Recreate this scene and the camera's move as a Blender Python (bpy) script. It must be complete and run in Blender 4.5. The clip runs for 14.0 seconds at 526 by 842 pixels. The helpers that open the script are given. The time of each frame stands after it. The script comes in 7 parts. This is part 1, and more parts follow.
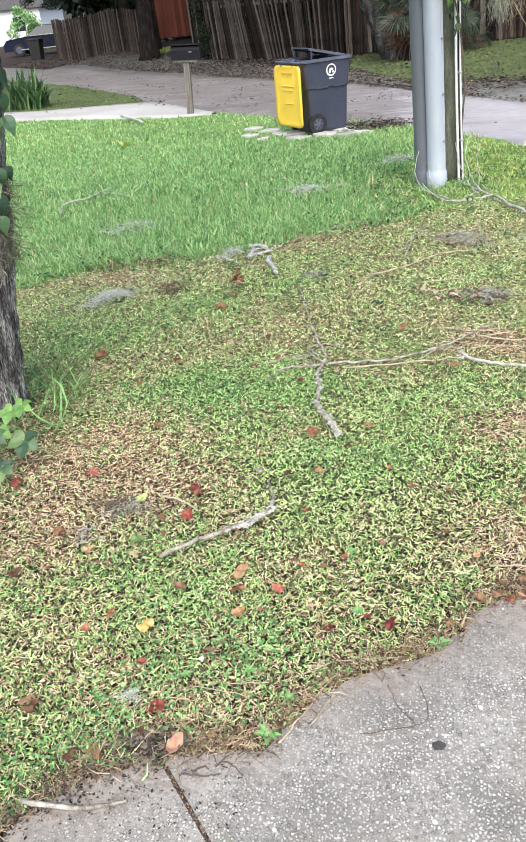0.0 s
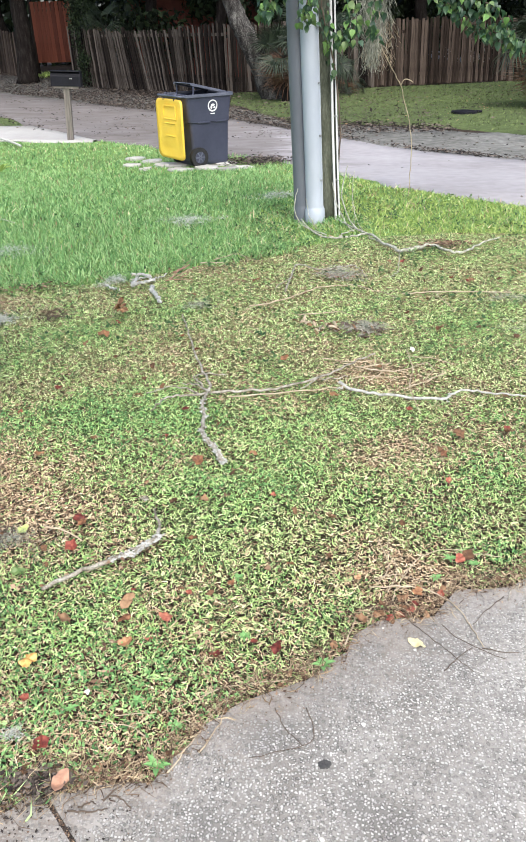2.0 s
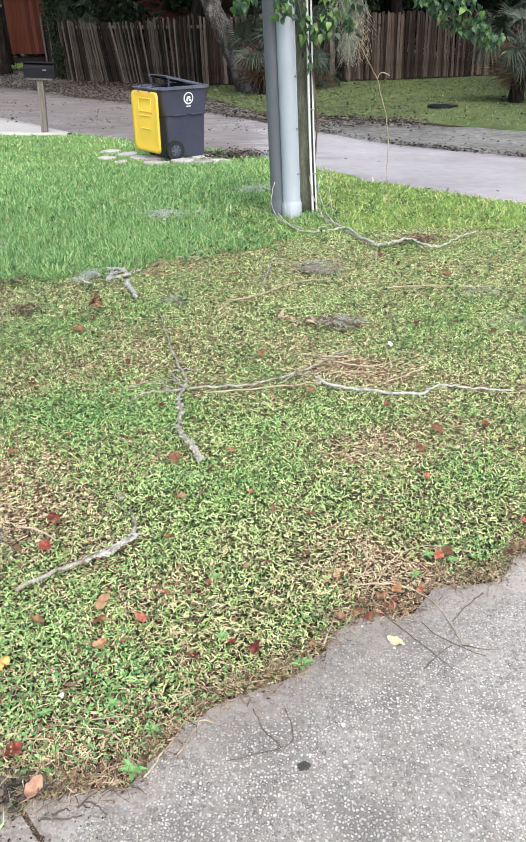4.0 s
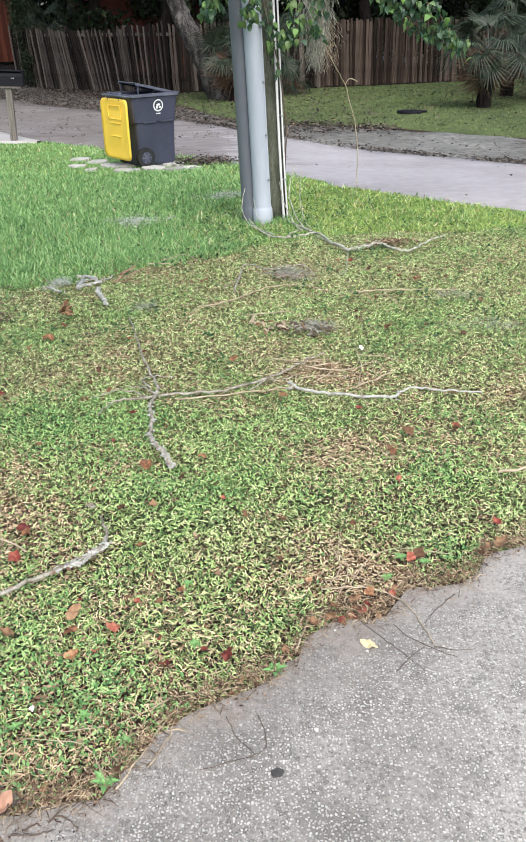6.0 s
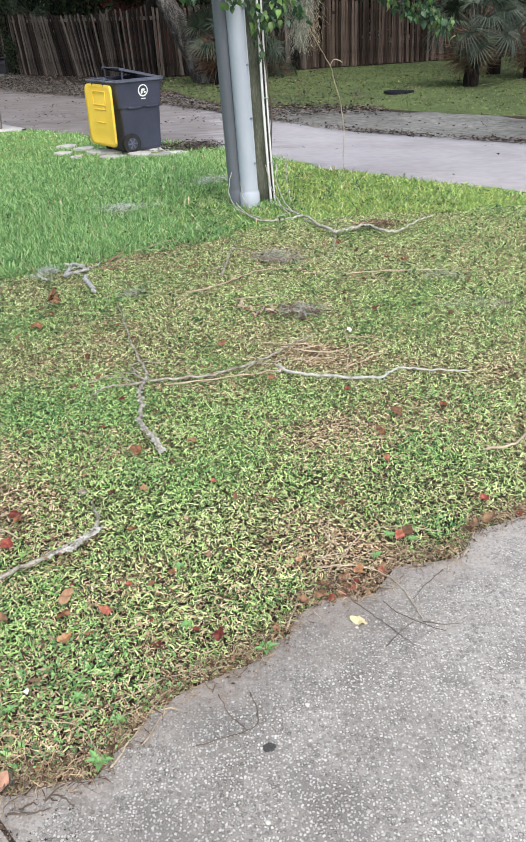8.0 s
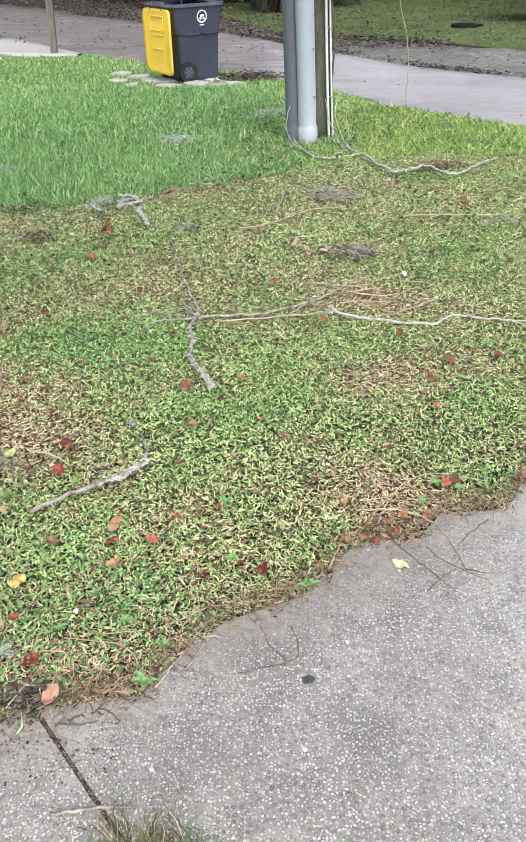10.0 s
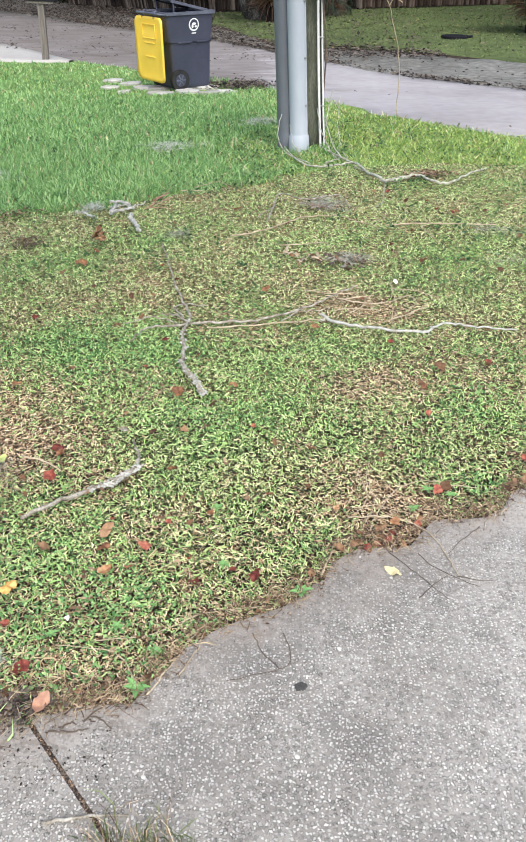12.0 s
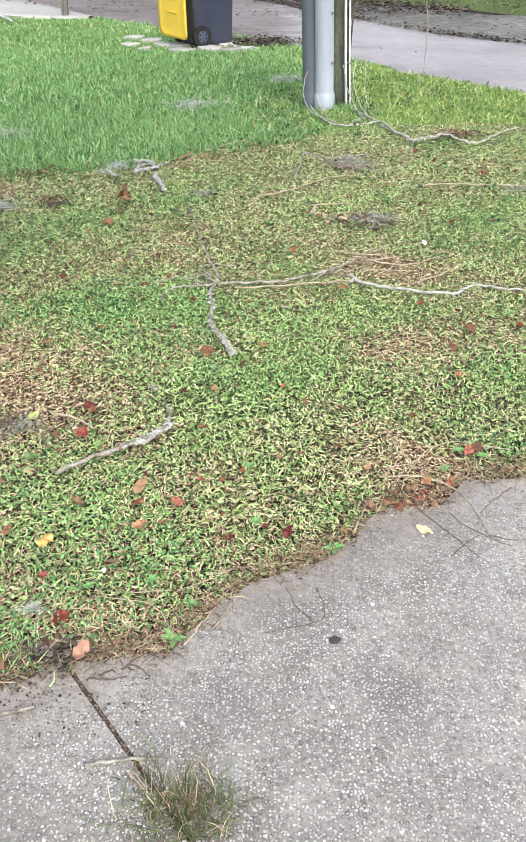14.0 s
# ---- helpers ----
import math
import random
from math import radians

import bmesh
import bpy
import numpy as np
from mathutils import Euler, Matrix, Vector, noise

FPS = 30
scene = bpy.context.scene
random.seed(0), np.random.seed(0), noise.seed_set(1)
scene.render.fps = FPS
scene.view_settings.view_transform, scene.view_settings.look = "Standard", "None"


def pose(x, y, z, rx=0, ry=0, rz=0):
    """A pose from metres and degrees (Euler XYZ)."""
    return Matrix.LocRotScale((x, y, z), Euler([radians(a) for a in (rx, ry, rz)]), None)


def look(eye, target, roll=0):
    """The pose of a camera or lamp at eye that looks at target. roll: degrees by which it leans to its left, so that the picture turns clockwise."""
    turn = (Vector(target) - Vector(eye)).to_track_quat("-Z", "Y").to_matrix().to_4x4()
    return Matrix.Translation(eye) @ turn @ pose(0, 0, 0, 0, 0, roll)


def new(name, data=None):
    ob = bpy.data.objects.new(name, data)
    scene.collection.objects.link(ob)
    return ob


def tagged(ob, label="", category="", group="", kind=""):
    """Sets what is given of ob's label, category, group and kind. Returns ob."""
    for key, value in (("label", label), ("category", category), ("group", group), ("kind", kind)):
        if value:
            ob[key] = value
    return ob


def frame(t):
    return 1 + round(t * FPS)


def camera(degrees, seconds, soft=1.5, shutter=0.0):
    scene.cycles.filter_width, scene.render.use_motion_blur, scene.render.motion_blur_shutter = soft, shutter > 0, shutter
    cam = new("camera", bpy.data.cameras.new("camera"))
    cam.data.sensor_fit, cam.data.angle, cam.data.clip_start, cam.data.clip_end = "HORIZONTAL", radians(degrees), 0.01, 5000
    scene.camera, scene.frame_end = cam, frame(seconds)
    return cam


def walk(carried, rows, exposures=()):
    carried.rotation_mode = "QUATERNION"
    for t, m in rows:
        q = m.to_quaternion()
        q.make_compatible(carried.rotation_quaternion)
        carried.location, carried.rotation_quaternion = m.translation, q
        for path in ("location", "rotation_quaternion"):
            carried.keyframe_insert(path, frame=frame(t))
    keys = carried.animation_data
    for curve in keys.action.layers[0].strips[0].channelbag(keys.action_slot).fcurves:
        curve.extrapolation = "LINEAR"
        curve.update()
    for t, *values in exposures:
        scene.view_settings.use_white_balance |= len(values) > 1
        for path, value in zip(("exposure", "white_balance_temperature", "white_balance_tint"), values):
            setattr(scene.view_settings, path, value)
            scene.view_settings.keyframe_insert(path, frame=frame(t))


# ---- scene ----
cam = camera(37.43, 14.0, soft=1.5)
PATH = [
    (0, (0.0003, 0.0021, 1.5479), (-0.4023, 1.7076, 0.5839), -5.93),
    (0.5, (-0.0086, -0.0165, 1.5550), (-0.2306, 1.7361, 0.6173), -1.84),
    (1, (-0.0097, -0.0299, 1.5609), (-0.1955, 1.7308, 0.6308), -2.09),
    (1.5, (-0.0132, -0.0325, 1.5569), (-0.1367, 1.7446, 0.6478), -1.74),
    (2, (-0.0121, -0.0330, 1.5642), (-0.1123, 1.7424, 0.6490), -1.31),
    (2.5, (-0.0038, -0.0165, 1.5509), (-0.0689, 1.7601, 0.6348), -1.01),
    (3, (-0.0076, -0.0097, 1.5548), (-0.0769, 1.7764, 0.6576), -1.03),
    (3.5, (-0.0045, -0.0007, 1.5536), (-0.0207, 1.7758, 0.6350), -0.40),
    (3.7, (-0.0098, 0.0013, 1.5534), (-0.0551, 1.7721, 0.6248), -0.78),
    (5.8, (0.0087, 0.0027, 1.5466), (0.0115, 1.7744, 0.6186), -1.02),
    (6, (0.0149, 0.0057, 1.5490), (0.0292, 1.7835, 0.6330), -0.97),
    (6.5, (0.0060, 0.0091, 1.5484), (0.0678, 1.7814, 0.6237), 0.01),
    (7, (0.0314, -0.0010, 1.5615), (0.0888, 1.7690, 0.6320), -1.11),
    (7.4, (0.0385, -0.0015, 1.5576), (0.0080, 1.7516, 0.5955), -3.36),
    (7.5, (0.0660, -0.0067, 1.5426), (0.1094, 1.7306, 0.5527), -2.71),
    (7.6, (0.0871, -0.0083, 1.5449), (0.2454, 1.6955, 0.5095), -1.04),
    (7.7, (0.0995, -0.0339, 1.5451), (0.2499, 1.6828, 0.5302), -1.48),
    (8, (0.0372, -0.0142, 1.5449), (0.0651, 1.7461, 0.5959), -2.03),
    (8.5, (0.0371, -0.0203, 1.5427), (0.0114, 1.7275, 0.5709), -3.15),
    (8.7, (0.0356, -0.0230, 1.5420), (0.0039, 1.6875, 0.5060), -2.90),
    (10.8, (-0.0091, -0.0116, 1.5400), (-0.0965, 1.6704, 0.4615), -0.26),
    (11, (0.0041, -0.0057, 1.5304), (-0.0265, 1.6842, 0.4611), 0.37),
    (11.5, (-0.0153, -0.0252, 1.5509), (0.0221, 1.6733, 0.4956), 1.79),
    (12, (-0.0075, -0.0233, 1.5411), (-0.0590, 1.6716, 0.4806), -0.17),
    (12.5, (-0.0106, -0.0353, 1.5473), (-0.0616, 1.7174, 0.5853), -0.28),
    (13, (-0.0195, -0.0342, 1.5454), (-0.1157, 1.6553, 0.4794), -0.31),
    (13.5, (-0.0316, -0.0317, 1.5357), (-0.2228, 1.6471, 0.4655), -1.71),
    (14, (-0.0604, -0.0429, 1.5263), (-0.1509, 1.6016, 0.3916), -0.35),
]
walk(cam, [(t, look(eye, target, roll)) for t, eye, target, roll in PATH], exposures=((0.0, 0.98, 6280, 8), (1.5, 0.98, 6280, 8), (2.0, 0.97, 6280, 8), (2.5, 0.91, 6280, 8), (3.5, 0.91, 6280, 8), (6.0, 0.78, 6280, 8), (7.0, 0.78, 6280, 8), (7.5, 0.80, 6280, 8), (8.0, 0.70, 6280, 8), (8.7, 0.70, 6280, 8), (10.8, 0.80, 6280, 8), (13.0, 0.79, 6280, 8), (14.0, 0.86, 6280, 8)))

# ---- light ----
world = bpy.data.worlds.new("sky")
scene.world = world
world.use_nodes = True
wn = world.node_tree.nodes
sky = wn.new("ShaderNodeTexSky")
sky.sky_type = "NISHITA"
sky.sun_disc = False
sky.sun_elevation = radians(52)
sky.sun_rotation = radians(165.6)
sky.dust_density = 4.0
sky.air_density = 1.0
world.node_tree.links.new(sky.outputs[0], wn["Background"].inputs[0])
wn["Background"].inputs[1].default_value = 0.15
sun_data = bpy.data.lights.new("sun", "SUN")
sun_data.energy = 2.2
sun_data.angle = radians(75)
sun_data.color = (1.0, 0.96, 0.90)
sun = new("sun", sun_data)
sun.matrix_world = look((2.0, -7.8, 10.0), (0, 0, 0))

# ---- plan ----
SLOPE_X, SLOPE_Y, STREET_Z = 0.0179, -0.0246, -0.42
EDGE_X = (-9.0, -2.0, -1.1, -0.91, -0.87, -0.755, -0.68, -0.656, -0.542, -0.495, -0.40, -0.365, -0.329, -0.285, -0.256, -0.174, -0.073, 0.002, 0.048, 0.087, 0.118, 0.14, 0.214, 0.30, 0.388, 0.425, 0.477, 0.581, 0.654, 0.715, 0.76, 0.80, 0.892, 0.992, 1.5, 2.2, 4.0, 5.6)
EDGE_Y = (-3.5, 0.2, 0.75, 0.91, 0.99, 1.091, 1.121, 1.155, 1.161, 1.187, 1.198, 1.20, 1.263, 1.319, 1.376, 1.448, 1.499, 1.531, 1.571, 1.622, 1.645, 1.71, 1.773, 1.782, 1.795, 1.855, 1.922, 1.929, 1.942, 1.985, 2.07, 2.098, 2.121, 2.17, 2.4, 2.8, 3.4, 3.75)
NEAR_X = (-60.0, -12.2, -8.84, -7.31, -6.16, -4.05, -2.8, -0.53, 0.71, 1.04, 2.375, 5.0, 12.0, 40.0)
NEAR_Y = (73.0, 25.9, 22.1, 19.95, 18.2, 15.7, 14.75, 13.07, 10.7, 9.76, 8.0, 4.7, -4.5, -40.0)
FAR_X = (-60.0, -14.2, -8.25, -4.95, -1.47, -0.7, 1.5, 3.47, 7.0, 16.0, 44.0)
FAR_Y = (78.0, 31.5, 26.0, 22.4, 18.7, 17.6, 14.34, 11.97, 7.7, -3.0, -38.0)


def ease(a, b, x):
    q = np.clip((x - a) / (b - a), 0, 1)
    return q * q * (3 - 2 * q)


def ground(x, y):
    """Height of the ground: a lawn that falls gently to a level street."""
    plane = SLOPE_X * np.clip(x, -6, 6) + SLOPE_Y * np.clip(y, -4, 30)
    rise = 0.35 * ease(27, 33, y) * ease(-15.5, -12, x) * (1 - ease(-8.5, -6.5, x))
    return plane + (STREET_Z - plane) * ease(8, 15, y) + rise


def gz(x, y):
    return float(ground(np.float64(x), np.float64(y)))


def wave(x, y, s, seed=0.0):
    """Smooth uneven field in about -1..1."""
    x, y = np.asarray(x, float) * s + seed * 3.7, np.asarray(y, float) * s - seed * 2.3
    w = np.sin(x * 1.3 + 1.9 * np.sin(y * 0.7 + seed)) + np.sin(y * 1.7 + 1.3 * np.sin(x * 0.9 - seed))
    w += 0.7 * np.sin(x * 2.9 - y * 2.3 + seed) + 0.5 * np.sin(x * 5.3 + y * 4.1 + 2 * seed)
    return w / 3.0


# ---- materials ----
def material(name, stops, scale=8.0, detail=6.0, rough=0.8, bump=0.3, bump_scale=60.0, metal=0.0, island=0.0, by_object=0.0,
             stretch=(1, 1, 1), fine=0.25, coords="Object", spec=0.3, translucent=0.0, bump_dist=0.01):
    """A surface: a colour ramp over two scales of noise, varied by piece, with fine relief."""
    m = bpy.data.materials.new(name)
    m.use_nodes = True
    n, link = m.node_tree.nodes, m.node_tree.links.new
    bsdf = n["Principled BSDF"]
    co = n.new("ShaderNodeTexCoord")
    mp = n.new("ShaderNodeMapping")
    mp.inputs["Scale"].default_value = stretch
    link(co.outputs[coords], mp.inputs[0])
    a = n.new("ShaderNodeTexNoise")
    a.inputs["Scale"].default_value, a.inputs["Detail"].default_value = scale, detail
    link(mp.outputs[0], a.inputs["Vector"])
    b = n.new("ShaderNodeTexNoise")
    b.inputs["Scale"].default_value, b.inputs["Detail"].default_value = scale * 9, 4
    link(mp.outputs[0], b.inputs["Vector"])

    def blend(x, y, fac):
        k = n.new("ShaderNodeMix")
        k.data_type = "FLOAT"
        k.inputs[0].default_value = fac
        link(x, k.inputs[2])
        link(y, k.inputs[3])
        return k.outputs[0]

    value = blend(a.outputs["Fac"], b.outputs["Fac"], fine)
    if island:
        g = n.new("ShaderNodeNewGeometry")
        value = blend(value, g.outputs["Random Per Island"], island)
    if by_object:
        o = n.new("ShaderNodeObjectInfo")
        value = blend(value, o.outputs["Random"], by_object)
    r = n.new("ShaderNodeValToRGB")
    while len(r.color_ramp.elements) < len(stops):
        r.color_ramp.elements.new(0.5)
    for e, (p, c) in zip(r.color_ramp.elements, stops):
        e.position, e.color = p, (*c, 1)
    link(value, r.inputs[0])
    link(r.outputs[0], bsdf.inputs["Base Color"])
    bsdf.inputs["Roughness"].default_value = rough
    bsdf.inputs["Metallic"].default_value = metal
    bsdf.inputs["Specular IOR Level"].default_value = spec
    if bump:
        c = n.new("ShaderNodeTexNoise")
        c.inputs["Scale"].default_value, c.inputs["Detail"].default_value = bump_scale, 5
        link(mp.outputs[0], c.inputs["Vector"])
        bp = n.new("ShaderNodeBump")
        bp.inputs["Strength"].default_value, bp.inputs["Distance"].default_value = bump, bump_dist
        link(c.outputs["Fac"], bp.inputs["Height"])
        link(bp.outputs[0], bsdf.inputs["Normal"])
    if translucent:
        t = n.new("ShaderNodeBsdfTranslucent")
        link(r.outputs[0], t.inputs[0])
        mix = n.new("ShaderNodeMixShader")
        mix.inputs[0].default_value = translucent
        link(bsdf.outputs[0], mix.inputs[1])
        link(t.outputs[0], mix.inputs[2])
        link(mix.outputs[0], n["Material Output"].inputs[0])
    return m


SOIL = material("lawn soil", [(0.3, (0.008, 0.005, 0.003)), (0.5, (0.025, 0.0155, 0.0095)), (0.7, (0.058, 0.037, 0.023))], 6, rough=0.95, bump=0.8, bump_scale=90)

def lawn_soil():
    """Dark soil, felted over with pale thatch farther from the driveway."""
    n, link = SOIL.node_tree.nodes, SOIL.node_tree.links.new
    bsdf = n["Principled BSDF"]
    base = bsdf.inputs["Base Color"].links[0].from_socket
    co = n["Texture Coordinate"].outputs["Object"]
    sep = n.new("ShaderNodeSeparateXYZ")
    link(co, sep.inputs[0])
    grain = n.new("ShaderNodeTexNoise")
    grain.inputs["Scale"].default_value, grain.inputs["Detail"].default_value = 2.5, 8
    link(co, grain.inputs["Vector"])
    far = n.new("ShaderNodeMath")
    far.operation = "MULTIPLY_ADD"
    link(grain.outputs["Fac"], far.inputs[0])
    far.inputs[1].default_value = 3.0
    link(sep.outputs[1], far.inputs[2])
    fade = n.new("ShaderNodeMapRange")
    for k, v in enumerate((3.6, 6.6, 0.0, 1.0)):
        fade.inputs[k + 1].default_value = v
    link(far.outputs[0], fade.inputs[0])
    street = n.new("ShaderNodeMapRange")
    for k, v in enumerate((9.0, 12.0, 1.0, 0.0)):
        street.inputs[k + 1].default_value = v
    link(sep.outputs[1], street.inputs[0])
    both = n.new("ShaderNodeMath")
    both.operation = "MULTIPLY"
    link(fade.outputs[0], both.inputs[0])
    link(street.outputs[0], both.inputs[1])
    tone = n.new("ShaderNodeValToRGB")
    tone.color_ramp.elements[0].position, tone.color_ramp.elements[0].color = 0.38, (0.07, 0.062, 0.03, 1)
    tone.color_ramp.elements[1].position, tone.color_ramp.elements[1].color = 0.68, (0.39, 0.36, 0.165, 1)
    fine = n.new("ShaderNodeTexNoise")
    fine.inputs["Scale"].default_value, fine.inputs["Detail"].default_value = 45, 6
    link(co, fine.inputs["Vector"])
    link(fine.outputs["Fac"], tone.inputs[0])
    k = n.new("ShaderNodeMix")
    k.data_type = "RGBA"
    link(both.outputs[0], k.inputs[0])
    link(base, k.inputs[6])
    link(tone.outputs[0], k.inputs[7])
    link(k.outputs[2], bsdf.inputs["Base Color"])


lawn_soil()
LEAFY = material("ground cover leaves", [(0.2, (0.035, 0.105, 0.035)), (0.5, (0.14, 0.31, 0.10)), (0.8, (0.38, 0.54, 0.22))], 2.5, rough=0.55, bump=0.0, island=0.6, translucent=0.1)
BLADE = material("short grass blades", [(0.28, (0.045, 0.065, 0.025)), (0.42, (0.20, 0.27, 0.09)), (0.58, (0.37, 0.50, 0.185)), (0.76, (0.64, 0.75, 0.38)), (0.92, (0.74, 0.65, 0.43))], 1.5, rough=0.55, bump=0.0, island=0.68, translucent=0.1)
GREENBLADE = material("fresh green blades", [(0.24, (0.032, 0.085, 0.028)), (0.45, (0.18, 0.34, 0.10)), (0.66, (0.37, 0.55, 0.185)), (0.85, (0.60, 0.75, 0.34))], 1.5, rough=0.5, bump=0.0, island=0.66, translucent=0.1)
STRAPGREEN = material("dark strap leaves", [(0.2, (0.02, 0.05, 0.02)), (0.5, (0.05, 0.11, 0.04)), (0.8, (0.14, 0.22, 0.09))], 1.5, rough=0.45, bump=0.0, by_object=0.6, translucent=0.2)
PALEBRANCH = material("pale lichened branch", [(0.30, (0.07, 0.066, 0.05)), (0.46, (0.29, 0.29, 0.225)), (0.68, (0.60, 0.61, 0.52))], 22, rough=0.9, bump=0.7, bump_scale=80, fine=0.4)
RUNNER = material("brown runners", [(0.15, (0.05, 0.03, 0.02)), (0.5, (0.17, 0.115, 0.07)), (0.85, (0.46, 0.37, 0.24))], 2, rough=0.85, bump=0.0, island=0.8)
STRAW = material("dry thatch", [(0.2, (0.075, 0.040, 0.026)), (0.5, (0.36, 0.25, 0.15)), (0.82, (0.72, 0.60, 0.41))], 2, rough=0.8, bump=0.0, island=0.72)
LUSH = material("tall green lawn", [(0.2, (0.075, 0.185, 0.062)), (0.5, (0.22, 0.41, 0.143)), (0.8, (0.43, 0.60, 0.275))], 0.6, rough=0.5, bump=0.0, island=0.6, translucent=0.25)
LIME = material("yellow green grass", [(0.2, (0.14, 0.25, 0.055)), (0.5, (0.32, 0.44, 0.11)), (0.8, (0.53, 0.61, 0.23))], 0.8, rough=0.55, bump=0.0, island=0.6, translucent=0.25)
SOD = material("green sod", [(0.3, (0.075, 0.12, 0.04)), (0.5, (0.14, 0.225, 0.065)), (0.7, (0.22, 0.32, 0.10))], 1.5, rough=0.95, bump=0.9, bump_scale=60, fine=0.5)
# one dark green for weed leaves and for small leaf shadows
WEEDSHADOW = material("dark weed and shadow speck leaves", [(0.2, (0.02, 0.05, 0.018)), (0.5, (0.05, 0.11, 0.036)), (0.8, (0.13, 0.22, 0.075))], 2.5, rough=0.5, bump=0.0, island=0.6, translucent=0.15)
# verge turf and grass: duller olive greens with tree shade in the colour
OLIVE = material("olive shade-toned verge turf", [(0.3, (0.035, 0.05, 0.018)), (0.5, (0.065, 0.09, 0.03)), (0.7, (0.11, 0.145, 0.05))], 0.9, rough=0.95, bump=0.9, bump_scale=40, fine=0.5)
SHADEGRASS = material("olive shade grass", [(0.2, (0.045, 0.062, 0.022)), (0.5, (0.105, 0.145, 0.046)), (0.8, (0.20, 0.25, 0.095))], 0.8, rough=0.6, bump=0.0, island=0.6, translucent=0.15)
RIMGREY = material("pale worn rim", [(0.3, (0.05, 0.056, 0.085)), (0.7, (0.13, 0.14, 0.18))], 5, rough=0.5, bump=0.1)
TAR = material("worn tar", [(0.3, (0.03, 0.03, 0.032)), (0.7, (0.08, 0.078, 0.075))], 60, rough=0.9, bump=0.6, bump_scale=200)
THATCH = material("yellowed thatch", [(0.3, (0.05, 0.05, 0.024)), (0.5, (0.14, 0.14, 0.06)), (0.7, (0.25, 0.24, 0.105))], 4, rough=0.95, bump=0.9, bump_scale=120, fine=0.6)
PEACH = material("peach fallen leaf", [(0.2, (0.30, 0.15, 0.095)), (0.8, (0.50, 0.31, 0.215))], 30, rough=0.6, bump=0.3)
CRUMB = material("brown leaf crumbs", [(0.15, (0.05, 0.028, 0.018)), (0.5, (0.16, 0.095, 0.06)), (0.85, (0.38, 0.27, 0.18))], 2, rough=0.85, bump=0.0, island=0.85)
LITTER = material("brown leaf litter", [(0.2, (0.014, 0.010, 0.009)), (0.5, (0.048, 0.037, 0.031)), (0.8, (0.15, 0.122, 0.102))], 2, rough=0.85, bump=0.0, island=0.8)
DIRT = material("bare dirt verge", [(0.3, (0.055, 0.053, 0.048)), (0.5, (0.15, 0.149, 0.137)), (0.7, (0.27, 0.268, 0.25))], 0.8, rough=0.95, bump=0.9, bump_scale=14, fine=0.5, bump_dist=0.05)
PALE = material("pale walk concrete", [(0.3, (0.29, 0.28, 0.265)), (0.7, (0.42, 0.41, 0.395))], 0.8, rough=0.9, bump=0.2)
# weathered fence tones, taken darker still to include the canopy's shade
WOODGREY = material("weathered fence wood darkened for shade", [(0.28, (0.004, 0.003, 0.003)), (0.5, (0.022, 0.0175, 0.015)), (0.72, (0.115, 0.098, 0.086))], 8, rough=0.9, bump=0.5, bump_scale=30, by_object=0.42, stretch=(6, 6, 0.4), spec=0.08)
WOODBROWN = material("brown fence wood darkened for shade", [(0.28, (0.007, 0.005, 0.004)), (0.5, (0.036, 0.026, 0.021)), (0.72, (0.115, 0.088, 0.072))], 8, rough=0.9, bump=0.5, bump_scale=30, by_object=0.36, stretch=(6, 6, 0.4), spec=0.08)
WOODRED = material("red stained gate wood", [(0.3, (0.07, 0.018, 0.010)), (0.7, (0.16, 0.045, 0.024))], 5, rough=0.8, bump=0.4, by_object=0.4, stretch=(6, 6, 0.5))
POLEWOOD = material("weathered pole wood", [(0.25, (0.026, 0.030, 0.021)), (0.5, (0.088, 0.096, 0.070)), (0.75, (0.20, 0.208, 0.165))], 4, rough=0.9, bump=0.8, bump_scale=26, stretch=(4, 4, 0.7), fine=0.5, bump_dist=0.02)
CONDUIT = material("grey plastic conduit", [(0.3, (0.31, 0.345, 0.40)), (0.7, (0.42, 0.455, 0.51))], 2, rough=0.45, bump=0.05, stretch=(1, 1, 0.3), spec=0.5)
CONDUITDARK = material("weathered grey conduit", [(0.3, (0.10, 0.11, 0.13)), (0.7, (0.15, 0.165, 0.19))], 2, rough=0.5, bump=0.05, stretch=(1, 1, 0.3), spec=0.5)
CABLE = material("pale cable", [(0.3, (0.55, 0.55, 0.55)), (0.7, (0.75, 0.75, 0.74))], 9, rough=0.5, bump=0.1)
CARTGREY = material("charcoal cart plastic", [(0.3, (0.028, 0.031, 0.056)), (0.7, (0.050, 0.055, 0.088))], 3, rough=0.5, bump=0.15, bump_scale=300, spec=0.5)
CARTYELLOW = material("yellow lid plastic", [(0.3, (0.84, 0.53, 0.045)), (0.7, (0.90, 0.62, 0.085))], 3, rough=0.45, bump=0.05, spec=0.5)
RUBBER = material("black rubber", [(0.3, (0.012, 0.012, 0.013)), (0.7, (0.03, 0.03, 0.03))], 9, rough=0.7, bump=0.2)
STEEL = material("worn metal", [(0.3, (0.3, 0.3, 0.3)), (0.7, (0.5, 0.5, 0.5))], 9, rough=0.4, metal=0.9, bump=0.1)
WHITE = material("white print", [(0.3, (0.7, 0.7, 0.7)), (0.7, (0.82, 0.82, 0.82))], 9, rough=0.6, bump=0.0)
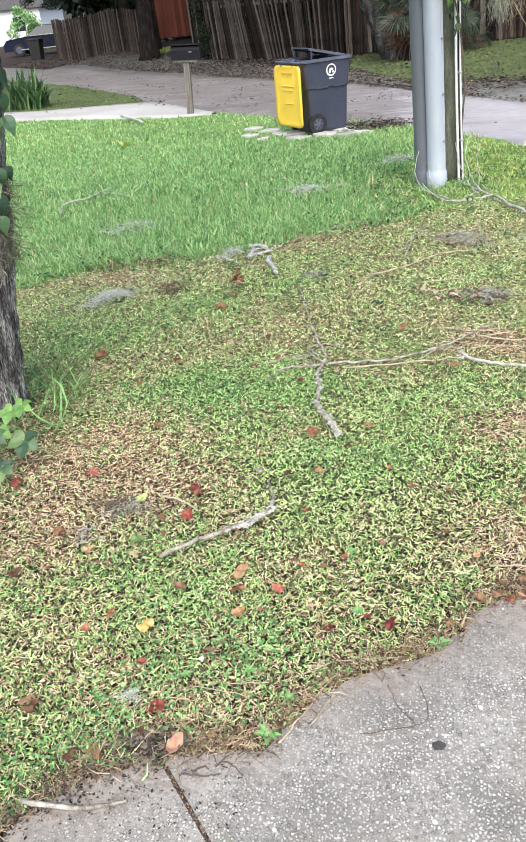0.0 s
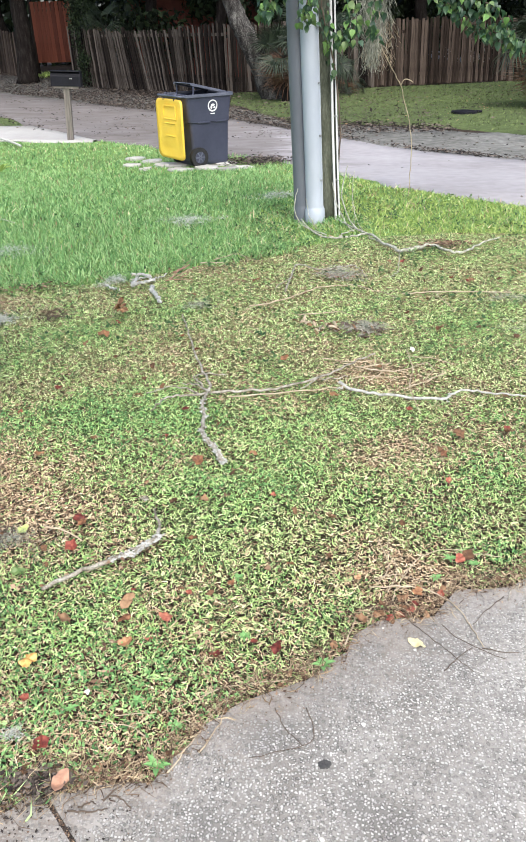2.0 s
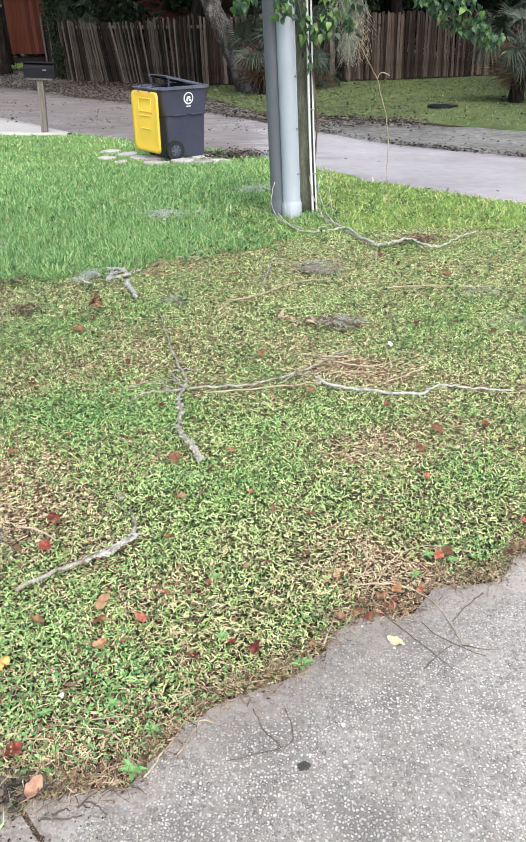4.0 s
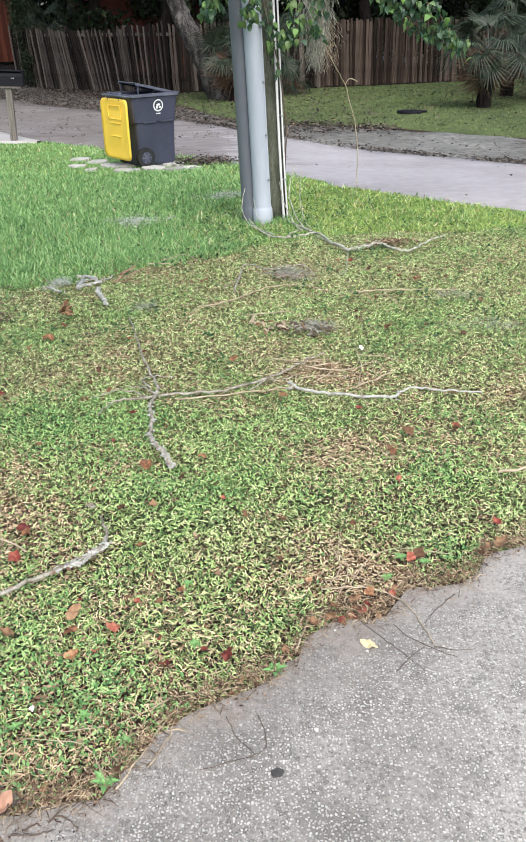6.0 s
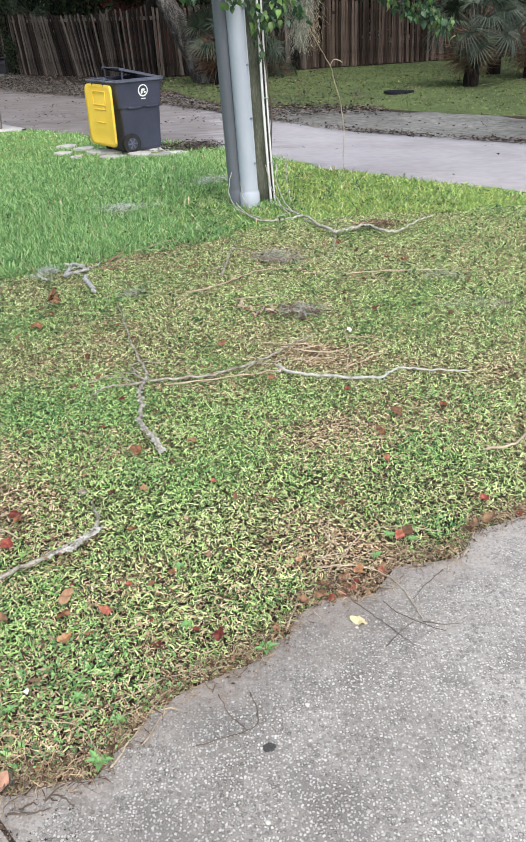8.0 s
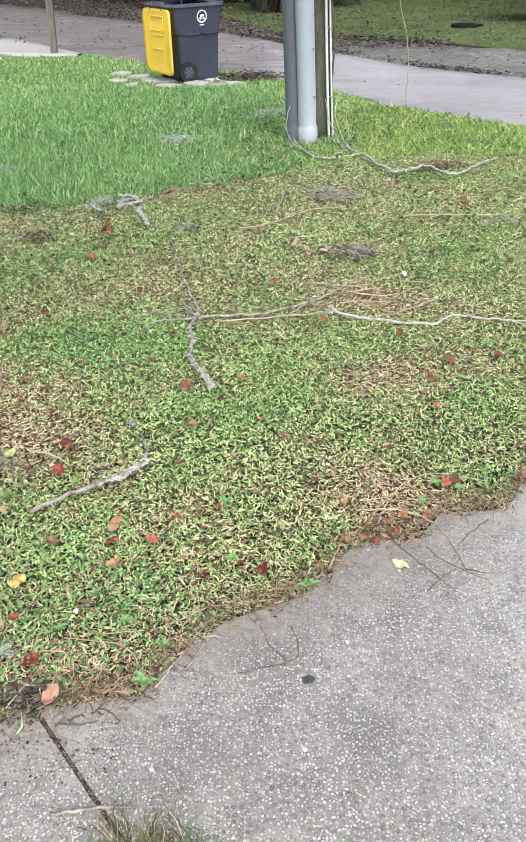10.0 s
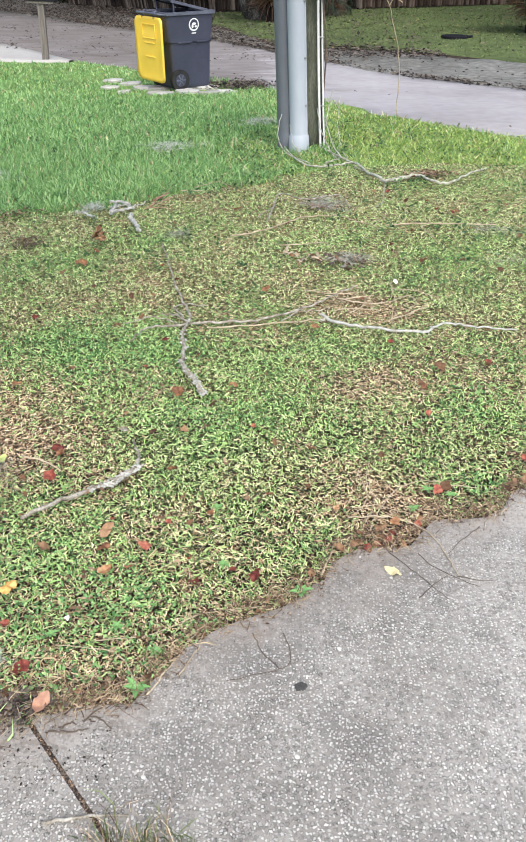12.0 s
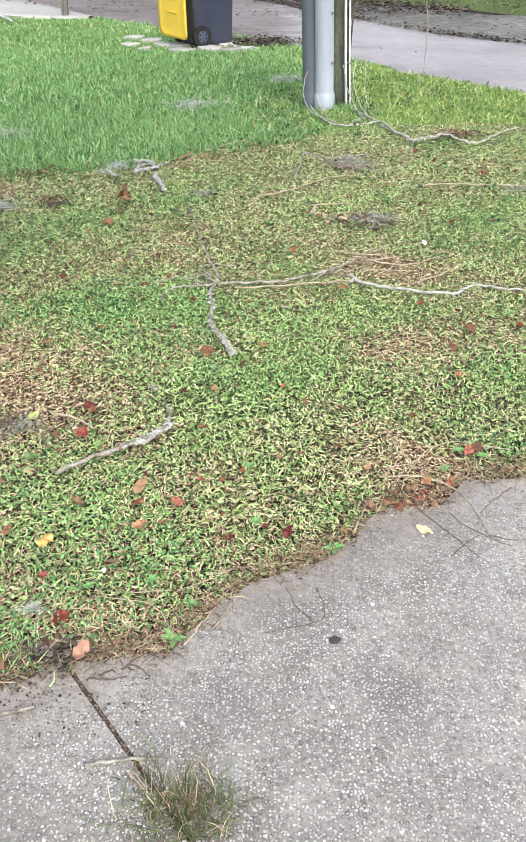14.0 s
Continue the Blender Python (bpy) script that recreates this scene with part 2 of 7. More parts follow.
STONE = material("pale paving stone", [(0.25, (0.20, 0.19, 0.175)), (0.5, (0.34, 0.33, 0.31)), (0.75, (0.50, 0.49, 0.46))], 5, rough=0.9, bump=0.6, bump_scale=40, by_object=0.4)
BLACKPAINT = material("black painted metal", [(0.3, (0.005, 0.005, 0.008)), (0.7, (0.012, 0.012, 0.017))], 6, rough=0.6, bump=0.1, spec=0.15)
POSTWOOD = material("grey post wood", [(0.25, (0.07, 0.06, 0.055)), (0.75, (0.23, 0.205, 0.185))], 5, rough=0.9, bump=0.5, stretch=(6, 6, 0.6))
# bark tone dropped near black to carry the shade under the trees
BARK = material("oak bark darkened for shade", [(0.25, (0.005, 0.004, 0.004)), (0.5, (0.016, 0.013, 0.012)), (0.75, (0.05, 0.045, 0.04))], 5, rough=0.95, bump=1.0, bump_scale=12, stretch=(2.5, 2.5, 0.6), fine=0.4, bump_dist=0.05, spec=0.05)
BARKPALE = material("lichened pale bark", [(0.36, (0.009, 0.008, 0.008)), (0.5, (0.045, 0.042, 0.04)), (0.64, (0.20, 0.195, 0.182))], 4, rough=0.95, bump=1.0, bump_scale=14, stretch=(2, 2, 0.7), fine=0.55, bump_dist=0.04, spec=0.1)
TWIG = material("grey fallen twig", [(0.30, (0.05, 0.042, 0.034)), (0.45, (0.22, 0.195, 0.155)), (0.6, (0.42, 0.40, 0.35)), (0.72, (0.62, 0.61, 0.57))], 30, rough=0.9, bump=0.7, bump_scale=110, fine=0.35)
NEARBARK = material("furrowed near bark", [(0.40, (0.016, 0.013, 0.014)), (0.5, (0.13, 0.12, 0.118)), (0.60, (0.50, 0.49, 0.47))], 9, rough=0.95, bump=1.0, bump_scale=22, stretch=(3.0, 3.0, 0.45), fine=0.45, bump_dist=0.04)
TWIGTAN = material("tan twig", [(0.25, (0.20, 0.155, 0.105)), (0.5, (0.40, 0.33, 0.235)), (0.75, (0.60, 0.53, 0.40))], 14, rough=0.9, bump=0.5, bump_scale=80)
TWIGRED = material("reddish dry twig", [(0.25, (0.16, 0.07, 0.05)), (0.5, (0.34, 0.19, 0.14)), (0.75, (0.52, 0.38, 0.30))], 14, rough=0.9, bump=0.5, bump_scale=80)
TWIGDARK = material("dark thin twig", [(0.25, (0.05, 0.038, 0.03)), (0.75, (0.17, 0.13, 0.10))], 14, rough=0.9, bump=0.5, bump_scale=80)
LICHEN = material("pale lichen", [(0.30, (0.10, 0.10, 0.09)), (0.46, (0.37, 0.37, 0.34)), (0.7, (0.62, 0.62, 0.585))], 34, rough=0.95, bump=0.7, bump_scale=150, fine=0.4)
MOSS = material("grey hanging moss", [(0.25, (0.17, 0.18, 0.145)), (0.5, (0.33, 0.34, 0.285)), (0.75, (0.50, 0.50, 0.43))], 6, rough=0.95, bump=0.0, island=0.6)
MOSSOLIVE = material("olive trunk moss", [(0.25, (0.09, 0.09, 0.055)), (0.5, (0.17, 0.165, 0.11)), (0.75, (0.32, 0.31, 0.23))], 6, rough=0.95, bump=0.0, island=0.6)
MOSSPALE = material("pale fallen moss", [(0.25, (0.36, 0.38, 0.35)), (0.75, (0.66, 0.67, 0.63))], 6, rough=0.95, bump=0.0, island=0.6)
# near-black greens put the deep shade of the woods into the leaf colour
FOLIAGE = material("foliage darkened for shade", [(0.2, (0.004, 0.009, 0.004)), (0.5, (0.011, 0.021, 0.008)), (0.8, (0.035, 0.055, 0.02))], 0.8, rough=0.6, bump=0.0, island=0.6, translucent=0.15)
VINE = material("vine leaf green", [(0.2, (0.025, 0.06, 0.034)), (0.5, (0.055, 0.12, 0.058)), (0.8, (0.15, 0.23, 0.08))], 1.5, rough=0.45, bump=0.0, by_object=0.7, translucent=0.3, spec=0.5)
LIMELEAF = material("young creeper leaf", [(0.2, (0.09, 0.19, 0.05)), (0.5, (0.17, 0.32, 0.09)), (0.8, (0.30, 0.46, 0.15))], 12, rough=0.5, bump=0.1, by_object=0.4, translucent=0.3)
VINEMASS = material("vine leaves together", [(0.2, (0.025, 0.06, 0.034)), (0.5, (0.055, 0.12, 0.058)), (0.8, (0.15, 0.23, 0.08))], 1.5, rough=0.45, bump=0.0, island=0.7, translucent=0.3, spec=0.5)
# frond green lowered so its colour holds the shade by the fence
PALM = material("palm frond green darkened for shade", [(0.2, (0.006, 0.012, 0.007)), (0.5, (0.017, 0.030, 0.016)), (0.8, (0.065, 0.09, 0.052))], 2.5, rough=0.5, bump=0.0, island=0.5, translucent=0.15, spec=0.5)
PALMDRY = material("dry palm frond", [(0.2, (0.06, 0.028, 0.018)), (0.5, (0.15, 0.085, 0.055)), (0.8, (0.32, 0.225, 0.16))], 2.5, rough=0.8, bump=0.0, island=0.5)
RED = material("red fallen leaf", [(0.30, (0.05, 0.012, 0.010)), (0.5, (0.19, 0.04, 0.028)), (0.70, (0.40, 0.16, 0.10))], 70, rough=0.6, bump=0.3, by_object=0.25)
ORANGE = material("orange fallen leaf", [(0.32, (0.10, 0.04, 0.02)), (0.5, (0.29, 0.145, 0.07)), (0.68, (0.52, 0.36, 0.21))], 70, rough=0.6, bump=0.3, by_object=0.3)
YELLOW = material("yellow fallen leaf", [(0.2, (0.50, 0.42, 0.21)), (0.8, (0.68, 0.62, 0.40))], 30, rough=0.6, bump=0.3)
GOLD = material("golden fallen leaf", [(0.30, (0.30, 0.12, 0.04)), (0.5, (0.58, 0.34, 0.10)), (0.70, (0.72, 0.54, 0.24))], 60, rough=0.6, bump=0.3)
TOAST = material("toasted dead leaf", [(0.36, (0.035, 0.016, 0.010)), (0.5, (0.22, 0.11, 0.05)), (0.68, (0.52, 0.37, 0.21))], 40, rough=0.7, bump=0.4)
BROWN = material("brown fallen leaf", [(0.25, (0.045, 0.022, 0.012)), (0.5, (0.15, 0.08, 0.042)), (0.78, (0.32, 0.20, 0.115))], 60, rough=0.75, bump=0.3, by_object=0.4)
CARBLUE = material("dark blue car paint", [(0.3, (0.004, 0.006, 0.022)), (0.7, (0.008, 0.012, 0.036))], 4, rough=0.22, bump=0.0, spec=0.35)
PEBBLE = material("white aggregate pebble", [(0.15, (0.20, 0.19, 0.17)), (0.5, (0.33, 0.315, 0.29)), (0.85, (0.52, 0.50, 0.465))], 30, rough=0.75, bump=0.0, island=0.8)
HOUSEWALL = material("pale house siding", [(0.3, (0.66, 0.67, 0.68)), (0.7, (0.76, 0.77, 0.78))], 3, rough=0.8, bump=0.1)
HOUSERED = material("dark red house siding", [(0.3, (0.10, 0.03, 0.022)), (0.7, (0.17, 0.055, 0.04))], 3, rough=0.85, bump=0.1)
SHINGLE = material("dark roof shingle", [(0.3, (0.04, 0.04, 0.04)), (0.7, (0.10, 0.095, 0.09))], 6, rough=0.95, bump=0.5)


def glass_material():
    m = bpy.data.materials.new("dark window glass")
    m.use_nodes = True
    b = m.node_tree.nodes["Principled BSDF"]
    b.inputs["Base Color"].default_value = (0.02, 0.025, 0.03, 1)
    b.inputs["Roughness"].default_value = 0.06
    return m


GLASS = glass_material()


def street_material():
    """Pale worn concrete, brown with tracked dirt where the trees stand over it."""
    m = material("dusty street concrete", [(0.3, (0.235, 0.22, 0.225)), (0.5, (0.305, 0.29, 0.30)), (0.7, (0.37, 0.355, 0.37))], 0.8, detail=8, rough=0.9, bump=0.3, bump_scale=40, fine=0.35)
    n, link = m.node_tree.nodes, m.node_tree.links.new
    bsdf = n["Principled BSDF"]
    base = bsdf.inputs["Base Color"].links[0].from_socket
    co = n["Texture Coordinate"].outputs["Object"]
    turn = n.new("ShaderNodeMapping")
    turn.inputs["Rotation"].default_value = (0, 0, radians(47))
    turn.inputs["Scale"].default_value = (0.55, 1.3, 1.0)
    link(co, turn.inputs[0])
    sep = n.new("ShaderNodeSeparateXYZ")
    link(co, sep.inputs[0])
    fade = n.new("ShaderNodeMapRange")
    for k, v in enumerate((-2.0, 1.6, 0.36, -0.16)):
        fade.inputs[k + 1].default_value = v
    link(sep.outputs[0], fade.inputs[0])
    streak = n.new("ShaderNodeTexNoise")
    streak.inputs["Scale"].default_value, streak.inputs["Detail"].default_value = 2.2, 9
    streak.inputs["Roughness"].default_value = 0.68
    link(turn.outputs[0], streak.inputs["Vector"])
    total = n.new("ShaderNodeMath")
    link(fade.outputs[0], total.inputs[0])
    link(streak.outputs["Fac"], total.inputs[1])
    dirt = n.new("ShaderNodeValToRGB")
    stops = [(0.50, (0, 0, 0)), (0.66, (0.55, 0.55, 0.55)), (1.0, (0.95, 0.95, 0.95))]
    dirt.color_ramp.elements.new(0.6)
    for e, (p, c) in zip(dirt.color_ramp.elements, stops):
        e.position, e.color = p, (*c, 1)
    link(total.outputs[0], dirt.inputs[0])
    k = n.new("ShaderNodeMix")
    k.data_type = "RGBA"
    link(dirt.outputs[0], k.inputs[0])
    link(base, k.inputs[6])
    k.inputs[7].default_value = (0.112, 0.097, 0.088, 1)
    link(k.outputs[2], bsdf.inputs["Base Color"])
    return m


STREET = street_material()


def aggregate_material():
    """Worn concrete with exposed stones, silted brown along the lawn."""
    m = material("exposed aggregate concrete", [(0.28, (0.128, 0.117, 0.103)), (0.5, (0.245, 0.23, 0.207)), (0.72, (0.365, 0.348, 0.32))], 2.2, detail=8, rough=0.9, bump=0.0, fine=0.4)
    n, link = m.node_tree.nodes, m.node_tree.links.new
    bsdf = n["Principled BSDF"]
    base = bsdf.inputs["Base Color"].links[0].from_socket
    co = n["Texture Coordinate"].outputs["Object"]

    def math_node(op, x, y):
        k = n.new("ShaderNodeMath")
        k.operation = op
        for i, v in enumerate((x, y)):
            if isinstance(v, (int, float)):
                k.inputs[i].default_value = v
            else:
                link(v, k.inputs[i])
        return k.outputs[0]

    def span(x, a, b, lo, hi):
        k = n.new("ShaderNodeMapRange")
        for i, v in enumerate((a, b, lo, hi)):
            k.inputs[i + 1].default_value = v
        link(x, k.inputs[0])
        return k.outputs[0]

    def mixed(f, x, y):
        k = n.new("ShaderNodeMix")
        k.data_type = "RGBA"
        link(f, k.inputs[0])
        link(x, k.inputs[6])
        if isinstance(y, tuple):
            k.inputs[7].default_value = (*y, 1)
        else:
            link(y, k.inputs[7])
        return k.outputs[2]

    def noise_node(scale, detail):
        k = n.new("ShaderNodeTexNoise")
        k.inputs["Scale"].default_value, k.inputs["Detail"].default_value = scale, detail
        link(co, k.inputs["Vector"])
        return k

    warp = noise_node(160, 2)
    off = n.new("ShaderNodeVectorMath")
    off.operation = "MULTIPLY_ADD"
    link(warp.outputs["Color"], off.inputs[0])
    off.inputs[1].default_value = (0.009, 0.009, 0.009)
    link(co, off.inputs[2])
    heights, colour = [], base
    patch = span(noise_node(3.0, 5).outputs["Fac"], 0.36, 0.58, 0.75, 1.0)
    sep_xyz = n.new("ShaderNodeSeparateXYZ")
    link(co, sep_xyz.inputs[0])
    run = math_node("ADD", math_node("MULTIPLY", sep_xyz.outputs[0], 0.69), 1.465)
    depth = math_node("SUBTRACT", run, sep_xyz.outputs[1])
    silt_noise = noise_node(7, 5)
    depth = math_node("ADD", depth, math_node("MULTIPLY", math_node("SUBTRACT", silt_noise.outputs["Fac"], 0.5), 0.5))
    clean = span(depth, -0.08, 0.16, 0.22, 1.0)
    # mortar: silted by the lawn, grimy in patches, paler towards the right
    silt = math_node("MULTIPLY", math_node("SUBTRACT", 1.0, clean), 0.55)
    colour = mixed(silt, colour, (0.30, 0.255, 0.22))
    grime = math_node("MULTIPLY", span(noise_node(38, 6).outputs["Fac"], 0.46, 0.62, 0.0, 0.75), math_node("SUBTRACT", 1.1, clean))
    colour = mixed(grime, colour, (0.15, 0.12, 0.095))
    # worn only weights a paler tone that grows with x, then eases off
    worn = span(math_node("SUBTRACT", sep_xyz.outputs[0], math_node("MULTIPLY", sep_xyz.outputs[1], 0.3)), -0.15, 0.75, 0.06, 0.72)
    worn = math_node("MULTIPLY", worn, span(sep_xyz.outputs[0], 1.1, 2.0, 1.0, 0.25))
    colour = mixed(math_node("MULTIPLY", worn, patch), colour, (0.50, 0.48, 0.45))
    blotch = span(noise_node(5, 7).outputs["Fac"], 0.49, 0.64, 0.0, 0.6)
    colour = mixed(math_node("MULTIPLY", blotch, clean), colour, (0.12, 0.115, 0.108))
    cluster = span(noise_node(14, 4).outputs["Fac"], 0.40, 0.62, 0.45, 1.0)
    for scale, low, high in ((120, 0.27, 0.34), (62, 0.10, 0.16)):
        v = n.new("ShaderNodeTexVoronoi")
        v.voronoi_dimensions = "2D"
        v.inputs["Scale"].default_value = scale
        link(off.outputs[0], v.inputs["Vector"])
        sep = n.new("ShaderNodeSeparateColor")
        link(v.outputs["Color"], sep.inputs[0])
        limit = math_node("MULTIPLY", sep.outputs[1], 0.16)
        dist = math_node("ADD", v.outputs["Distance"], limit)
        size = span(dist, low + 0.12, high + 0.10, 1.0, 0.0)
        tone = n.new("ShaderNodeValToRGB")
        tone.color_ramp.elements[0].position, tone.color_ramp.elements[0].color = 0.1, (0.20, 0.192, 0.178, 1)
        tone.color_ramp.elements[1].position, tone.color_ramp.elements[1].color = 0.9, (0.56, 0.54, 0.508, 1)
        link(sep.outputs[0], tone.inputs[0])
        amount = math_node("MULTIPLY", math_node("MULTIPLY", size, patch), clean)
        rim = math_node("MULTIPLY", span(dist, low + 0.17, low + 0.31, 0.95, 0.0), cluster)
        colour = mixed(math_node("MULTIPLY", math_node("MULTIPLY", rim, patch), clean), colour, (0.042, 0.039, 0.037))
        colour = mixed(amount, colour, tone.outputs[0])
        heights.append(amount)
    colour = mixed(math_node("MULTIPLY", math_node("MULTIPLY", worn, patch), 0.22), colour, (0.585, 0.56, 0.525))
    link(colour, bsdf.inputs["Base Color"])
    bp = n.new("ShaderNodeBump")
    bp.inputs["Strength"].default_value, bp.inputs["Distance"].default_value = 0.8, 0.004
    link(math_node("ADD", heights[0], heights[1]), bp.inputs["Height"])
    link(bp.outputs[0], bsdf.inputs["Normal"])
    return m


AGGREGATE = aggregate_material()


# ---- building helpers ----
def part(name, bm, mat, parent=None, label="", smooth=False):
    me = bpy.data.meshes.new(name)
    bm.to_mesh(me)
    bm.free()
    me.materials.append(mat)
    if smooth:
        me.polygons.foreach_set("use_smooth", [True] * len(me.polygons))
    ob = new(name, me)
    ob.parent = parent
    if label:
        tagged(ob, label)
    return ob


def thing(name, label, category, m=None, group="", kind=""):
    ob = new(name)
    ob.empty_display_size = 0.1
    if m is not None:
        ob.matrix_world = m
    return tagged(ob, label, category, group, kind)


def share(name, mesh, parent, m):
    ob = new(name, mesh)
    ob.parent = parent
    ob.matrix_basis = m
    return ob


def mass(name, verts, faces, mat, label, category="", kind="stuff", parent=None):
    """One mesh from arrays of vertices and of faces with the same number of corners, or several such arrays."""
    if not len(verts):
        return None
    me = bpy.data.meshes.new(name)
    sets = faces if isinstance(faces, (list, tuple)) else [faces]
    verts = np.ascontiguousarray(verts, np.float32)
    loops = np.concatenate([f.ravel() for f in sets]).astype(np.int32)
    counts = np.concatenate([np.full(len(f), f.shape[1]) for f in sets]).astype(np.int32)
    me.vertices.add(len(verts))
    me.vertices.foreach_set("co", verts.ravel())
    me.loops.add(len(loops))
    me.loops.foreach_set("vertex_index", loops)
    me.polygons.add(len(counts))
    me.polygons.foreach_set("loop_start", np.r_[0, np.cumsum(counts)[:-1]].astype(np.int32))
    me.update(calc_edges=True)
    me.materials.append(mat)
    ob = new(name, me)
    ob.parent = parent
    if parent is None:
        tagged(ob, label, category, kind=kind)
    return ob


def box(bm, size, at=(0, 0, 0), bevel=0.0, m=None):
    r = bmesh.ops.create_cube(bm, size=1.0, matrix=(m or Matrix()) @ Matrix.Translation(at) @ Matrix.Diagonal((*size, 1)))
    if bevel:
        edges = list({e for v in r["verts"] for e in v.link_edges})
        bmesh.ops.bevel(bm, geom=edges, offset=bevel, segments=2, affect="EDGES", profile=0.5)


def tube(bm, pts, radii, seg=8, wobble=0.0, cap=True):
    """A tapering round limb along points."""
    pts = [Vector(p) for p in pts]
    radii = radii if isinstance(radii, (list, tuple)) else [radii] * len(pts)
    rings, side = [], None
    for i, p in enumerate(pts):
        d = (pts[min(i + 1, len(pts) - 1)] - pts[max(i - 1, 0)]).normalized()
        if side is None:
            side = d.orthogonal().normalized()
        side = (side - d * side.dot(d)).normalized()
        up = d.cross(side)
        ring = []
        for k in range(seg):
            a = 2 * math.pi * k / seg
            r = radii[i] * (1 + wobble * (random.random() - 0.5) * 2)
            ring.append(bm.verts.new(p + side * (r * math.cos(a)) + up * (r * math.sin(a))))
        rings.append(ring)
    for a, b in zip(rings, rings[1:]):
        for k in range(seg):
            bm.faces.new((a[k], a[(k + 1) % seg], b[(k + 1) % seg], b[k]))
    if cap:
        bm.faces.new(rings[0][::-1])
        bm.faces.new(rings[-1])


def smooth_path(pts, n=4, jitter=0.0):
    """Points along a rounded line through pts."""
    p = [Vector(q) for q in pts]
    p = [2 * p[0] - p[1]] + p + [2 * p[-1] - p[-2]]
    out = []
    for i in range(1, len(p) - 2):
        for k in range(n):
            t = k / n
            a, b, c, d = p[i - 1], p[i], p[i + 1], p[i + 2]
            q = 0.5 * (2 * b + (c - a) * t + (2 * a - 5 * b + 4 * c - d) * t * t + (3 * b - a - 3 * c + d) * t ** 3)
            out.append(q + Vector([random.uniform(-jitter, jitter) for _ in range(3)]))
    return out + [p[-2]]


def on_ground(pts, lift):
    return [(x, y, gz(x, y) + lift) for x, y in pts]


# ---- ground ----
def ground_sheet():
    u = np.linspace(-1, 1, 221)
    xs = np.sinh(u * 6.2) / np.sinh(6.2) * 900
    ys = 4 + np.sinh(u * 6.2) / np.sinh(6.2) * 900
    X, Y = np.meshgrid(xs, ys)
    Z = ground(X, Y) - 0.035 + 0.004 * wave(X, Y, 3.0) * (np.abs(Y) < 40)
    Z = np.where(Y < np.interp(X, EDGE_X, EDGE_Y) + 0.05, ground(X, Y) - 0.06, Z)
    V = np.stack([X, Y, Z], -1).reshape(-1, 3)
    n = len(xs)
    i = np.arange(n * n).reshape(n, n)
    F = np.stack([i[:-1, :-1], i[:-1, 1:], i[1:, 1:], i[1:, :-1]], -1).reshape(-1, 4)
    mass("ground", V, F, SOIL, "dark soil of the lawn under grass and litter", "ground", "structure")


def strip(name, a, b, mat, label, lift, category, rough_edge=0.0, step=0.25, cross=8):
    """A sheet on the ground between two lines given as (x, y) rows over the same run."""
    a, b = np.array(a, float), np.array(b, float)
    n = int(max(np.hypot(*np.diff(a, axis=0).T).sum(), np.hypot(*np.diff(b, axis=0).T).sum()) / step)

    def even(p):
        d = np.r_[0, np.cumsum(np.hypot(*np.diff(p, axis=0).T))]
        s = np.linspace(0, d[-1], n)
        return np.stack([np.interp(s, d, p[:, 0]), np.interp(s, d, p[:, 1])], -1)

    a, b = even(a), even(b)
    if rough_edge:
        way = (b - a) / np.maximum(np.linalg.norm(b - a, axis=1), 1e-6)[:, None]
        s = np.arange(n) * step
        a = a + way * (rough_edge * (wave(s, s * 0.3, 0.9, 1) + 0.6 * wave(s, s, 3.1, 2)))[:, None]
        b = b + way * (rough_edge * (wave(s, s * 0.4, 0.8, 3) + 0.6 * wave(s, s, 2.7, 4)))[:, None]
    k = np.r_[0, np.linspace(0.012, 0.988, cross - 2), 1][None, :, None]
    P = a[:, None] * (1 - k) + b[:, None] * k
    L = np.full(P.shape[:2], lift)
    L[:, 0] = L[:, -1] = -0.06
    Z = ground(P[..., 0], P[..., 1]) + L + 0.004 * wave(P[..., 0], P[..., 1], 1.7)
    V = np.concatenate([P, Z[..., None]], -1).reshape(-1, 3)
    i = np.arange(n * cross).reshape(n, cross)
    F = np.stack([i[:-1, :-1], i[:-1, 1:], i[1:, 1:], i[1:, :-1]], -1).reshape(-1, 4)
    return mass(name, V, F, mat, label, category, "structure")


def slab(name, outline, mat, label, top=0.0, thick=0.12, bevel=0.006):
    bm = bmesh.new()
    f = bm.faces.new([bm.verts.new((x, y, gz(x, y) + top)) for x, y in outline])
    if f.normal.z < 0 or f.calc_area() and f.normal.z < 0:
        f.normal_flip()
    bm.normal_update()
    if f.normal.z < 0:
        f.normal_flip()
    r = bmesh.ops.extrude_face_region(bm, geom=[f])
    low = [v for v in r["geom"] if isinstance(v, bmesh.types.BMVert)]
    bmesh.ops.translate(bm, vec=(0, 0, -thick), verts=low)
    bmesh.ops.recalc_face_normals(bm, faces=bm.faces)
    ob = part(name, bm, mat)
    return tagged(ob, label, "driveway", kind="structure")


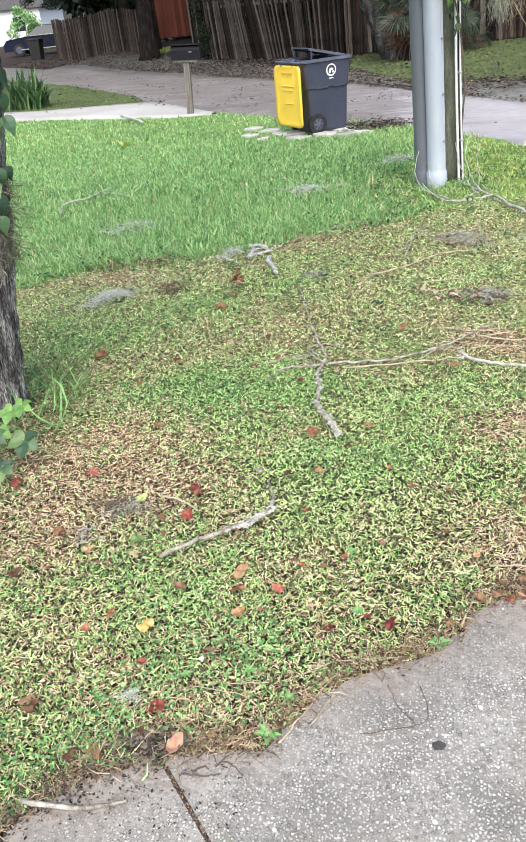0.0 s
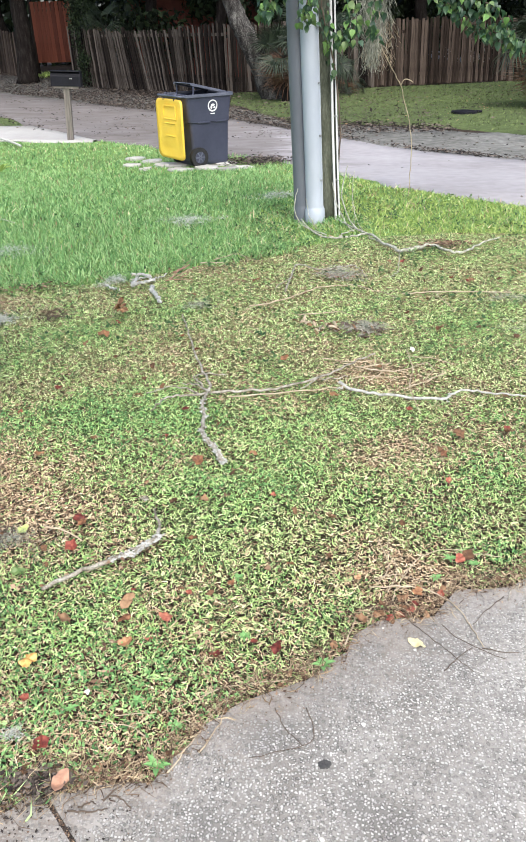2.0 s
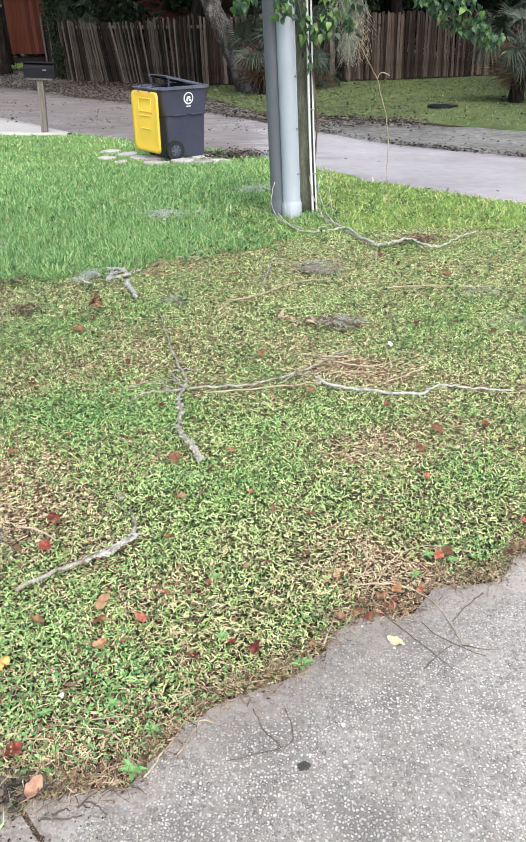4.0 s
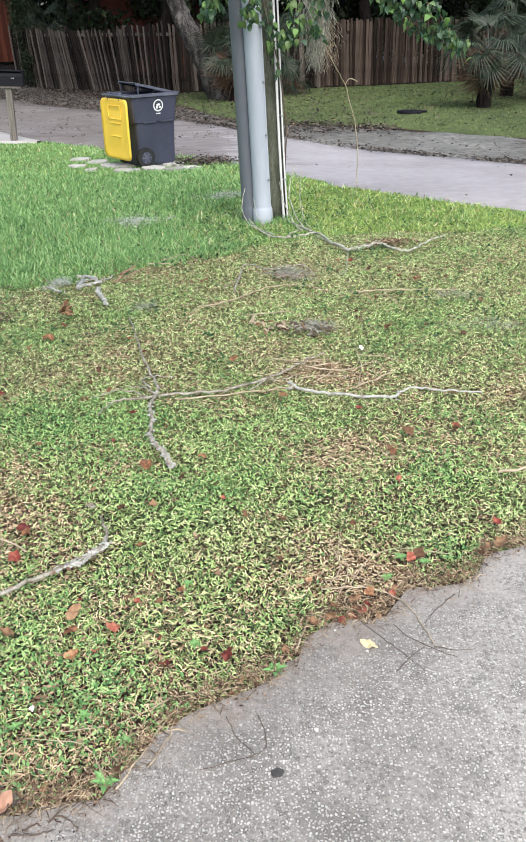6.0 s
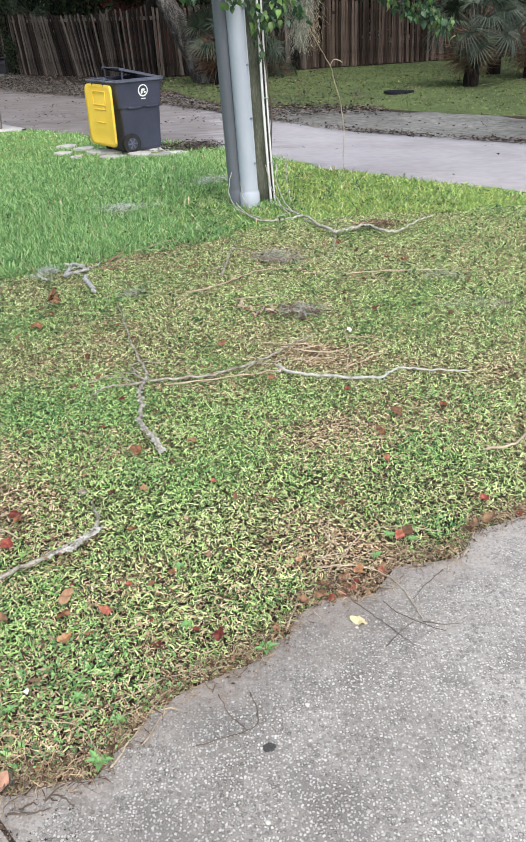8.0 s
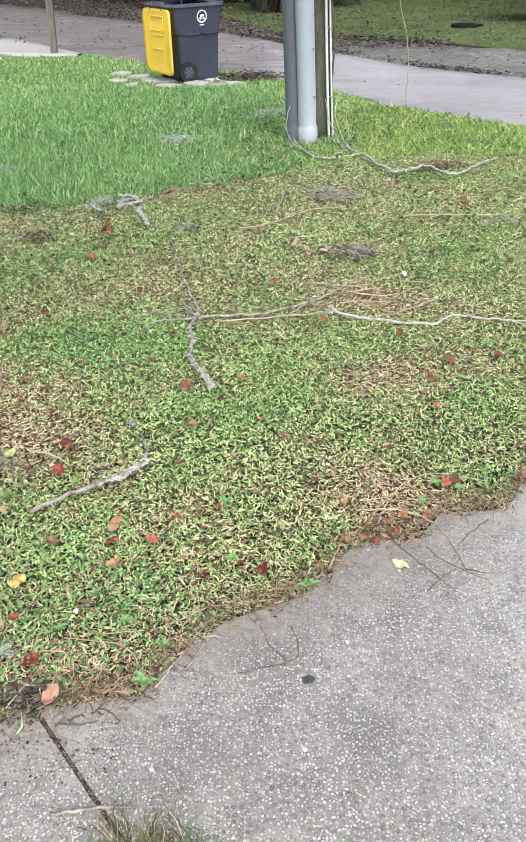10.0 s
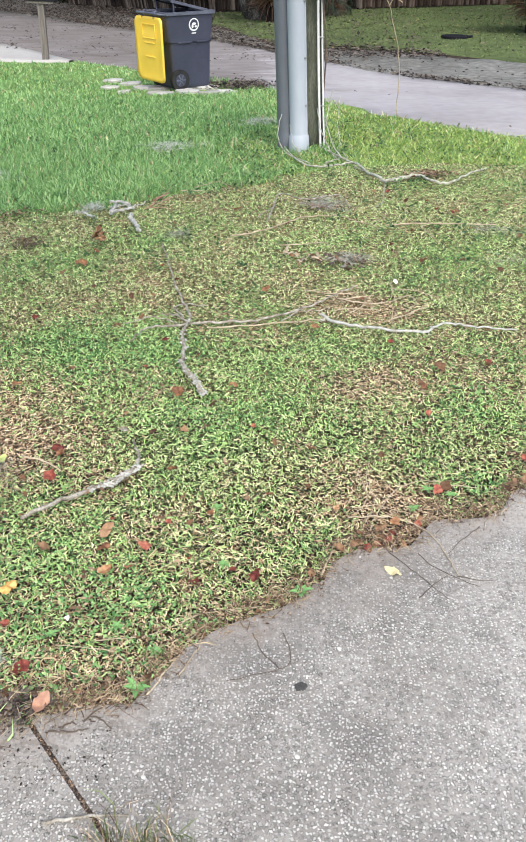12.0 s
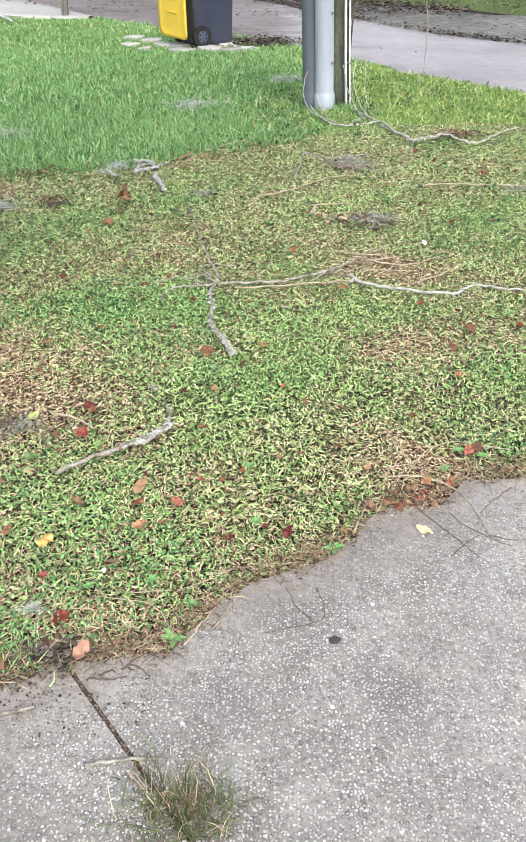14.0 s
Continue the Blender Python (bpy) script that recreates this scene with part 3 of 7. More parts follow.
ground_sheet()
edge_pts = list(zip(EDGE_X, EDGE_Y))
ragged = []
for (x0, y0), (x1, y1) in zip(edge_pts, edge_pts[1:]):
    n = max(2, int(math.hypot(x1 - x0, y1 - y0) / 0.04)) if -1.5 < x0 < 3 else 2
    for k in range(n):
        x, y = x0 + (x1 - x0) * k / n, y0 + (y1 - y0) * k / n
        ragged.append((x, y + 0.007 * float(wave(x, y, 17.0))))
ragged.append(edge_pts[-1])
right_edge = [p for p in ragged if p[0] > -0.605]
left_edge = [p for p in ragged if p[0] < -0.64]
slab("driveway", [(-0.612, 1.165)] + right_edge + [(12.1, -4.75), (11.9, -5.0), (4.75, -5.0)], AGGREGATE, "worn exposed aggregate concrete driveway slab beside the lawn")
slab("driveway", [(-6.0, -5.0), (4.735, -5.0), (-0.621, 1.158)] + [p for p in left_edge[::-1] if p[0] > -6.0], AGGREGATE, "worn aggregate concrete slab beyond a weedy joint")
strip("road", list(zip(NEAR_X, NEAR_Y)), list(zip(FAR_X, FAR_Y)), STREET, "narrow dusty concrete street with scattered leaves", 0.0, "road", 0.12)
strip("pavement", [(-30, 21.0), (-16, 18.2), (-7.84, 16.5), (-4.9, 15.5), (-4.05, 15.5)], [(-30, 22.5), (-16, 19.6), (-8.6, 18.06), (-7.4, 18.26), (-6.16, 18.25), (-5.1, 17.02), (-3.98, 15.66)], PALE, "pale concrete apron running to the street", 0.012, "pavement", 0.03)
strip("verge", [(-14.4, 31.0), (-8.5, 25.5), (-5.2, 21.9), (-1.75, 18.2), (1.2, 13.9), (3.2, 11.5), (6.7, 7.2), (11.7, 1.2)],
      [(-17, 38), (-10.5, 34), (-6.0, 27.3), (-1.7, 21.9), (-0.4, 18.3), (2.8, 16.8), (4.6, 15.2), (9, 10.5), (14.5, 4)][0:9], DIRT, "bare grey dirt verge along the street", -0.012, "verge", 0.3)
strip("lawn_sod", [(-26, 4), (-6, 3.7), (-3.03, 5.0), (-1.26, 5.8), (-0.1, 6.7), (0.6, 7.0), (2.0, 7.0), (4.5, 4.0)], [(-26, 39.2), (-12.1, 26.1), (-8.9, 22.8), (-7.2, 20.9), (-4.2, 17.5), (-0.3, 13.3), (0.95, 10.9), (1.28, 10.0), (2.6, 8.25), (5.3, 4.9)], SOD, "green sod under the taller lawn", -0.022, "lawn", 0.08, cross=40)
strip("verge_sod", [(-16, 19.5), (-10, 18.2), (-7.4, 18.1), (-6.1, 18.05)], [(-15.3, 29.3), (-12.0, 26.1), (-8.65, 22.3), (-6.0, 18.3)], OLIVE, "shade-toned olive turf between walk and street", -0.012, "lawn", 0.12, cross=12)
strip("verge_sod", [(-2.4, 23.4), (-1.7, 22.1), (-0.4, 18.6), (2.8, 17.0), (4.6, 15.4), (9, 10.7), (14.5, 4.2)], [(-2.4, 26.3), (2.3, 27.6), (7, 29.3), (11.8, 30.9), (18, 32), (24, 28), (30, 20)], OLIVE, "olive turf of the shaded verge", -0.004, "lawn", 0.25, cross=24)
strip("thatch", [(-26, -12.7), (-9, -3.38), (-2, 0.30), (-1.25, 0.76)], [(-26, 4.4), (-6, 3.9), (-2.9, 4.05), (-2.15, 2.5)], THATCH, "yellowed thatch of the lawn beside the driveway", -0.024, "lawn", 0.05, cross=24)
strip("thatch", [(1.35, 2.38), (2.2, 2.86), (4.0, 3.46), (5.3, 3.78)], [(2.7, 4.9), (3.2, 5.0), (4.3, 4.9), (5.25, 4.0)], THATCH, "yellowed thatch of the lawn beside the street", -0.024, "lawn", 0.05, cross=16)


# ---- fences ----
def picket_mesh(w, h, t, mat, name):
    bm = bmesh.new()
    n = 5
    rows = []
    for i in range(n + 1):
        z = h * i / n
        ww = w * (1 - (0.10 if i == n else 0)) * (1 + random.uniform(-0.05, 0.05))
        dx, dy = random.uniform(-0.006, 0.006), random.uniform(-0.006, 0.006)
        rows.append([bm.verts.new((dx + sx * ww / 2, dy + sy * t / 2, z + (random.uniform(-0.03, 0.02) if i == n else 0))) for sx, sy in ((-1, -1), (1, -1), (1, 1), (-1, 1))])
    for a, b in zip(rows, rows[1:]):
        for k in range(4):
            bm.faces.new((a[k], a[(k + 1) % 4], b[(k + 1) % 4], b[k]))
    bm.faces.new(rows[-1])
    bm.faces.new(rows[0][::-1])
    me = bpy.data.meshes.new(name)
    bm.to_mesh(me)
    bm.free()
    me.materials.append(mat)
    return me


def fence(label, a, b, mat, height, pitch, lean, gap=0.012, post_every=2.4, dip=None, group=""):
    """A board fence from a to b, with each picket leaning by lean(u) degrees along the fence."""
    a, b = Vector((*a, 0)), Vector((*b, 0))
    length = (b - a).length
    turn = math.degrees(math.atan2(b.y - a.y, b.x - a.x))
    ob = thing("fence", label, "fence", pose(a.x, a.y, gz(a.x, a.y), 0, 0, turn))
    meshes = [picket_mesh(pitch - gap * random.uniform(0.4, 1.8), height, 0.02, mat, "picket") for _ in range(6)]
    n = int(length / pitch)
    base = gz(a.x, a.y)
    for i in range(n):
        u = (i + 0.5) / n
        p = a.lerp(b, u)
        z = gz(p.x, p.y) - base + random.uniform(0.0, 0.05)
        k = (dip(u) if dip else 1.0) * random.uniform(0.975, 1.015)
        m = pose(u * length, random.uniform(-0.006, 0.006), z, random.uniform(-1, 1), lean(u) + random.uniform(-1.2, 1.2), random.uniform(-3, 3))
        share("picket", meshes[i % 6], ob, m @ Matrix.Diagonal((1, 1, k, 1)))
    for zr in (0.35, height - 0.35):
        bm = bmesh.new()
        box(bm, (length, 0.04, 0.09), (length / 2, 0.04, zr), 0.004)
        part("rail", bm, mat, ob)
    for i in range(int(length / post_every) + 1):
        bm = bmesh.new()
        x = min(i * post_every, length - 0.05)
        p = a.lerp(b, x / length)
        box(bm, (0.09, 0.09, height + 0.10), (x, 0.11, gz(p.x, p.y) - base + height / 2 - 0.02), 0.006)
        part("post", bm, mat, ob)
    return ob


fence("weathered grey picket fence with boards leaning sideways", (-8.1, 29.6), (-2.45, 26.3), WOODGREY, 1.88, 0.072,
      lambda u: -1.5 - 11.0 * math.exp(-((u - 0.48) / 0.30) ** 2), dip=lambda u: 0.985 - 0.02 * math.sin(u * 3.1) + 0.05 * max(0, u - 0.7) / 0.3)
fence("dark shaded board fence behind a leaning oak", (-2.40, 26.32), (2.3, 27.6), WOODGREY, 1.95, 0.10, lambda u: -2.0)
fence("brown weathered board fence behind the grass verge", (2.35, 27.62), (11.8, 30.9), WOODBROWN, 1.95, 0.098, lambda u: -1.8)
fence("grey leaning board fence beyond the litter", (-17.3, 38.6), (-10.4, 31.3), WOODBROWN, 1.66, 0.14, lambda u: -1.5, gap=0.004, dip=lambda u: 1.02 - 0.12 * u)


def gate():
    x0, x1, y, z0 = -10.35, -8.8, 33.0, 0.30
    ob = thing("wooden_gate", "red stained wooden gate above a patch of grass", "gate", pose(x0, y, z0))
    me = picket_mesh(0.15, 2.1, 0.022, WOODRED, "board")
    for i in range(10):
        share("board", me, ob, pose(0.08 + i * 0.155, 0, 0, 0, -1.5))
    for z in (0.05, 1.7):
        bm = bmesh.new()
        box(bm, (x1 - x0 + 0.1, 0.04, 0.10), (0.78, 0.035, z), 0.004)
        part("rail", bm, WOODRED, ob)
    for x in (-0.06, 1.62):
        bm = bmesh.new()
        box(bm, (0.12, 0.12, 2.7), (x, 0.05, 0.92), 0.006)
        part("post", bm, WOODGREY, ob)


gate()


# ---- utility pole ----
def utility_pole():
    lean = Matrix.Rotation(radians(-2.4), 4, "Y")
    base = Vector((0.21, 7.90, gz(0.23, 7.9) - 0.05))
    ob = thing("utility_pole", "weathered wooden utility pole with grey conduits and cables", "utility pole", Matrix.Translation(base) @ lean)
    bm = bmesh.new()
    seg = 28
    tube(bm, [(0, 0, z) for z in np.linspace(0, 9.0, 46)], [0.155 - 0.005 * z for z in np.linspace(0, 9, 46)], seg, 0.02)
    part("post", bm, POLEWOOD, ob, "brown-grey weathered timber post", True)

    def riser(x, y, r, mat, label, top, flare):
        bm = bmesh.new()
        zs = [0.0, 0.06, 0.17, 0.18, 0.2] + list(np.linspace(0.5, top, 9))
        rs = [r + flare, r + flare, r + flare, r + flare * 0.4, r] + [r] * 9
        tube(bm, [(x, y, z) for z in zs], rs, 24)
        ob2 = part("conduit", bm, mat, ob, label, True)
        for z in (0.45, 0.85, 1.30, 1.75, 2.4):
            bm = bmesh.new()
            tube(bm, [(x + r * 0.80, y - r * 0.62, z), (x + r * 0.80 + 0.012, y - r * 0.62 - 0.01, z)], 0.010, 8)
            part("bolt", bm, STEEL, ob2)
        bm = bmesh.new()
        box(bm, (0.012, 0.02, top - 0.2), (x + r * 0.93, y - r * 0.30, top / 2 + 0.1))
        part("flange", bm, mat, ob2)

    riser(-0.208, -0.13, 0.088, CONDUITDARK, "dark grey weathered conduit", 6.0, 0.006)
    riser(-0.095, -0.235, 0.083, CONDUIT, "pale grey plastic conduit with a coupling", 6.5, 0.012)
    for x, y, r in ((0.10, -0.165, 0.012), (0.137, -0.15, 0.009)):
        bm = bmesh.new()
        tube(bm, smooth_path([(x + 0.01, y, 0.0), (x, y, 0.5), (x - 0.004, y + 0.005, 1.1), (x, y + 0.01, 2.0), (x, y + 0.02, 5.0)], 5), r, 8)
        part("cable", bm, CABLE, ob, "thin pale cable", True)
    for z in (0.42, 1.0, 1.6):
        bm = bmesh.new()
        box(bm, (0.06, 0.012, 0.012), (0.12, -0.16, z), 0.003)
        part("strap", bm, STEEL, ob)
    bm = bmesh.new()
    tube(bm, smooth_path([(0.14, -0.10, 0.0), (0.135, -0.1, 0.6), (0.13, -0.09, 1.2), (0.13, -0.08, 3.0)], 5, 0.004), 0.008, 6)
    part("ground_wire", bm, BLACKPAINT, ob, "dark ground wire")


utility_pole()


# ---- trash cart ----
def rounded_loop(sx, sy, r, n=5):
    pts = []
    for cx, cy, a0 in ((sx - r, sy - r, 0), (-sx + r, sy - r, 90), (-sx + r, -sy + r, 180), (sx - r, -sy + r, 270)):
        for k in range(n):
            a = radians(a0 + 90 * k / (n - 1))
            pts.append((cx + r * math.cos(a), cy + r * math.sin(a)))
    return pts


def loft(bm, loops, cap_low=True, cap_top=True):
    rings = [[bm.verts.new(p) for p in loop] for loop in loops]
    n = len(rings[0])
    for a, b in zip(rings, rings[1:]):
        for k in range(n):
            bm.faces.new((a[k], a[(k + 1) % n], b[(k + 1) % n], b[k]))
    if cap_low:
        bm.faces.new(rings[0][::-1])
    if cap_top:
        bm.faces.new(rings[-1])


def level(sx, sy, r, z, ox=0.0):
    return [(x + ox, y, z) for x, y in rounded_loop(sx, sy, r)]


def trash_cart():
    ob = thing("trash_cart", "dark grey wheeled trash cart with its yellow lid hanging open", "trash cart", pose(-1.60, 12.60, gz(-1.60, 12.60) + 0.0, 0, 0, 38))
    bm = bmesh.new()
    loft(bm, [level(0.30, 0.25, 0.05, 0.02, 0.035), level(0.315, 0.26, 0.05, 0.06, 0.035), level(0.345, 0.285, 0.05, 0.62, 0.02), level(0.362, 0.303, 0.05, 0.64, 0.01),
              level(0.37, 0.308, 0.05, 0.72, 0.0), level(0.40, 0.33, 0.05, 0.98, 0.0), level(0.40, 0.33, 0.05, 1.005), level(0.37, 0.30, 0.05, 1.005), level(0.33, 0.27, 0.05, 0.70), level(0.25, 0.22, 0.05, 0.10)], True, True)
    body = part("body", bm, CARTGREY, ob, "dark grey ribbed plastic body", False)
    bm = bmesh.new()
    loft(bm, [level(0.405, 0.335, 0.05, 0.985), level(0.43, 0.355, 0.06, 0.99), level(0.43, 0.355, 0.06, 1.03), level(0.385, 0.315, 0.05, 1.03), level(0.385, 0.315, 0.05, 0.985)], False, False)
    part("rim", bm, RIMGREY, body, "rolled rim with a pale worn edge")
    bm = bmesh.new()
    tube(bm, smooth_path([(-0.40, -0.32, 1.0), (-0.50, -0.32, 1.01), (-0.52, -0.2, 1.015), (-0.52, 0.2, 1.015), (-0.50, 0.32, 1.01), (-0.40, 0.32, 1.0)], 4), 0.017, 8)
    part("handle", bm, RIMGREY, ob, "pale grey grab bar", True)
    # lid, hanging down behind the handle
    bm = bmesh.new()
    outline = [(y, z) for z, y in rounded_loop(0.422, 0.375, 0.09, 6)]
    for layer in range(1):
        front, back = [], []
        for y, z in outline:
            bow = 0.03 * (1 - (z / 0.44) ** 2)
            front.append(bm.verts.new((-0.515 - bow, y, 0.548 + z)))
            back.append(bm.verts.new((-0.48 - bow, y, 0.548 + z)))
        inner = [bm.verts.new((-0.50 - 0.03 * (1 - (z / 0.44) ** 2), y * 0.89, 0.548 + z * 0.91)) for y, z in outline]
        core = [bm.verts.new((-0.505 - 0.03, y * 0.5, 0.548 + z * 0.5)) for y, z in outline]
        n = len(outline)
        for k in range(n):
            j = (k + 1) % n
            bm.faces.new((front[k], back[k], back[j], front[j]))
            bm.faces.new((front[k], front[j], inner[j], inner[k]))
            bm.faces.new((inner[k], inner[j], core[j], core[k]))
        bm.faces.new(core)
        bm.faces.new(back[::-1])
    bmesh.ops.recalc_face_normals(bm, faces=bm.faces)
    lid = part("lid", bm, CARTYELLOW, ob, "bright yellow moulded plastic lid", True)
    for zc, h, w in ((0.80, 0.16, 0.36), (0.64, 0.012, 0.30), (0.46, 0.012, 0.26), (0.70, 0.012, 0.36)):
        bm = bmesh.new()
        if h > 0.1:
            for dy in (-w / 2, w / 2):
                box(bm, (0.014, 0.014, h), (-0.537, dy - 0.05, zc), 0.004)
            box(bm, (0.014, w, 0.014), (-0.535, -0.05, zc + h / 2), 0.004)
        else:
            box(bm, (0.014, w, h), (-0.543, -0.06, zc), 0.004)
        part("moulded_rib", bm, CARTYELLOW, lid)
    for y in (-0.16, 0.16):
        bm = bmesh.new()
        tube(bm, smooth_path([(-0.45, y, 1.04), (-0.49, y, 1.02), (-0.50, y, 0.95)], 4), 0.02, 8)
        part("hinge", bm, CARTGREY, ob, "", True)
    # second flap propped over the opening
    bm = bmesh.new()
    fl = pose(-0.22, 0.05, 1.17, 0, 13, 0)
    box(bm, (0.62, 0.52, 0.014), (0.30, 0, 0), 0.005, fl)
    for y in (-0.25, 0.25):
        box(bm, (0.62, 0.02, 0.035), (0.30, y, -0.012), 0.004, fl)
    part("inner_flap", bm, RIMGREY, ob, "dark blue-grey flap propped over the opening")
    for y in (-0.19, 0.29):
        bm = bmesh.new()
        box(bm, (0.022, 0.022, 0.15), (-0.19, y, 1.095), 0.004)
        part("flap_support", bm, CARTGREY, ob)
    for y in (-0.275, 0.275):
        bm = bmesh.new()
        tube(bm, [(-0.20, y - 0.035, 0.14), (-0.20, y + 0.035, 0.14)], 0.145, 28)
        bmesh.ops.bevel(bm, geom=[e for e in bm.edges if e.is_manifold and e.calc_face_angle(0) > 1], offset=0.012, segments=2, affect="EDGES")
        w = part("wheel", bm, RUBBER, ob, "black rubber-tyred wheel")
        s = -1 if y < 0 else 1
        bm = bmesh.new()
        tube(bm, [(-0.20, y + s * 0.034, 0.14), (-0.20, y + s * 0.04, 0.14)], 0.085, 24)
        hub = part("hub_disc", bm, CARTGREY, w)
        for k in range(6):
            bm = bmesh.new()
            a = k * math.pi / 3
            box(bm, (0.07, 0.012, 0.018), (0, 0, 0), 0.003, Matrix.Translation((-0.20 + 0.045 * math.cos(a), y + s * 0.044, 0.14 + 0.045 * math.sin(a))) @ Matrix.Rotation(-a, 4, "Y"))
            part("spoke", bm, RIMGREY, w)
    bm = bmesh.new()
    tube(bm, [(-0.20, -0.28, 0.125), (-0.20, 0.28, 0.125)], 0.014, 8)
    part("axle", bm, STEEL, ob)
    # round badge drawn as plain shapes
    slope = Matrix.Translation((0.055, -0.322, 0.86)) @ Matrix.Rotation(radians(95.5), 4, "X")
    bm = bmesh.new()
    bmesh.ops.create_circle(bm, cap_ends=True, radius=0.085, segments=28, matrix=slope)
    badge = part("badge", bm, WHITE, ob, "white round badge with plain shapes")
    bm = bmesh.new()
    bmesh.ops.create_circle(bm, cap_ends=True, radius=0.066, segments=24, matrix=slope @ Matrix.Translation((0, 0.004, 0.003)))
    part("badge_ring", bm, CARTGREY, badge)
    bm = bmesh.new()
    for cx, cy, sx, sy in ((0.0, 0.012, 0.07, 0.035), (-0.025, -0.02, 0.035, 0.05), (0.028, -0.024, 0.04, 0.03)):
        bmesh.ops.create_circle(bm, cap_ends=True, radius=0.5, segments=12, matrix=slope @ Matrix.Translation((cx, cy, 0.006)) @ Matrix.Diagonal((sx, sy, 1, 1)))
    part("badge_shape", bm, WHITE, badge)
    bm = bmesh.new()
    box(bm, (0.075, 0.014, 0.002), (0, -0.11, 0.002), 0, slope)
    part("badge_bar", bm, WHITE, badge)
    for x, w in ((-0.10, 0.22), (0.20, 0.20)):
        bm = bmesh.new()
        box(bm, (w, 0.012, 0.022), (x, -0.307, 0.635), 0.004)
        part("body_rib", bm, CARTGREY, body)


trash_cart()


def stone(cx, cy, sx, sy, turn, h=0.0):
    bm = bmesh.new()
    n = 11
    ring = []
    for k in range(n):
        a = 2 * math.pi * k / n
        r = 0.82 + random.uniform(-0.22, 0.18)
        ring.append((sx * r * math.cos(a), sy * r * math.sin(a)))
    loft(bm, [[(x, y, -0.07) for x, y in ring], [(x, y, h - 0.01) for x, y in ring], [(x * 0.93, y * 0.93, h + random.uniform(-0.004, 0.004)) for x, y in ring]])
    ob = part("paving_stone", bm, STONE)
    ob.matrix_world = pose(cx, cy, gz(cx, cy), 0, 0, turn)
    return tagged(ob, "flat pale paving stone set in the grass under the cart", "paving stone", "stones under the cart")


STONES = ((-2.80, 13.30, 0.22, 0.13, 10), (-2.42, 13.00, 0.22, 0.15, 30), (-2.70, 12.55, 0.18, 0.11, 0), (-2.38, 12.10, 0.14, 0.10, 60), (-2.15, 12.55, 0.24, 0.18, 20),
          (-1.85, 11.95, 0.26, 0.13, 5), (-1.45, 12.12, 0.24, 0.20, 0), (-1.15, 11.98, 0.20, 0.12, 15), (-0.92, 12.10, 0.20, 0.10, -10), (-1.55, 12.68, 0.34, 0.30, 40), (-1.20, 12.55, 0.2, 0.2, 0), (-1.95, 12.45, 0.2, 0.2, 0))
for c in STONES:
    stone(*c, h=0.015)


# ---- mailbox ----
def mailbox():
    x, y = -4.52, 15.72
    ob = thing("mailbox", "black roadside mailbox on a weathered wooden post", "mailbox", pose(x, y, gz(x, y) - 0.03, 0, 2.6, 4))
    bm = bmesh.new()
    box(bm, (0.115, 0.115, 1.02), (0, 0, 0.48), 0.006)
    part("post", bm, POSTWOOD, ob, "weathered grey timber post")
    bm = bmesh.new()
    box(bm, (0.48, 0.17, 0.04), (-0.0, 0, 0.985), 0.004)
    part("board", bm, POSTWOOD, ob)
    bm = bmesh.new()
    prof = [(-0.10, 1.005), (0.10, 1.005), (0.10, 1.17), (0.085, 1.225), (0.045, 1.255), (-0.045, 1.255), (-0.085, 1.225), (-0.10, 1.17)]
    loft(bm, [[(-0.27, py, pz) for py, pz in prof], [(0.27, py, pz) for py, pz in prof]])
    bmesh.ops.recalc_face_normals(bm, faces=bm.faces)
    bx = part("box", bm, BLACKPAINT, ob, "black painted metal box")
    bm = bmesh.new()
    prof2 = [(py * 1.06, 1.13 + (pz - 1.13) * 1.05) for py, pz in prof]
    loft(bm, [[(0.262, py, pz) for py, pz in prof2], [(0.285, py, pz) for py, pz in prof2]])
    bmesh.ops.recalc_face_normals(bm, faces=bm.faces)
    part("door", bm, BLACKPAINT, bx)
    bm = bmesh.new()
    box(bm, (0.56, 0.24, 0.018), (0, 0, 1.262), 0.006)
    part("roof", bm, BLACKPAINT, bx)
    for k in range(3):
        bm = bmesh.new()
        box(bm, (0.012, 0.003, 0.018), (0.085 + k * 0.02, -0.1015, 1.14))
        part("number_bar", bm, STONE, bx, "small pale bar")


mailbox()


# ---- trees and palms ----
def leaf_mass(name, centres, sizes, count, leaf, mat, label, category, parent=None, kind="stuff", flat=0.0):
    """Many small folded leaves in uneven clumps round the centres."""
    rng = np.random.default_rng(len(label) * 7 + count)
    centres, sizes = np.array(centres, float), np.array(sizes, float)
    pick = rng.integers(0, len(centres), count)
    d = rng.normal(size=(count, 3))
    d /= np.linalg.norm(d, axis=1)[:, None]
    rad = rng.random(count) ** 0.45
    P = centres[pick] + d * rad[:, None] * sizes[pick]
    a = rng.normal(size=(count, 3))
    a[:, 2] -= 0.4
    a /= np.linalg.norm(a, axis=1)[:, None]
    b = np.cross(a, rng.normal(size=(count, 3)))
    b /= np.linalg.norm(b, axis=1)[:, None]
    L = leaf * rng.uniform(0.6, 1.4, count)[:, None]
    V = np.stack([P - a * L * 0.5, P + b * L * 0.28, P + a * L * 0.5, P - b * L * 0.28], 1).reshape(-1, 3)
    F = np.arange(count * 4).reshape(-1, 4)
    return mass(name, V, F, mat, label, category, kind, parent)


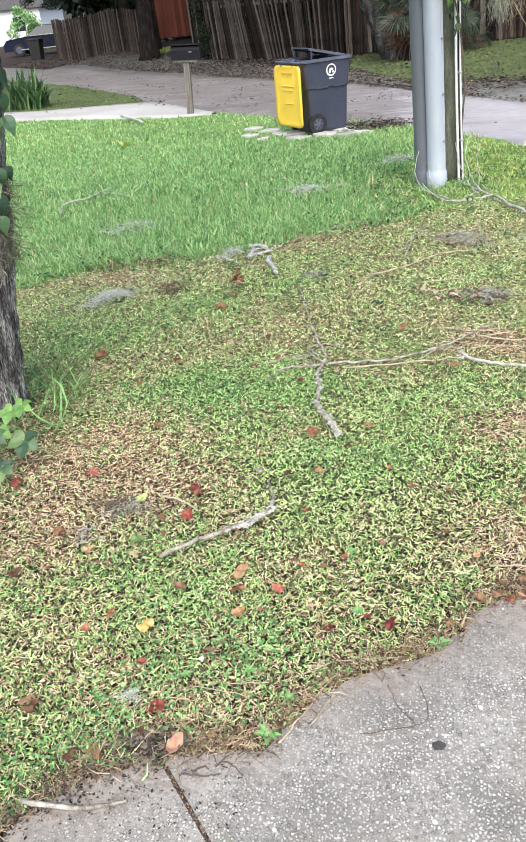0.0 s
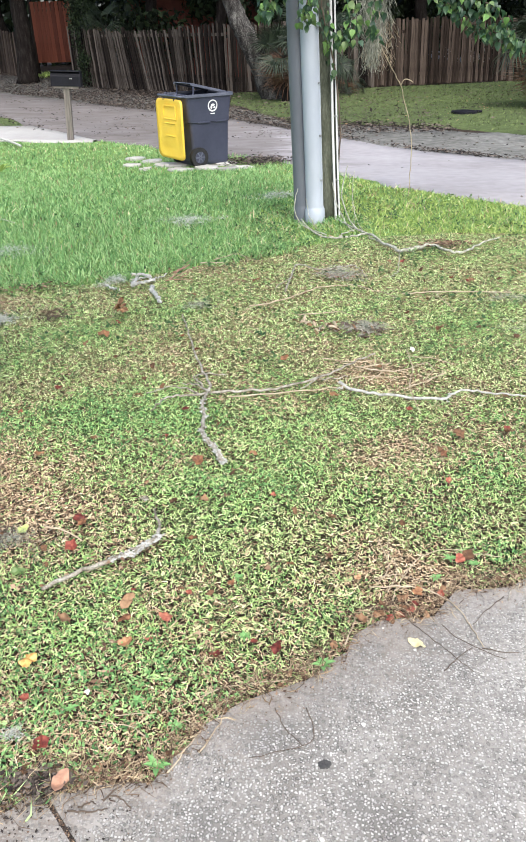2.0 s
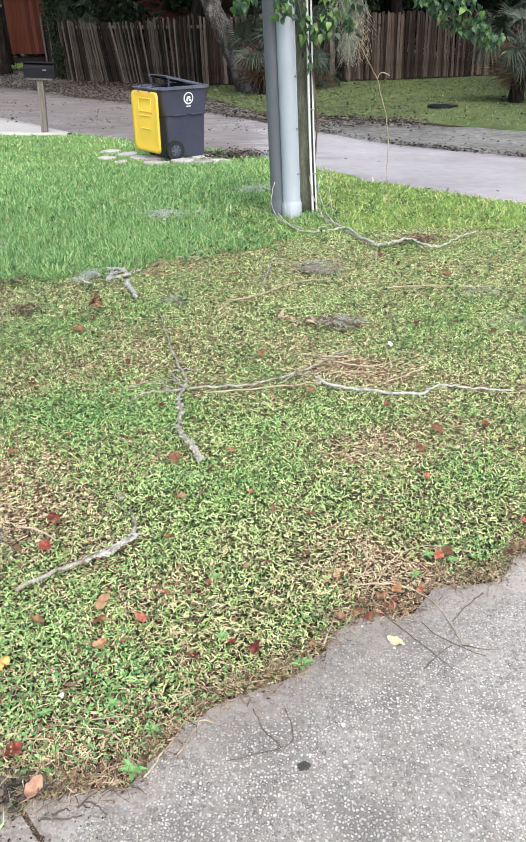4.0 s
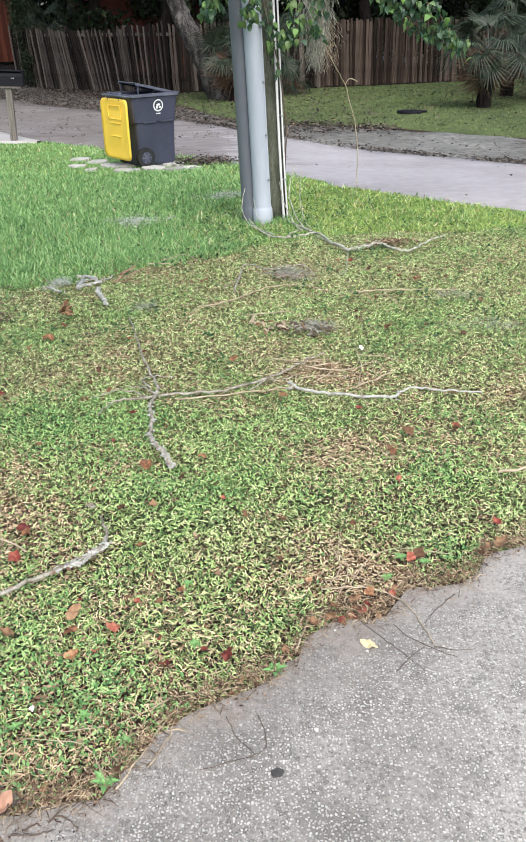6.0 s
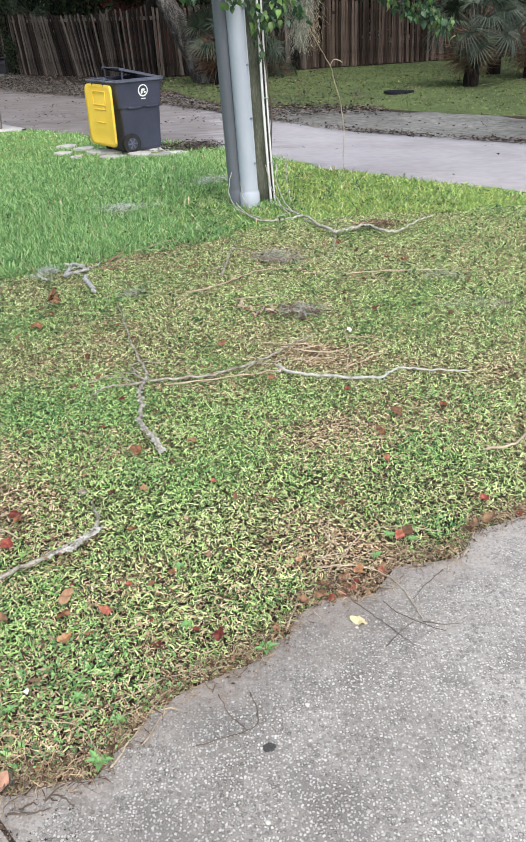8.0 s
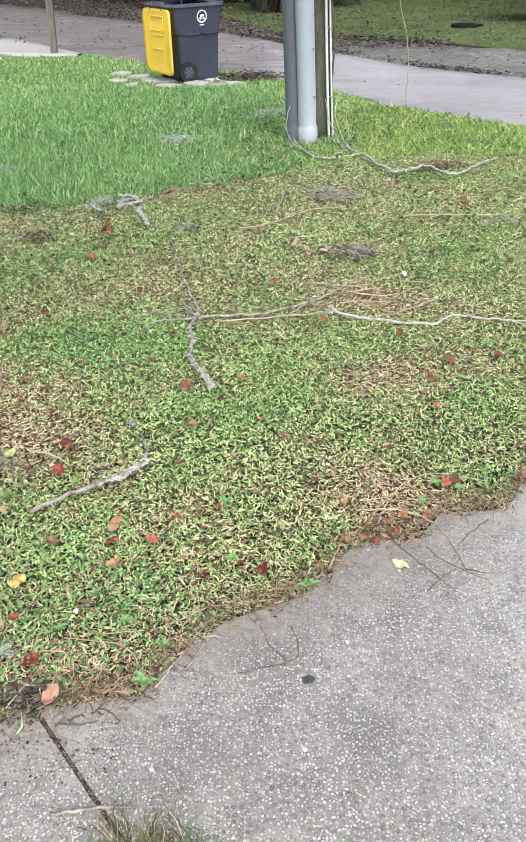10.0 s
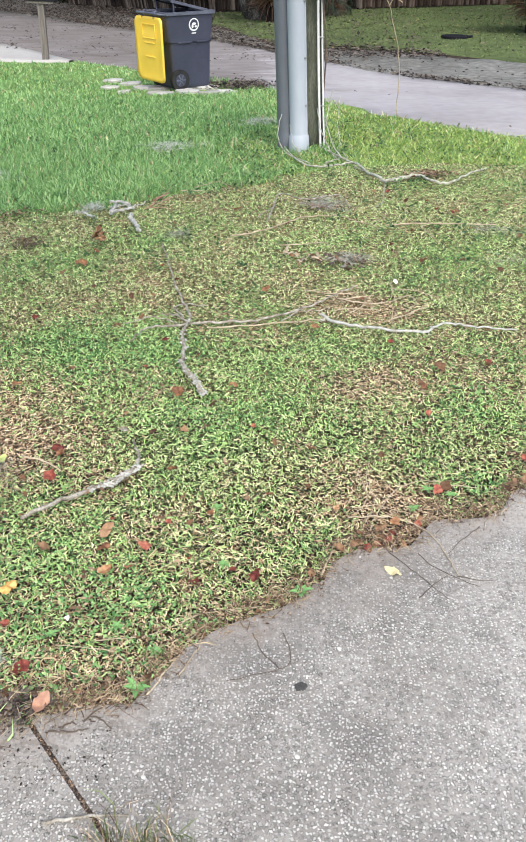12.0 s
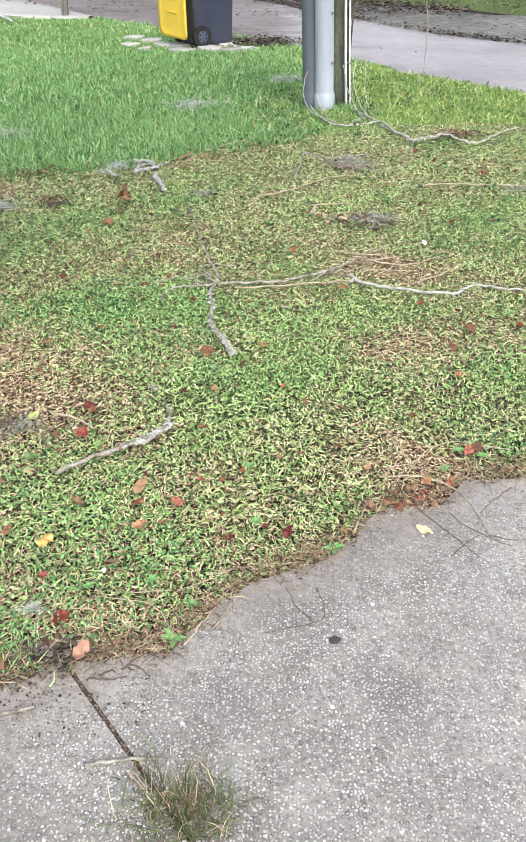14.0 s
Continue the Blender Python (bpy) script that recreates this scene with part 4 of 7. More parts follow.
def oak(x, y, r, path, label, crown, bark, count=5000, size=2.2):
    ob = thing("oak_tree", label, "tree", pose(x, y, gz(x, y) - 0.1))
    bm = bmesh.new()
    pts = smooth_path(path, 6, 0.02)
    n = len(pts)
    tube(bm, pts, [r * (1.25 if i == 0 else 1.08 if i < 3 else 1.0) * (1 - 0.5 * i / n) for i in range(n)], 18, 0.06)
    part("trunk", bm, bark, ob, "", True)
    top = Vector(path[-1])
    ends = []
    for k in range(6):
        a = k * 1.05 + random.uniform(-0.3, 0.3)
        start = pts[int(n * random.uniform(0.6, 0.95))]
        end = top + Vector((math.cos(a) * crown, math.sin(a) * crown, random.uniform(0.5, 3.0)))
        mid = (start + end) / 2 + Vector((0, 0, 0.5))
        bm = bmesh.new()
        tube(bm, smooth_path([start, mid, end], 5, 0.05), [r * 0.35 * (1 - 0.8 * i / 10) for i in range(11)], 8, 0.05)
        part("limb", bm, bark, ob, "", True)
        ends += [end, mid + Vector((random.uniform(-1, 1), random.uniform(-1, 1), 0.8))]
    # the crown is unseen, added overhead to shade the fences and verge
    for _ in range(12):
        a, rr = random.uniform(0, 6.28), crown * math.sqrt(random.random())
        ends.append(top + Vector((rr * math.cos(a), rr * math.sin(a), random.uniform(0.3, 3.5))))
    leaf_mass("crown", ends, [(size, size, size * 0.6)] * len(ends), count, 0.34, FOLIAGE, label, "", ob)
    return ob


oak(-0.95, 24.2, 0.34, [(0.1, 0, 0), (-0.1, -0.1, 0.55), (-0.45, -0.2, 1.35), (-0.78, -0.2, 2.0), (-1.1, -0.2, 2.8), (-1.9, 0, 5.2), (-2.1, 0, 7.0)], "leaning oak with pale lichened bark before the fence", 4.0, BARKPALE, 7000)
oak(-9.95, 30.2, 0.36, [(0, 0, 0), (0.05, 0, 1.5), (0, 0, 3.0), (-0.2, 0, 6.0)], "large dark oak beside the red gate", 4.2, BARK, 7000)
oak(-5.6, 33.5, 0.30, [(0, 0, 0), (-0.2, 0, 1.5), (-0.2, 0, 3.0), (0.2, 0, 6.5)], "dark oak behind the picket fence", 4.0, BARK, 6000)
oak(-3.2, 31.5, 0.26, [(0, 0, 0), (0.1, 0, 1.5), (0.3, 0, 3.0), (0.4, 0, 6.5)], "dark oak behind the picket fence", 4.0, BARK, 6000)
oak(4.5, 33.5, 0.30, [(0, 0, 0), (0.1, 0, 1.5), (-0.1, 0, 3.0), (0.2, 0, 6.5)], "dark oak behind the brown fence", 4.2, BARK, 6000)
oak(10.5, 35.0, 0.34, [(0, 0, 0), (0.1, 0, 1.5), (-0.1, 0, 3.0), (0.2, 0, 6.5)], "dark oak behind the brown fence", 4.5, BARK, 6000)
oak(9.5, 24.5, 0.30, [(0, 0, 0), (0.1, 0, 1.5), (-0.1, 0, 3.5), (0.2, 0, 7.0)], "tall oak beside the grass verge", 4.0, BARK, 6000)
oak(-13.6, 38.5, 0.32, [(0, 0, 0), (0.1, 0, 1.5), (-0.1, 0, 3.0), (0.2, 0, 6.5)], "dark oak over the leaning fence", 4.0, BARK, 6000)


def woods():
    """Dense shaded undergrowth behind the fences."""
    rng = random.Random(5)
    c, s = [], []
    for _ in range(120):
        x = rng.uniform(-7.0, 17)
        y = rng.uniform(31.5, 36) if x < 2 else rng.uniform(33.5, 39)
        c.append((x, y, rng.uniform(0.2, 5.5)))
        s.append((rng.uniform(0.6, 1.4), rng.uniform(0.5, 1.0), rng.uniform(0.5, 1.2)))
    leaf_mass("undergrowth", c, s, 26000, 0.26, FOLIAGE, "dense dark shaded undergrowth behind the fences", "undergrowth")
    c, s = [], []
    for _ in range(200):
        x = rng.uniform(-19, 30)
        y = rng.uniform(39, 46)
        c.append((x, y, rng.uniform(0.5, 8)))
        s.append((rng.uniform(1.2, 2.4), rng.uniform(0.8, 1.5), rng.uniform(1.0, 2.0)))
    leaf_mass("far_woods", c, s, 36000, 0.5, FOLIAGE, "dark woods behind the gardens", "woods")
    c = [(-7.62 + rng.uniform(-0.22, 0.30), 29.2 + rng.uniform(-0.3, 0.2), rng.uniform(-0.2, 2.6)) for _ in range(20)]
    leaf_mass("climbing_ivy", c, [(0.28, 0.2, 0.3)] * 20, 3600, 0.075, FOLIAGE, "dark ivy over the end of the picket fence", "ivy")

    c = [(-25.4 + rng.uniform(-0.9, 0.9), 53 + rng.uniform(-0.8, 0.8), rng.uniform(-0.2, 1.9)) for _ in range(14)]
    leaf_mass("shrub", c, [(0.45, 0.45, 0.4)] * 14, 2200, 0.16, LUSH, "bright green shrub before the pale house", "shrub")
    c = [(-20.5 + rng.uniform(-1.6, 1.0), 46 + rng.uniform(-0.8, 0.8), 2.1 + rng.uniform(-0.25, 0.8)) for _ in range(16)]
    leaf_mass("hanging_branch", c, [(0.4, 0.4, 0.25)] * 16, 1400, 0.14, FOLIAGE, "dark leafy branch hanging above the car", "branch")


woods()


def frond_mesh(name, mat, fold, radius=0.75, segs=30, droop=0.25):
    """A fan leaf: stiff folded blades spreading from the end of a stalk along +X."""
    bm = bmesh.new()
    for k in range(segs):
        a = radians(-125 + 250 * k / (segs - 1))
        r = radius * (1 - 0.25 * (abs(a) / 2.2) ** 2) * random.uniform(0.9, 1.05)
        d = Vector((math.cos(a), math.sin(a), 0))
        side = Vector((-d.y, d.x, 0))
        w = r * 0.025
        pts = []
        for j, u in enumerate((0.06, 0.45, 0.78, 1.0)):
            z = fold * 0.1 * math.sin(u * 3) - droop * u ** 2.2 * r * random.uniform(0.6, 1.4)
            ww = w * (0.5, 1.0, 0.6, 0.06)[j]
            c = d * (r * u) + Vector((0, 0, z))
            pts.append((bm.verts.new(c - side * ww), bm.verts.new(c + Vector((0, 0, ww * 0.5))), bm.verts.new(c + side * ww)))
        for p, q in zip(pts, pts[1:]):
            bm.faces.new((p[0], p[1], q[1], q[0]))
            bm.faces.new((p[1], p[2], q[2], q[1]))
    me = bpy.data.meshes.new(name)
    bm.to_mesh(me)
    bm.free()
    me.materials.append(mat)
    return me


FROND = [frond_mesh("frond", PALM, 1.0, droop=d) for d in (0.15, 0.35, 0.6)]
FRONDDRY = [frond_mesh("dry_frond", PALMDRY, 0.6, droop=d, segs=18) for d in (0.7, 1.1)]
STALKS = {}


def stalk_mesh(length, mat, key):
    if key not in STALKS:
        bm = bmesh.new()
        tube(bm, [(length * k / 6, 0, -0.10 * length * (k / 6) ** 2) for k in range(7)], [0.02 - 0.0015 * k for k in range(7)], 6)
        me = bpy.data.meshes.new("stalk")
        bm.to_mesh(me)
        bm.free()
        me.materials.append(mat)
        STALKS[key] = me
    return STALKS[key]


def palm(x, y, height, n, dry, label, scale=1.0, seed=1, low=-25):
    rng = random.Random(seed)
    ob = thing("fan_palm", label, "palm", pose(x, y, gz(x, y)))
    bm = bmesh.new()
    zs = np.linspace(-0.1, height, 7)
    tube(bm, [(0, 0, z) for z in zs], [0.17 * scale * (1.1 - 0.04 * i) for i in range(7)], 12, 0.12)
    part("trunk", bm, BARK, ob, "fibrous brown trunk")
    for k in range(n + dry):
        is_dry = k >= n
        yaw = rng.uniform(0, 360) if is_dry else 360 * k * 0.382
        el = rng.uniform(-88, -62) if is_dry else rng.uniform(low, 75)
        ln = (0.25 if is_dry else 0.75) * scale
        m = pose(0, 0, height * rng.uniform(0.85, 1.0), 0, 0, yaw) @ pose(0, 0, 0, 0, -el, 0)
        st = share("stalk", stalk_mesh(ln, PALMDRY if is_dry else PALM, (ln, is_dry)), ob, m)
        fm = rng.choice(FRONDDRY if is_dry else FROND)
        share("frond", fm, st, pose(ln * 0.98, 0, -0.10 * ln, rng.uniform(-40, 40), rng.uniform(10, 40), 0) @ Matrix.Scale(scale * rng.uniform(0.8, 1.1), 4))
    return ob


palm(5.75, 20.5, 1.25, 20, 26, "broad fan palm with drooping green and dry fronds", 1.0, 3, -18)
palm(7.7, 22.0, 1.1, 16, 20, "fan palm at the edge of the grass verge", 1.0, 4, -18)
palm(7.2, 23.5, 2.0, 16, 5, "taller fan palm behind the others", 1.0, 9)
palm(-0.45, 23.3, 1.15, 16, 40, "fan palm with dry skirt beside the leaning oak", 0.9, 5, 0)
palm(0.35, 24.8, 1.3, 15, 3, "shaded fan palm before the fence", 1.1, 6)
palm(1.30, 25.6, 0.35, 7, 12, "low fan palm at the foot of the fence", 0.55, 7)
palm(-7.2, 31.2, 1.9, 13, 2, "dark fan palm behind the picket fence", 0.9, 8)


def lily_clump():
    rng = random.Random(11)
    ob = thing("strap_leaf_clump", "clump of long green strap leaves beside the pale concrete", "plant", pose(-9.5, 18.95, gz(-9.5, 18.95)))
    meshes = []
    for v in range(4):
        bm = bmesh.new()
        L, bend = 0.82, (0.25, 0.6, 0.95, 1.3)[v]
        prev = None
        for k in range(7):
            u = k / 6
            c = Vector((bend * L * u ** 2 * 0.7, 0, L * (u - 0.35 * bend * u ** 2)))
            w = 0.028 * (1 - u ** 3) + 0.002
            cur = (bm.verts.new(c + Vector((0, -w, 0))), bm.verts.new(c + Vector((-0.008, 0, 0))), bm.verts.new(c + Vector((0, w, 0))))
            if prev:
                bm.faces.new((prev[0], prev[1], cur[1], cur[0]))
                bm.faces.new((prev[1], prev[2], cur[2], cur[1]))
            prev = cur
        me = bpy.data.meshes.new("strap_leaf")
        bm.to_mesh(me)
        bm.free()
        me.materials.append(STRAPGREEN)
        meshes.append(me)
    for k in range(230):
        share("strap_leaf", rng.choice(meshes), ob, pose(rng.uniform(-0.42, 0.42), rng.uniform(-0.3, 0.3), -0.02, 0, 0, rng.uniform(0, 360)) @ Matrix.Scale(rng.uniform(0.55, 1.3), 4))


lily_clump()


# ---- far end of the street ----
def parked_car():
    ob = thing("parked_car", "dark blue sedan parked beyond the fence", "car", pose(-21.3, 46.5, gz(-21.3, 46.5), 0, 0, 8))
    bm = bmesh.new()
    prof = [(-2.3, 0.28), (-2.32, 0.62), (-2.1, 0.85), (-1.2, 0.95), (-0.85, 0.98), (1.5, 1.0), (2.2, 0.92), (2.35, 0.7), (2.3, 0.28)]
    loft(bm, [[(x, -0.86, z) for x, z in prof], [(x, -0.9, z * 0.98) for x, z in prof], [(x, 0.9, z * 0.98) for x, z in prof], [(x, 0.86, z) for x, z in prof]])
    bmesh.ops.recalc_face_normals(bm, faces=bm.faces)
    part("body", bm, CARBLUE, ob)
    bm = bmesh.new()
    cab = [(-0.95, 0.97, 0.86), (-0.25, 1.42, 0.66), (0.9, 1.45, 0.66), (1.75, 1.0, 0.86)]
    loft(bm, [[(x, -w, z) for x, z, w in cab], [(x, w, z) for x, z, w in cab]])
    bmesh.ops.recalc_face_normals(bm, faces=bm.faces)
    cabin = part("cabin", bm, GLASS, ob, "dark tinted glass")
    bm = bmesh.new()
    box(bm, (1.2, 1.3, 0.03), (0.33, 0, 1.455), 0.01)
    part("roof", bm, CARBLUE, ob)
    bm = bmesh.new()
    box(bm, (2.7, 0.03, 0.035), (0.3, -0.905, 0.985), 0.005)
    part("trim", bm, STEEL, ob, "bright window trim")
    bm = bmesh.new()
    box(bm, (2.6, 0.03, 0.05), (0, -0.91, 0.33), 0.005)
    part("sill", bm, STEEL, ob)
    for x in (-1.45, 1.4):
        for y in (-0.80, 0.80):
            bm = bmesh.new()
            tube(bm, [(x, y - 0.1, 0.32), (x, y + 0.1, 0.32)], 0.32, 24)
            w = part("wheel", bm, RUBBER, ob)
            bm = bmesh.new()
            s = -1 if y < 0 else 1
            tube(bm, [(x, y + s * 0.1, 0.32), (x, y + s * 0.115, 0.32)], 0.19, 16)
            part("rim", bm, RIMGREY, w)


parked_car()


def far_bin():
    ob = thing("dark_bin", "dark wheeled bin standing by the parked car", "trash bin", pose(-19.1, 40.2, gz(-19.1, 40.2)))
    bm = bmesh.new()
    loft(bm, [level(0.25, 0.22, 0.04, 0.02), level(0.33, 0.29, 0.04, 0.9)])
    part("body", bm, RUBBER, ob)
    bm = bmesh.new()
    loft(bm, [level(0.36, 0.32, 0.05, 0.905), level(0.36, 0.32, 0.05, 0.94), level(0.25, 0.2, 0.05, 0.98)])
    part("lid", bm, RUBBER, ob)


far_bin()


def house(name, label, x, y, turn, w, d, h, wall, eave=0.4, pitch=0.35, windows=True):
    ob = thing(name, label, "house", pose(x, y, gz(x, y) - 0.05, 0, 0, turn))
    bm = bmesh.new()
    box(bm, (w, d, h), (0, 0, h / 2))
    part("wall", bm, wall, ob)
    bm = bmesh.new()
    ww, dd = w / 2 + eave, d / 2 + eave
    a = [bm.verts.new(p) for p in ((-ww, -dd, h), (ww, -dd, h), (ww, dd, h), (-ww, dd, h), (-ww, 0, h + dd * pitch), (ww, 0, h + dd * pitch))]
    for f in ((0, 1, 5, 4), (2, 3, 4, 5), (0, 4, 3), (1, 2, 5), (0, 3, 2, 1)):
        bm.faces.new([a[i] for i in f])
    part("roof", bm, SHINGLE, ob)
    for k in (-0.3, 0.05, 0.32) if windows else ():
        bm = bmesh.new()
        box(bm, (1.1, 0.08, 1.2), (k * w, -d / 2 - 0.02, 1.5), 0.01)
        win = part("window", bm, WHITE, ob)
        bm = bmesh.new()
        box(bm, (0.95, 0.02, 1.05), (k * w, -d / 2 - 0.065, 1.5))
        part("pane", bm, GLASS, win)


house("house", "pale house at the far end of the street", -36.5, 70.0, 10, 10, 8, 2.6, HOUSEWALL)
house("house", "dark red house hidden behind the fence and trees", -4.4, 37.5, -8, 5.0, 5, 3.0, HOUSERED, windows=False)
house("house", "pale house glimpsed behind the palms and fence", 12.5, 47.0, 8, 10, 7, 2.6, HOUSEWALL)


def manhole_cover():
    x, y = 3.72, 19.45
    bm = bmesh.new()
    tube(bm, [(0, 0, -0.05), (0, 0, 0.04), (0, 0, 0.052)], [0.29, 0.29, 0.27], 28)
    box(bm, (0.14, 0.10, 0.05), (0.34, 0.0, 0.03), 0.01)
    ob = part("utility_cover", bm, BLACKPAINT)
    ob.matrix_world = pose(x, y, gz(x, y))
    tagged(ob, "round dark utility cover lying in the grass", "cover")


manhole_cover()


# ---- near tree ----
def near_tree():
    x, y = -2.15, 3.02
    x -= 0.06
    ob = thing("roadside_tree", "furrowed grey tree trunk overgrown with vine and moss", "tree", pose(x, y, gz(x, y) - 0.08))
    bm = bmesh.new()
    zs = np.linspace(0, 5.0, 110)
    rings = []
    for z in zs:
        ring = []
        for k in range(110):
            a = 2 * math.pi * k / 110
            fur = 0.015 * abs(math.sin(a * 13 + 1.6 * math.sin(z * 3.1) + 0.8 * math.sin(z * 11))) + 0.009 * math.sin(a * 23 + 2 * math.sin(z * 6)) + 0.004 * math.sin(z * 31 + a * 9)
            r = 0.25 * (1 + 0.16 * math.exp(-z * 5)) + fur
            ring.append((r * math.cos(a) + 0.20 * z, r * math.sin(a), z))
        rings.append(ring)
    loft(bm, rings)
    part("trunk", bm, NEARBARK, ob, "deeply furrowed grey bark", True)
    for k in range(4):
        a = k * 1.6 + 0.4
        bm = bmesh.new()
        tube(bm, smooth_path([(0.92, 0, 4.6), (0.92 + math.cos(a), math.sin(a), 5.8), (0.92 + 2.2 * math.cos(a), 2.2 * math.sin(a), 6.6)], 5), [0.14 - 0.012 * i for i in range(11)], 8, 0.05)
        part("limb", bm, NEARBARK, ob, "", True)
    c = [(0.92 + 2.0 * math.cos(k * 0.9), 2.0 * math.sin(k * 0.9), 6.2 + 0.5 * (k % 3)) for k in range(8)]
    leaf_mass("crown", c, [(1.0, 1.0, 0.7)] * 8, 2500, 0.2, VINE, "", "", ob)


near_tree()


def leaf_shape(name, mat, outline, size, cup=0.15, fold=0.1):
    """A small leaf from a half outline (along, across), folded at the midrib."""
    bm = bmesh.new()
    mid = [bm.verts.new((x * size, 0, cup * size * (x - 0.5) ** 2 * 2)) for x, _ in outline]
    lr = []
    for s in (-1, 1):
        lr.append([bm.verts.new((x * size, s * w * size, cup * size * (x - 0.5) ** 2 * 2 + fold * w * size)) for x, w in outline])
    for s, row in zip((-1, 1), lr):
        for i in range(len(outline) - 1):
            quad = (mid[i], mid[i + 1], row[i + 1], row[i])
            bm.faces.new(quad if s < 0 else quad[::-1])
    bmesh.ops.remove_doubles(bm, verts=bm.verts, dist=1e-5)
    me = bpy.data.meshes.new(name)
    bm.to_mesh(me)
    bm.free()
    me.materials.append(mat)
    return me


HEART = ((0.0, 0.0), (-0.04, 0.18), (0.08, 0.34), (0.3, 0.38), (0.55, 0.27), (0.8, 0.11), (1.05, 0.0))
OVAL = ((0.0, 0.0), (0.15, 0.16), (0.4, 0.26), (0.65, 0.22), (0.85, 0.11), (1.0, 0.0))
VINELEAF = [leaf_shape("leaf", VINE, HEART, 1.0, c, f) for c, f in ((0.2, 0.25), (-0.2, 0.15), (0.35, -0.1))]
YOUNGLEAF = [leaf_shape("leaf", LIMELEAF, HEART, 1.0, c, f) for c, f in ((0.2, 0.25), (-0.2, 0.15))]


def climbing_vine():
    rng = random.Random(21)
    ob = thing("climbing_vine", "leafy green vine climbing the utility pole and trailing aside", "vine", pose(0.2, 7.75, 0))
    stems = [[(0.10, 0.03, gz(0.3, 7.78) - 0.0), (0.14, 0.02, 0.6), (0.05, -0.05, 1.3), (-0.05, -0.12, 1.75), (0.1, -0.1, 2.4), (0.2, 0.0, 3.2)],
             [(0.05, -0.1, 2.3), (-0.25, -0.22, 1.95), (-0.48, -0.25, 1.74), (-0.55, -0.25, 1.62)],
             [(0.2, 0.0, 3.0), (0.5, 0.15, 2.5), (0.8, 0.25, 2.05), (1.05, 0.25, 1.72), (1.32, 0.25, 1.52), (1.58, 0.25, 1.42), (1.86, 0.25, 1.28)],
             [(0.8, 0.25, 2.05), (1.2, 0.2, 1.80), (1.5, 0.2, 1.62), (1.7, 0.2, 1.36)],
             [(0.12, -0.15, 2.2), (0.2, -0.25, 1.8), (0.22, -0.28, 1.5), (0.1, -0.28, 1.42)],
             [(0.2, -0.1, 2.4), (0.36, -0.1, 1.9), (0.42, -0.1, 1.6), (0.40, -0.1, 1.42)],
             [(-0.1, -0.2, 2.2), (-0.16, -0.32, 1.8), (-0.20, -0.34, 1.55)]]
    rest, made = bmesh.new(), 0
    dens = (190, 120, 340, 190, 130, 80, 110)
    for s, n in zip(stems, dens):
        pts = smooth_path(s, 6, 0.01)
        bm = bmesh.new()
        tube(bm, pts, [0.008 - 0.004 * i / len(pts) for i in range(len(pts))], 6)
        part("stem", bm, TWIGDARK, ob)
        for k in range(n):
            u = rng.random() ** 0.7
            p = pts[int(u * (len(pts) - 1))]
            if p.z < 1.1:
                continue
            q = p + Vector((rng.uniform(-0.07, 0.07), rng.uniform(-0.12, 0.06), rng.uniform(-0.08, 0.05)))
            m = Matrix.Translation(q) @ Euler((rng.uniform(-0.9, 0.9), rng.uniform(0.6, 1.6), rng.uniform(0, 6.28))).to_matrix().to_4x4() @ Matrix.Scale(rng.uniform(0.036, 0.078), 4)
            leaf = rng.choice(VINELEAF) if made % 9 else rng.choice(YOUNGLEAF)
            if made % 3 == 0:
                share("leaf", leaf, ob, m)
            else:
                old = len(rest.verts)
                rest.from_mesh(leaf)
                rest.verts.ensure_lookup_table()
                bmesh.ops.transform(rest, matrix=m, verts=rest.verts[old:])
            made += 1
    tagged(part("foliage", rest, VINEMASS, ob, "crowded small vine leaves"), kind="stuff")


climbing_vine()


def strands(n, seed, start, drop, spread, width, curl, steps=7):
    """Arrays for curly thin ribbons that hang from random starts."""
    rng = np.random.default_rng(seed)
    P = np.array([start(rng) for _ in range(n)], float)
    V, F = [], []
    for k in range(n):
        p = P[k].copy()
        d = rng.normal(size=3) * curl
        L = drop * rng.uniform(0.3, 1.2) / steps
        rows = []
        for j in range(steps + 1):
            side = rng.normal(size=3)
            side /= np.linalg.norm(side)
            w = width * rng.uniform(0.5, 1.2)
            rows += [p - side * w, p + side * w]
            d = d * 0.6 + rng.normal(size=3) * curl
            p = p + np.array([d[0] * spread, d[1] * spread, -1.0]) * L
        b = len(V) * 0 + k * 2 * (steps + 1)
        V += rows
        F += [(b + 2 * j, b + 2 * j + 1, b + 2 * j + 3, b + 2 * j + 2) for j in range(steps)]
    return np.array(V), np.array(F)


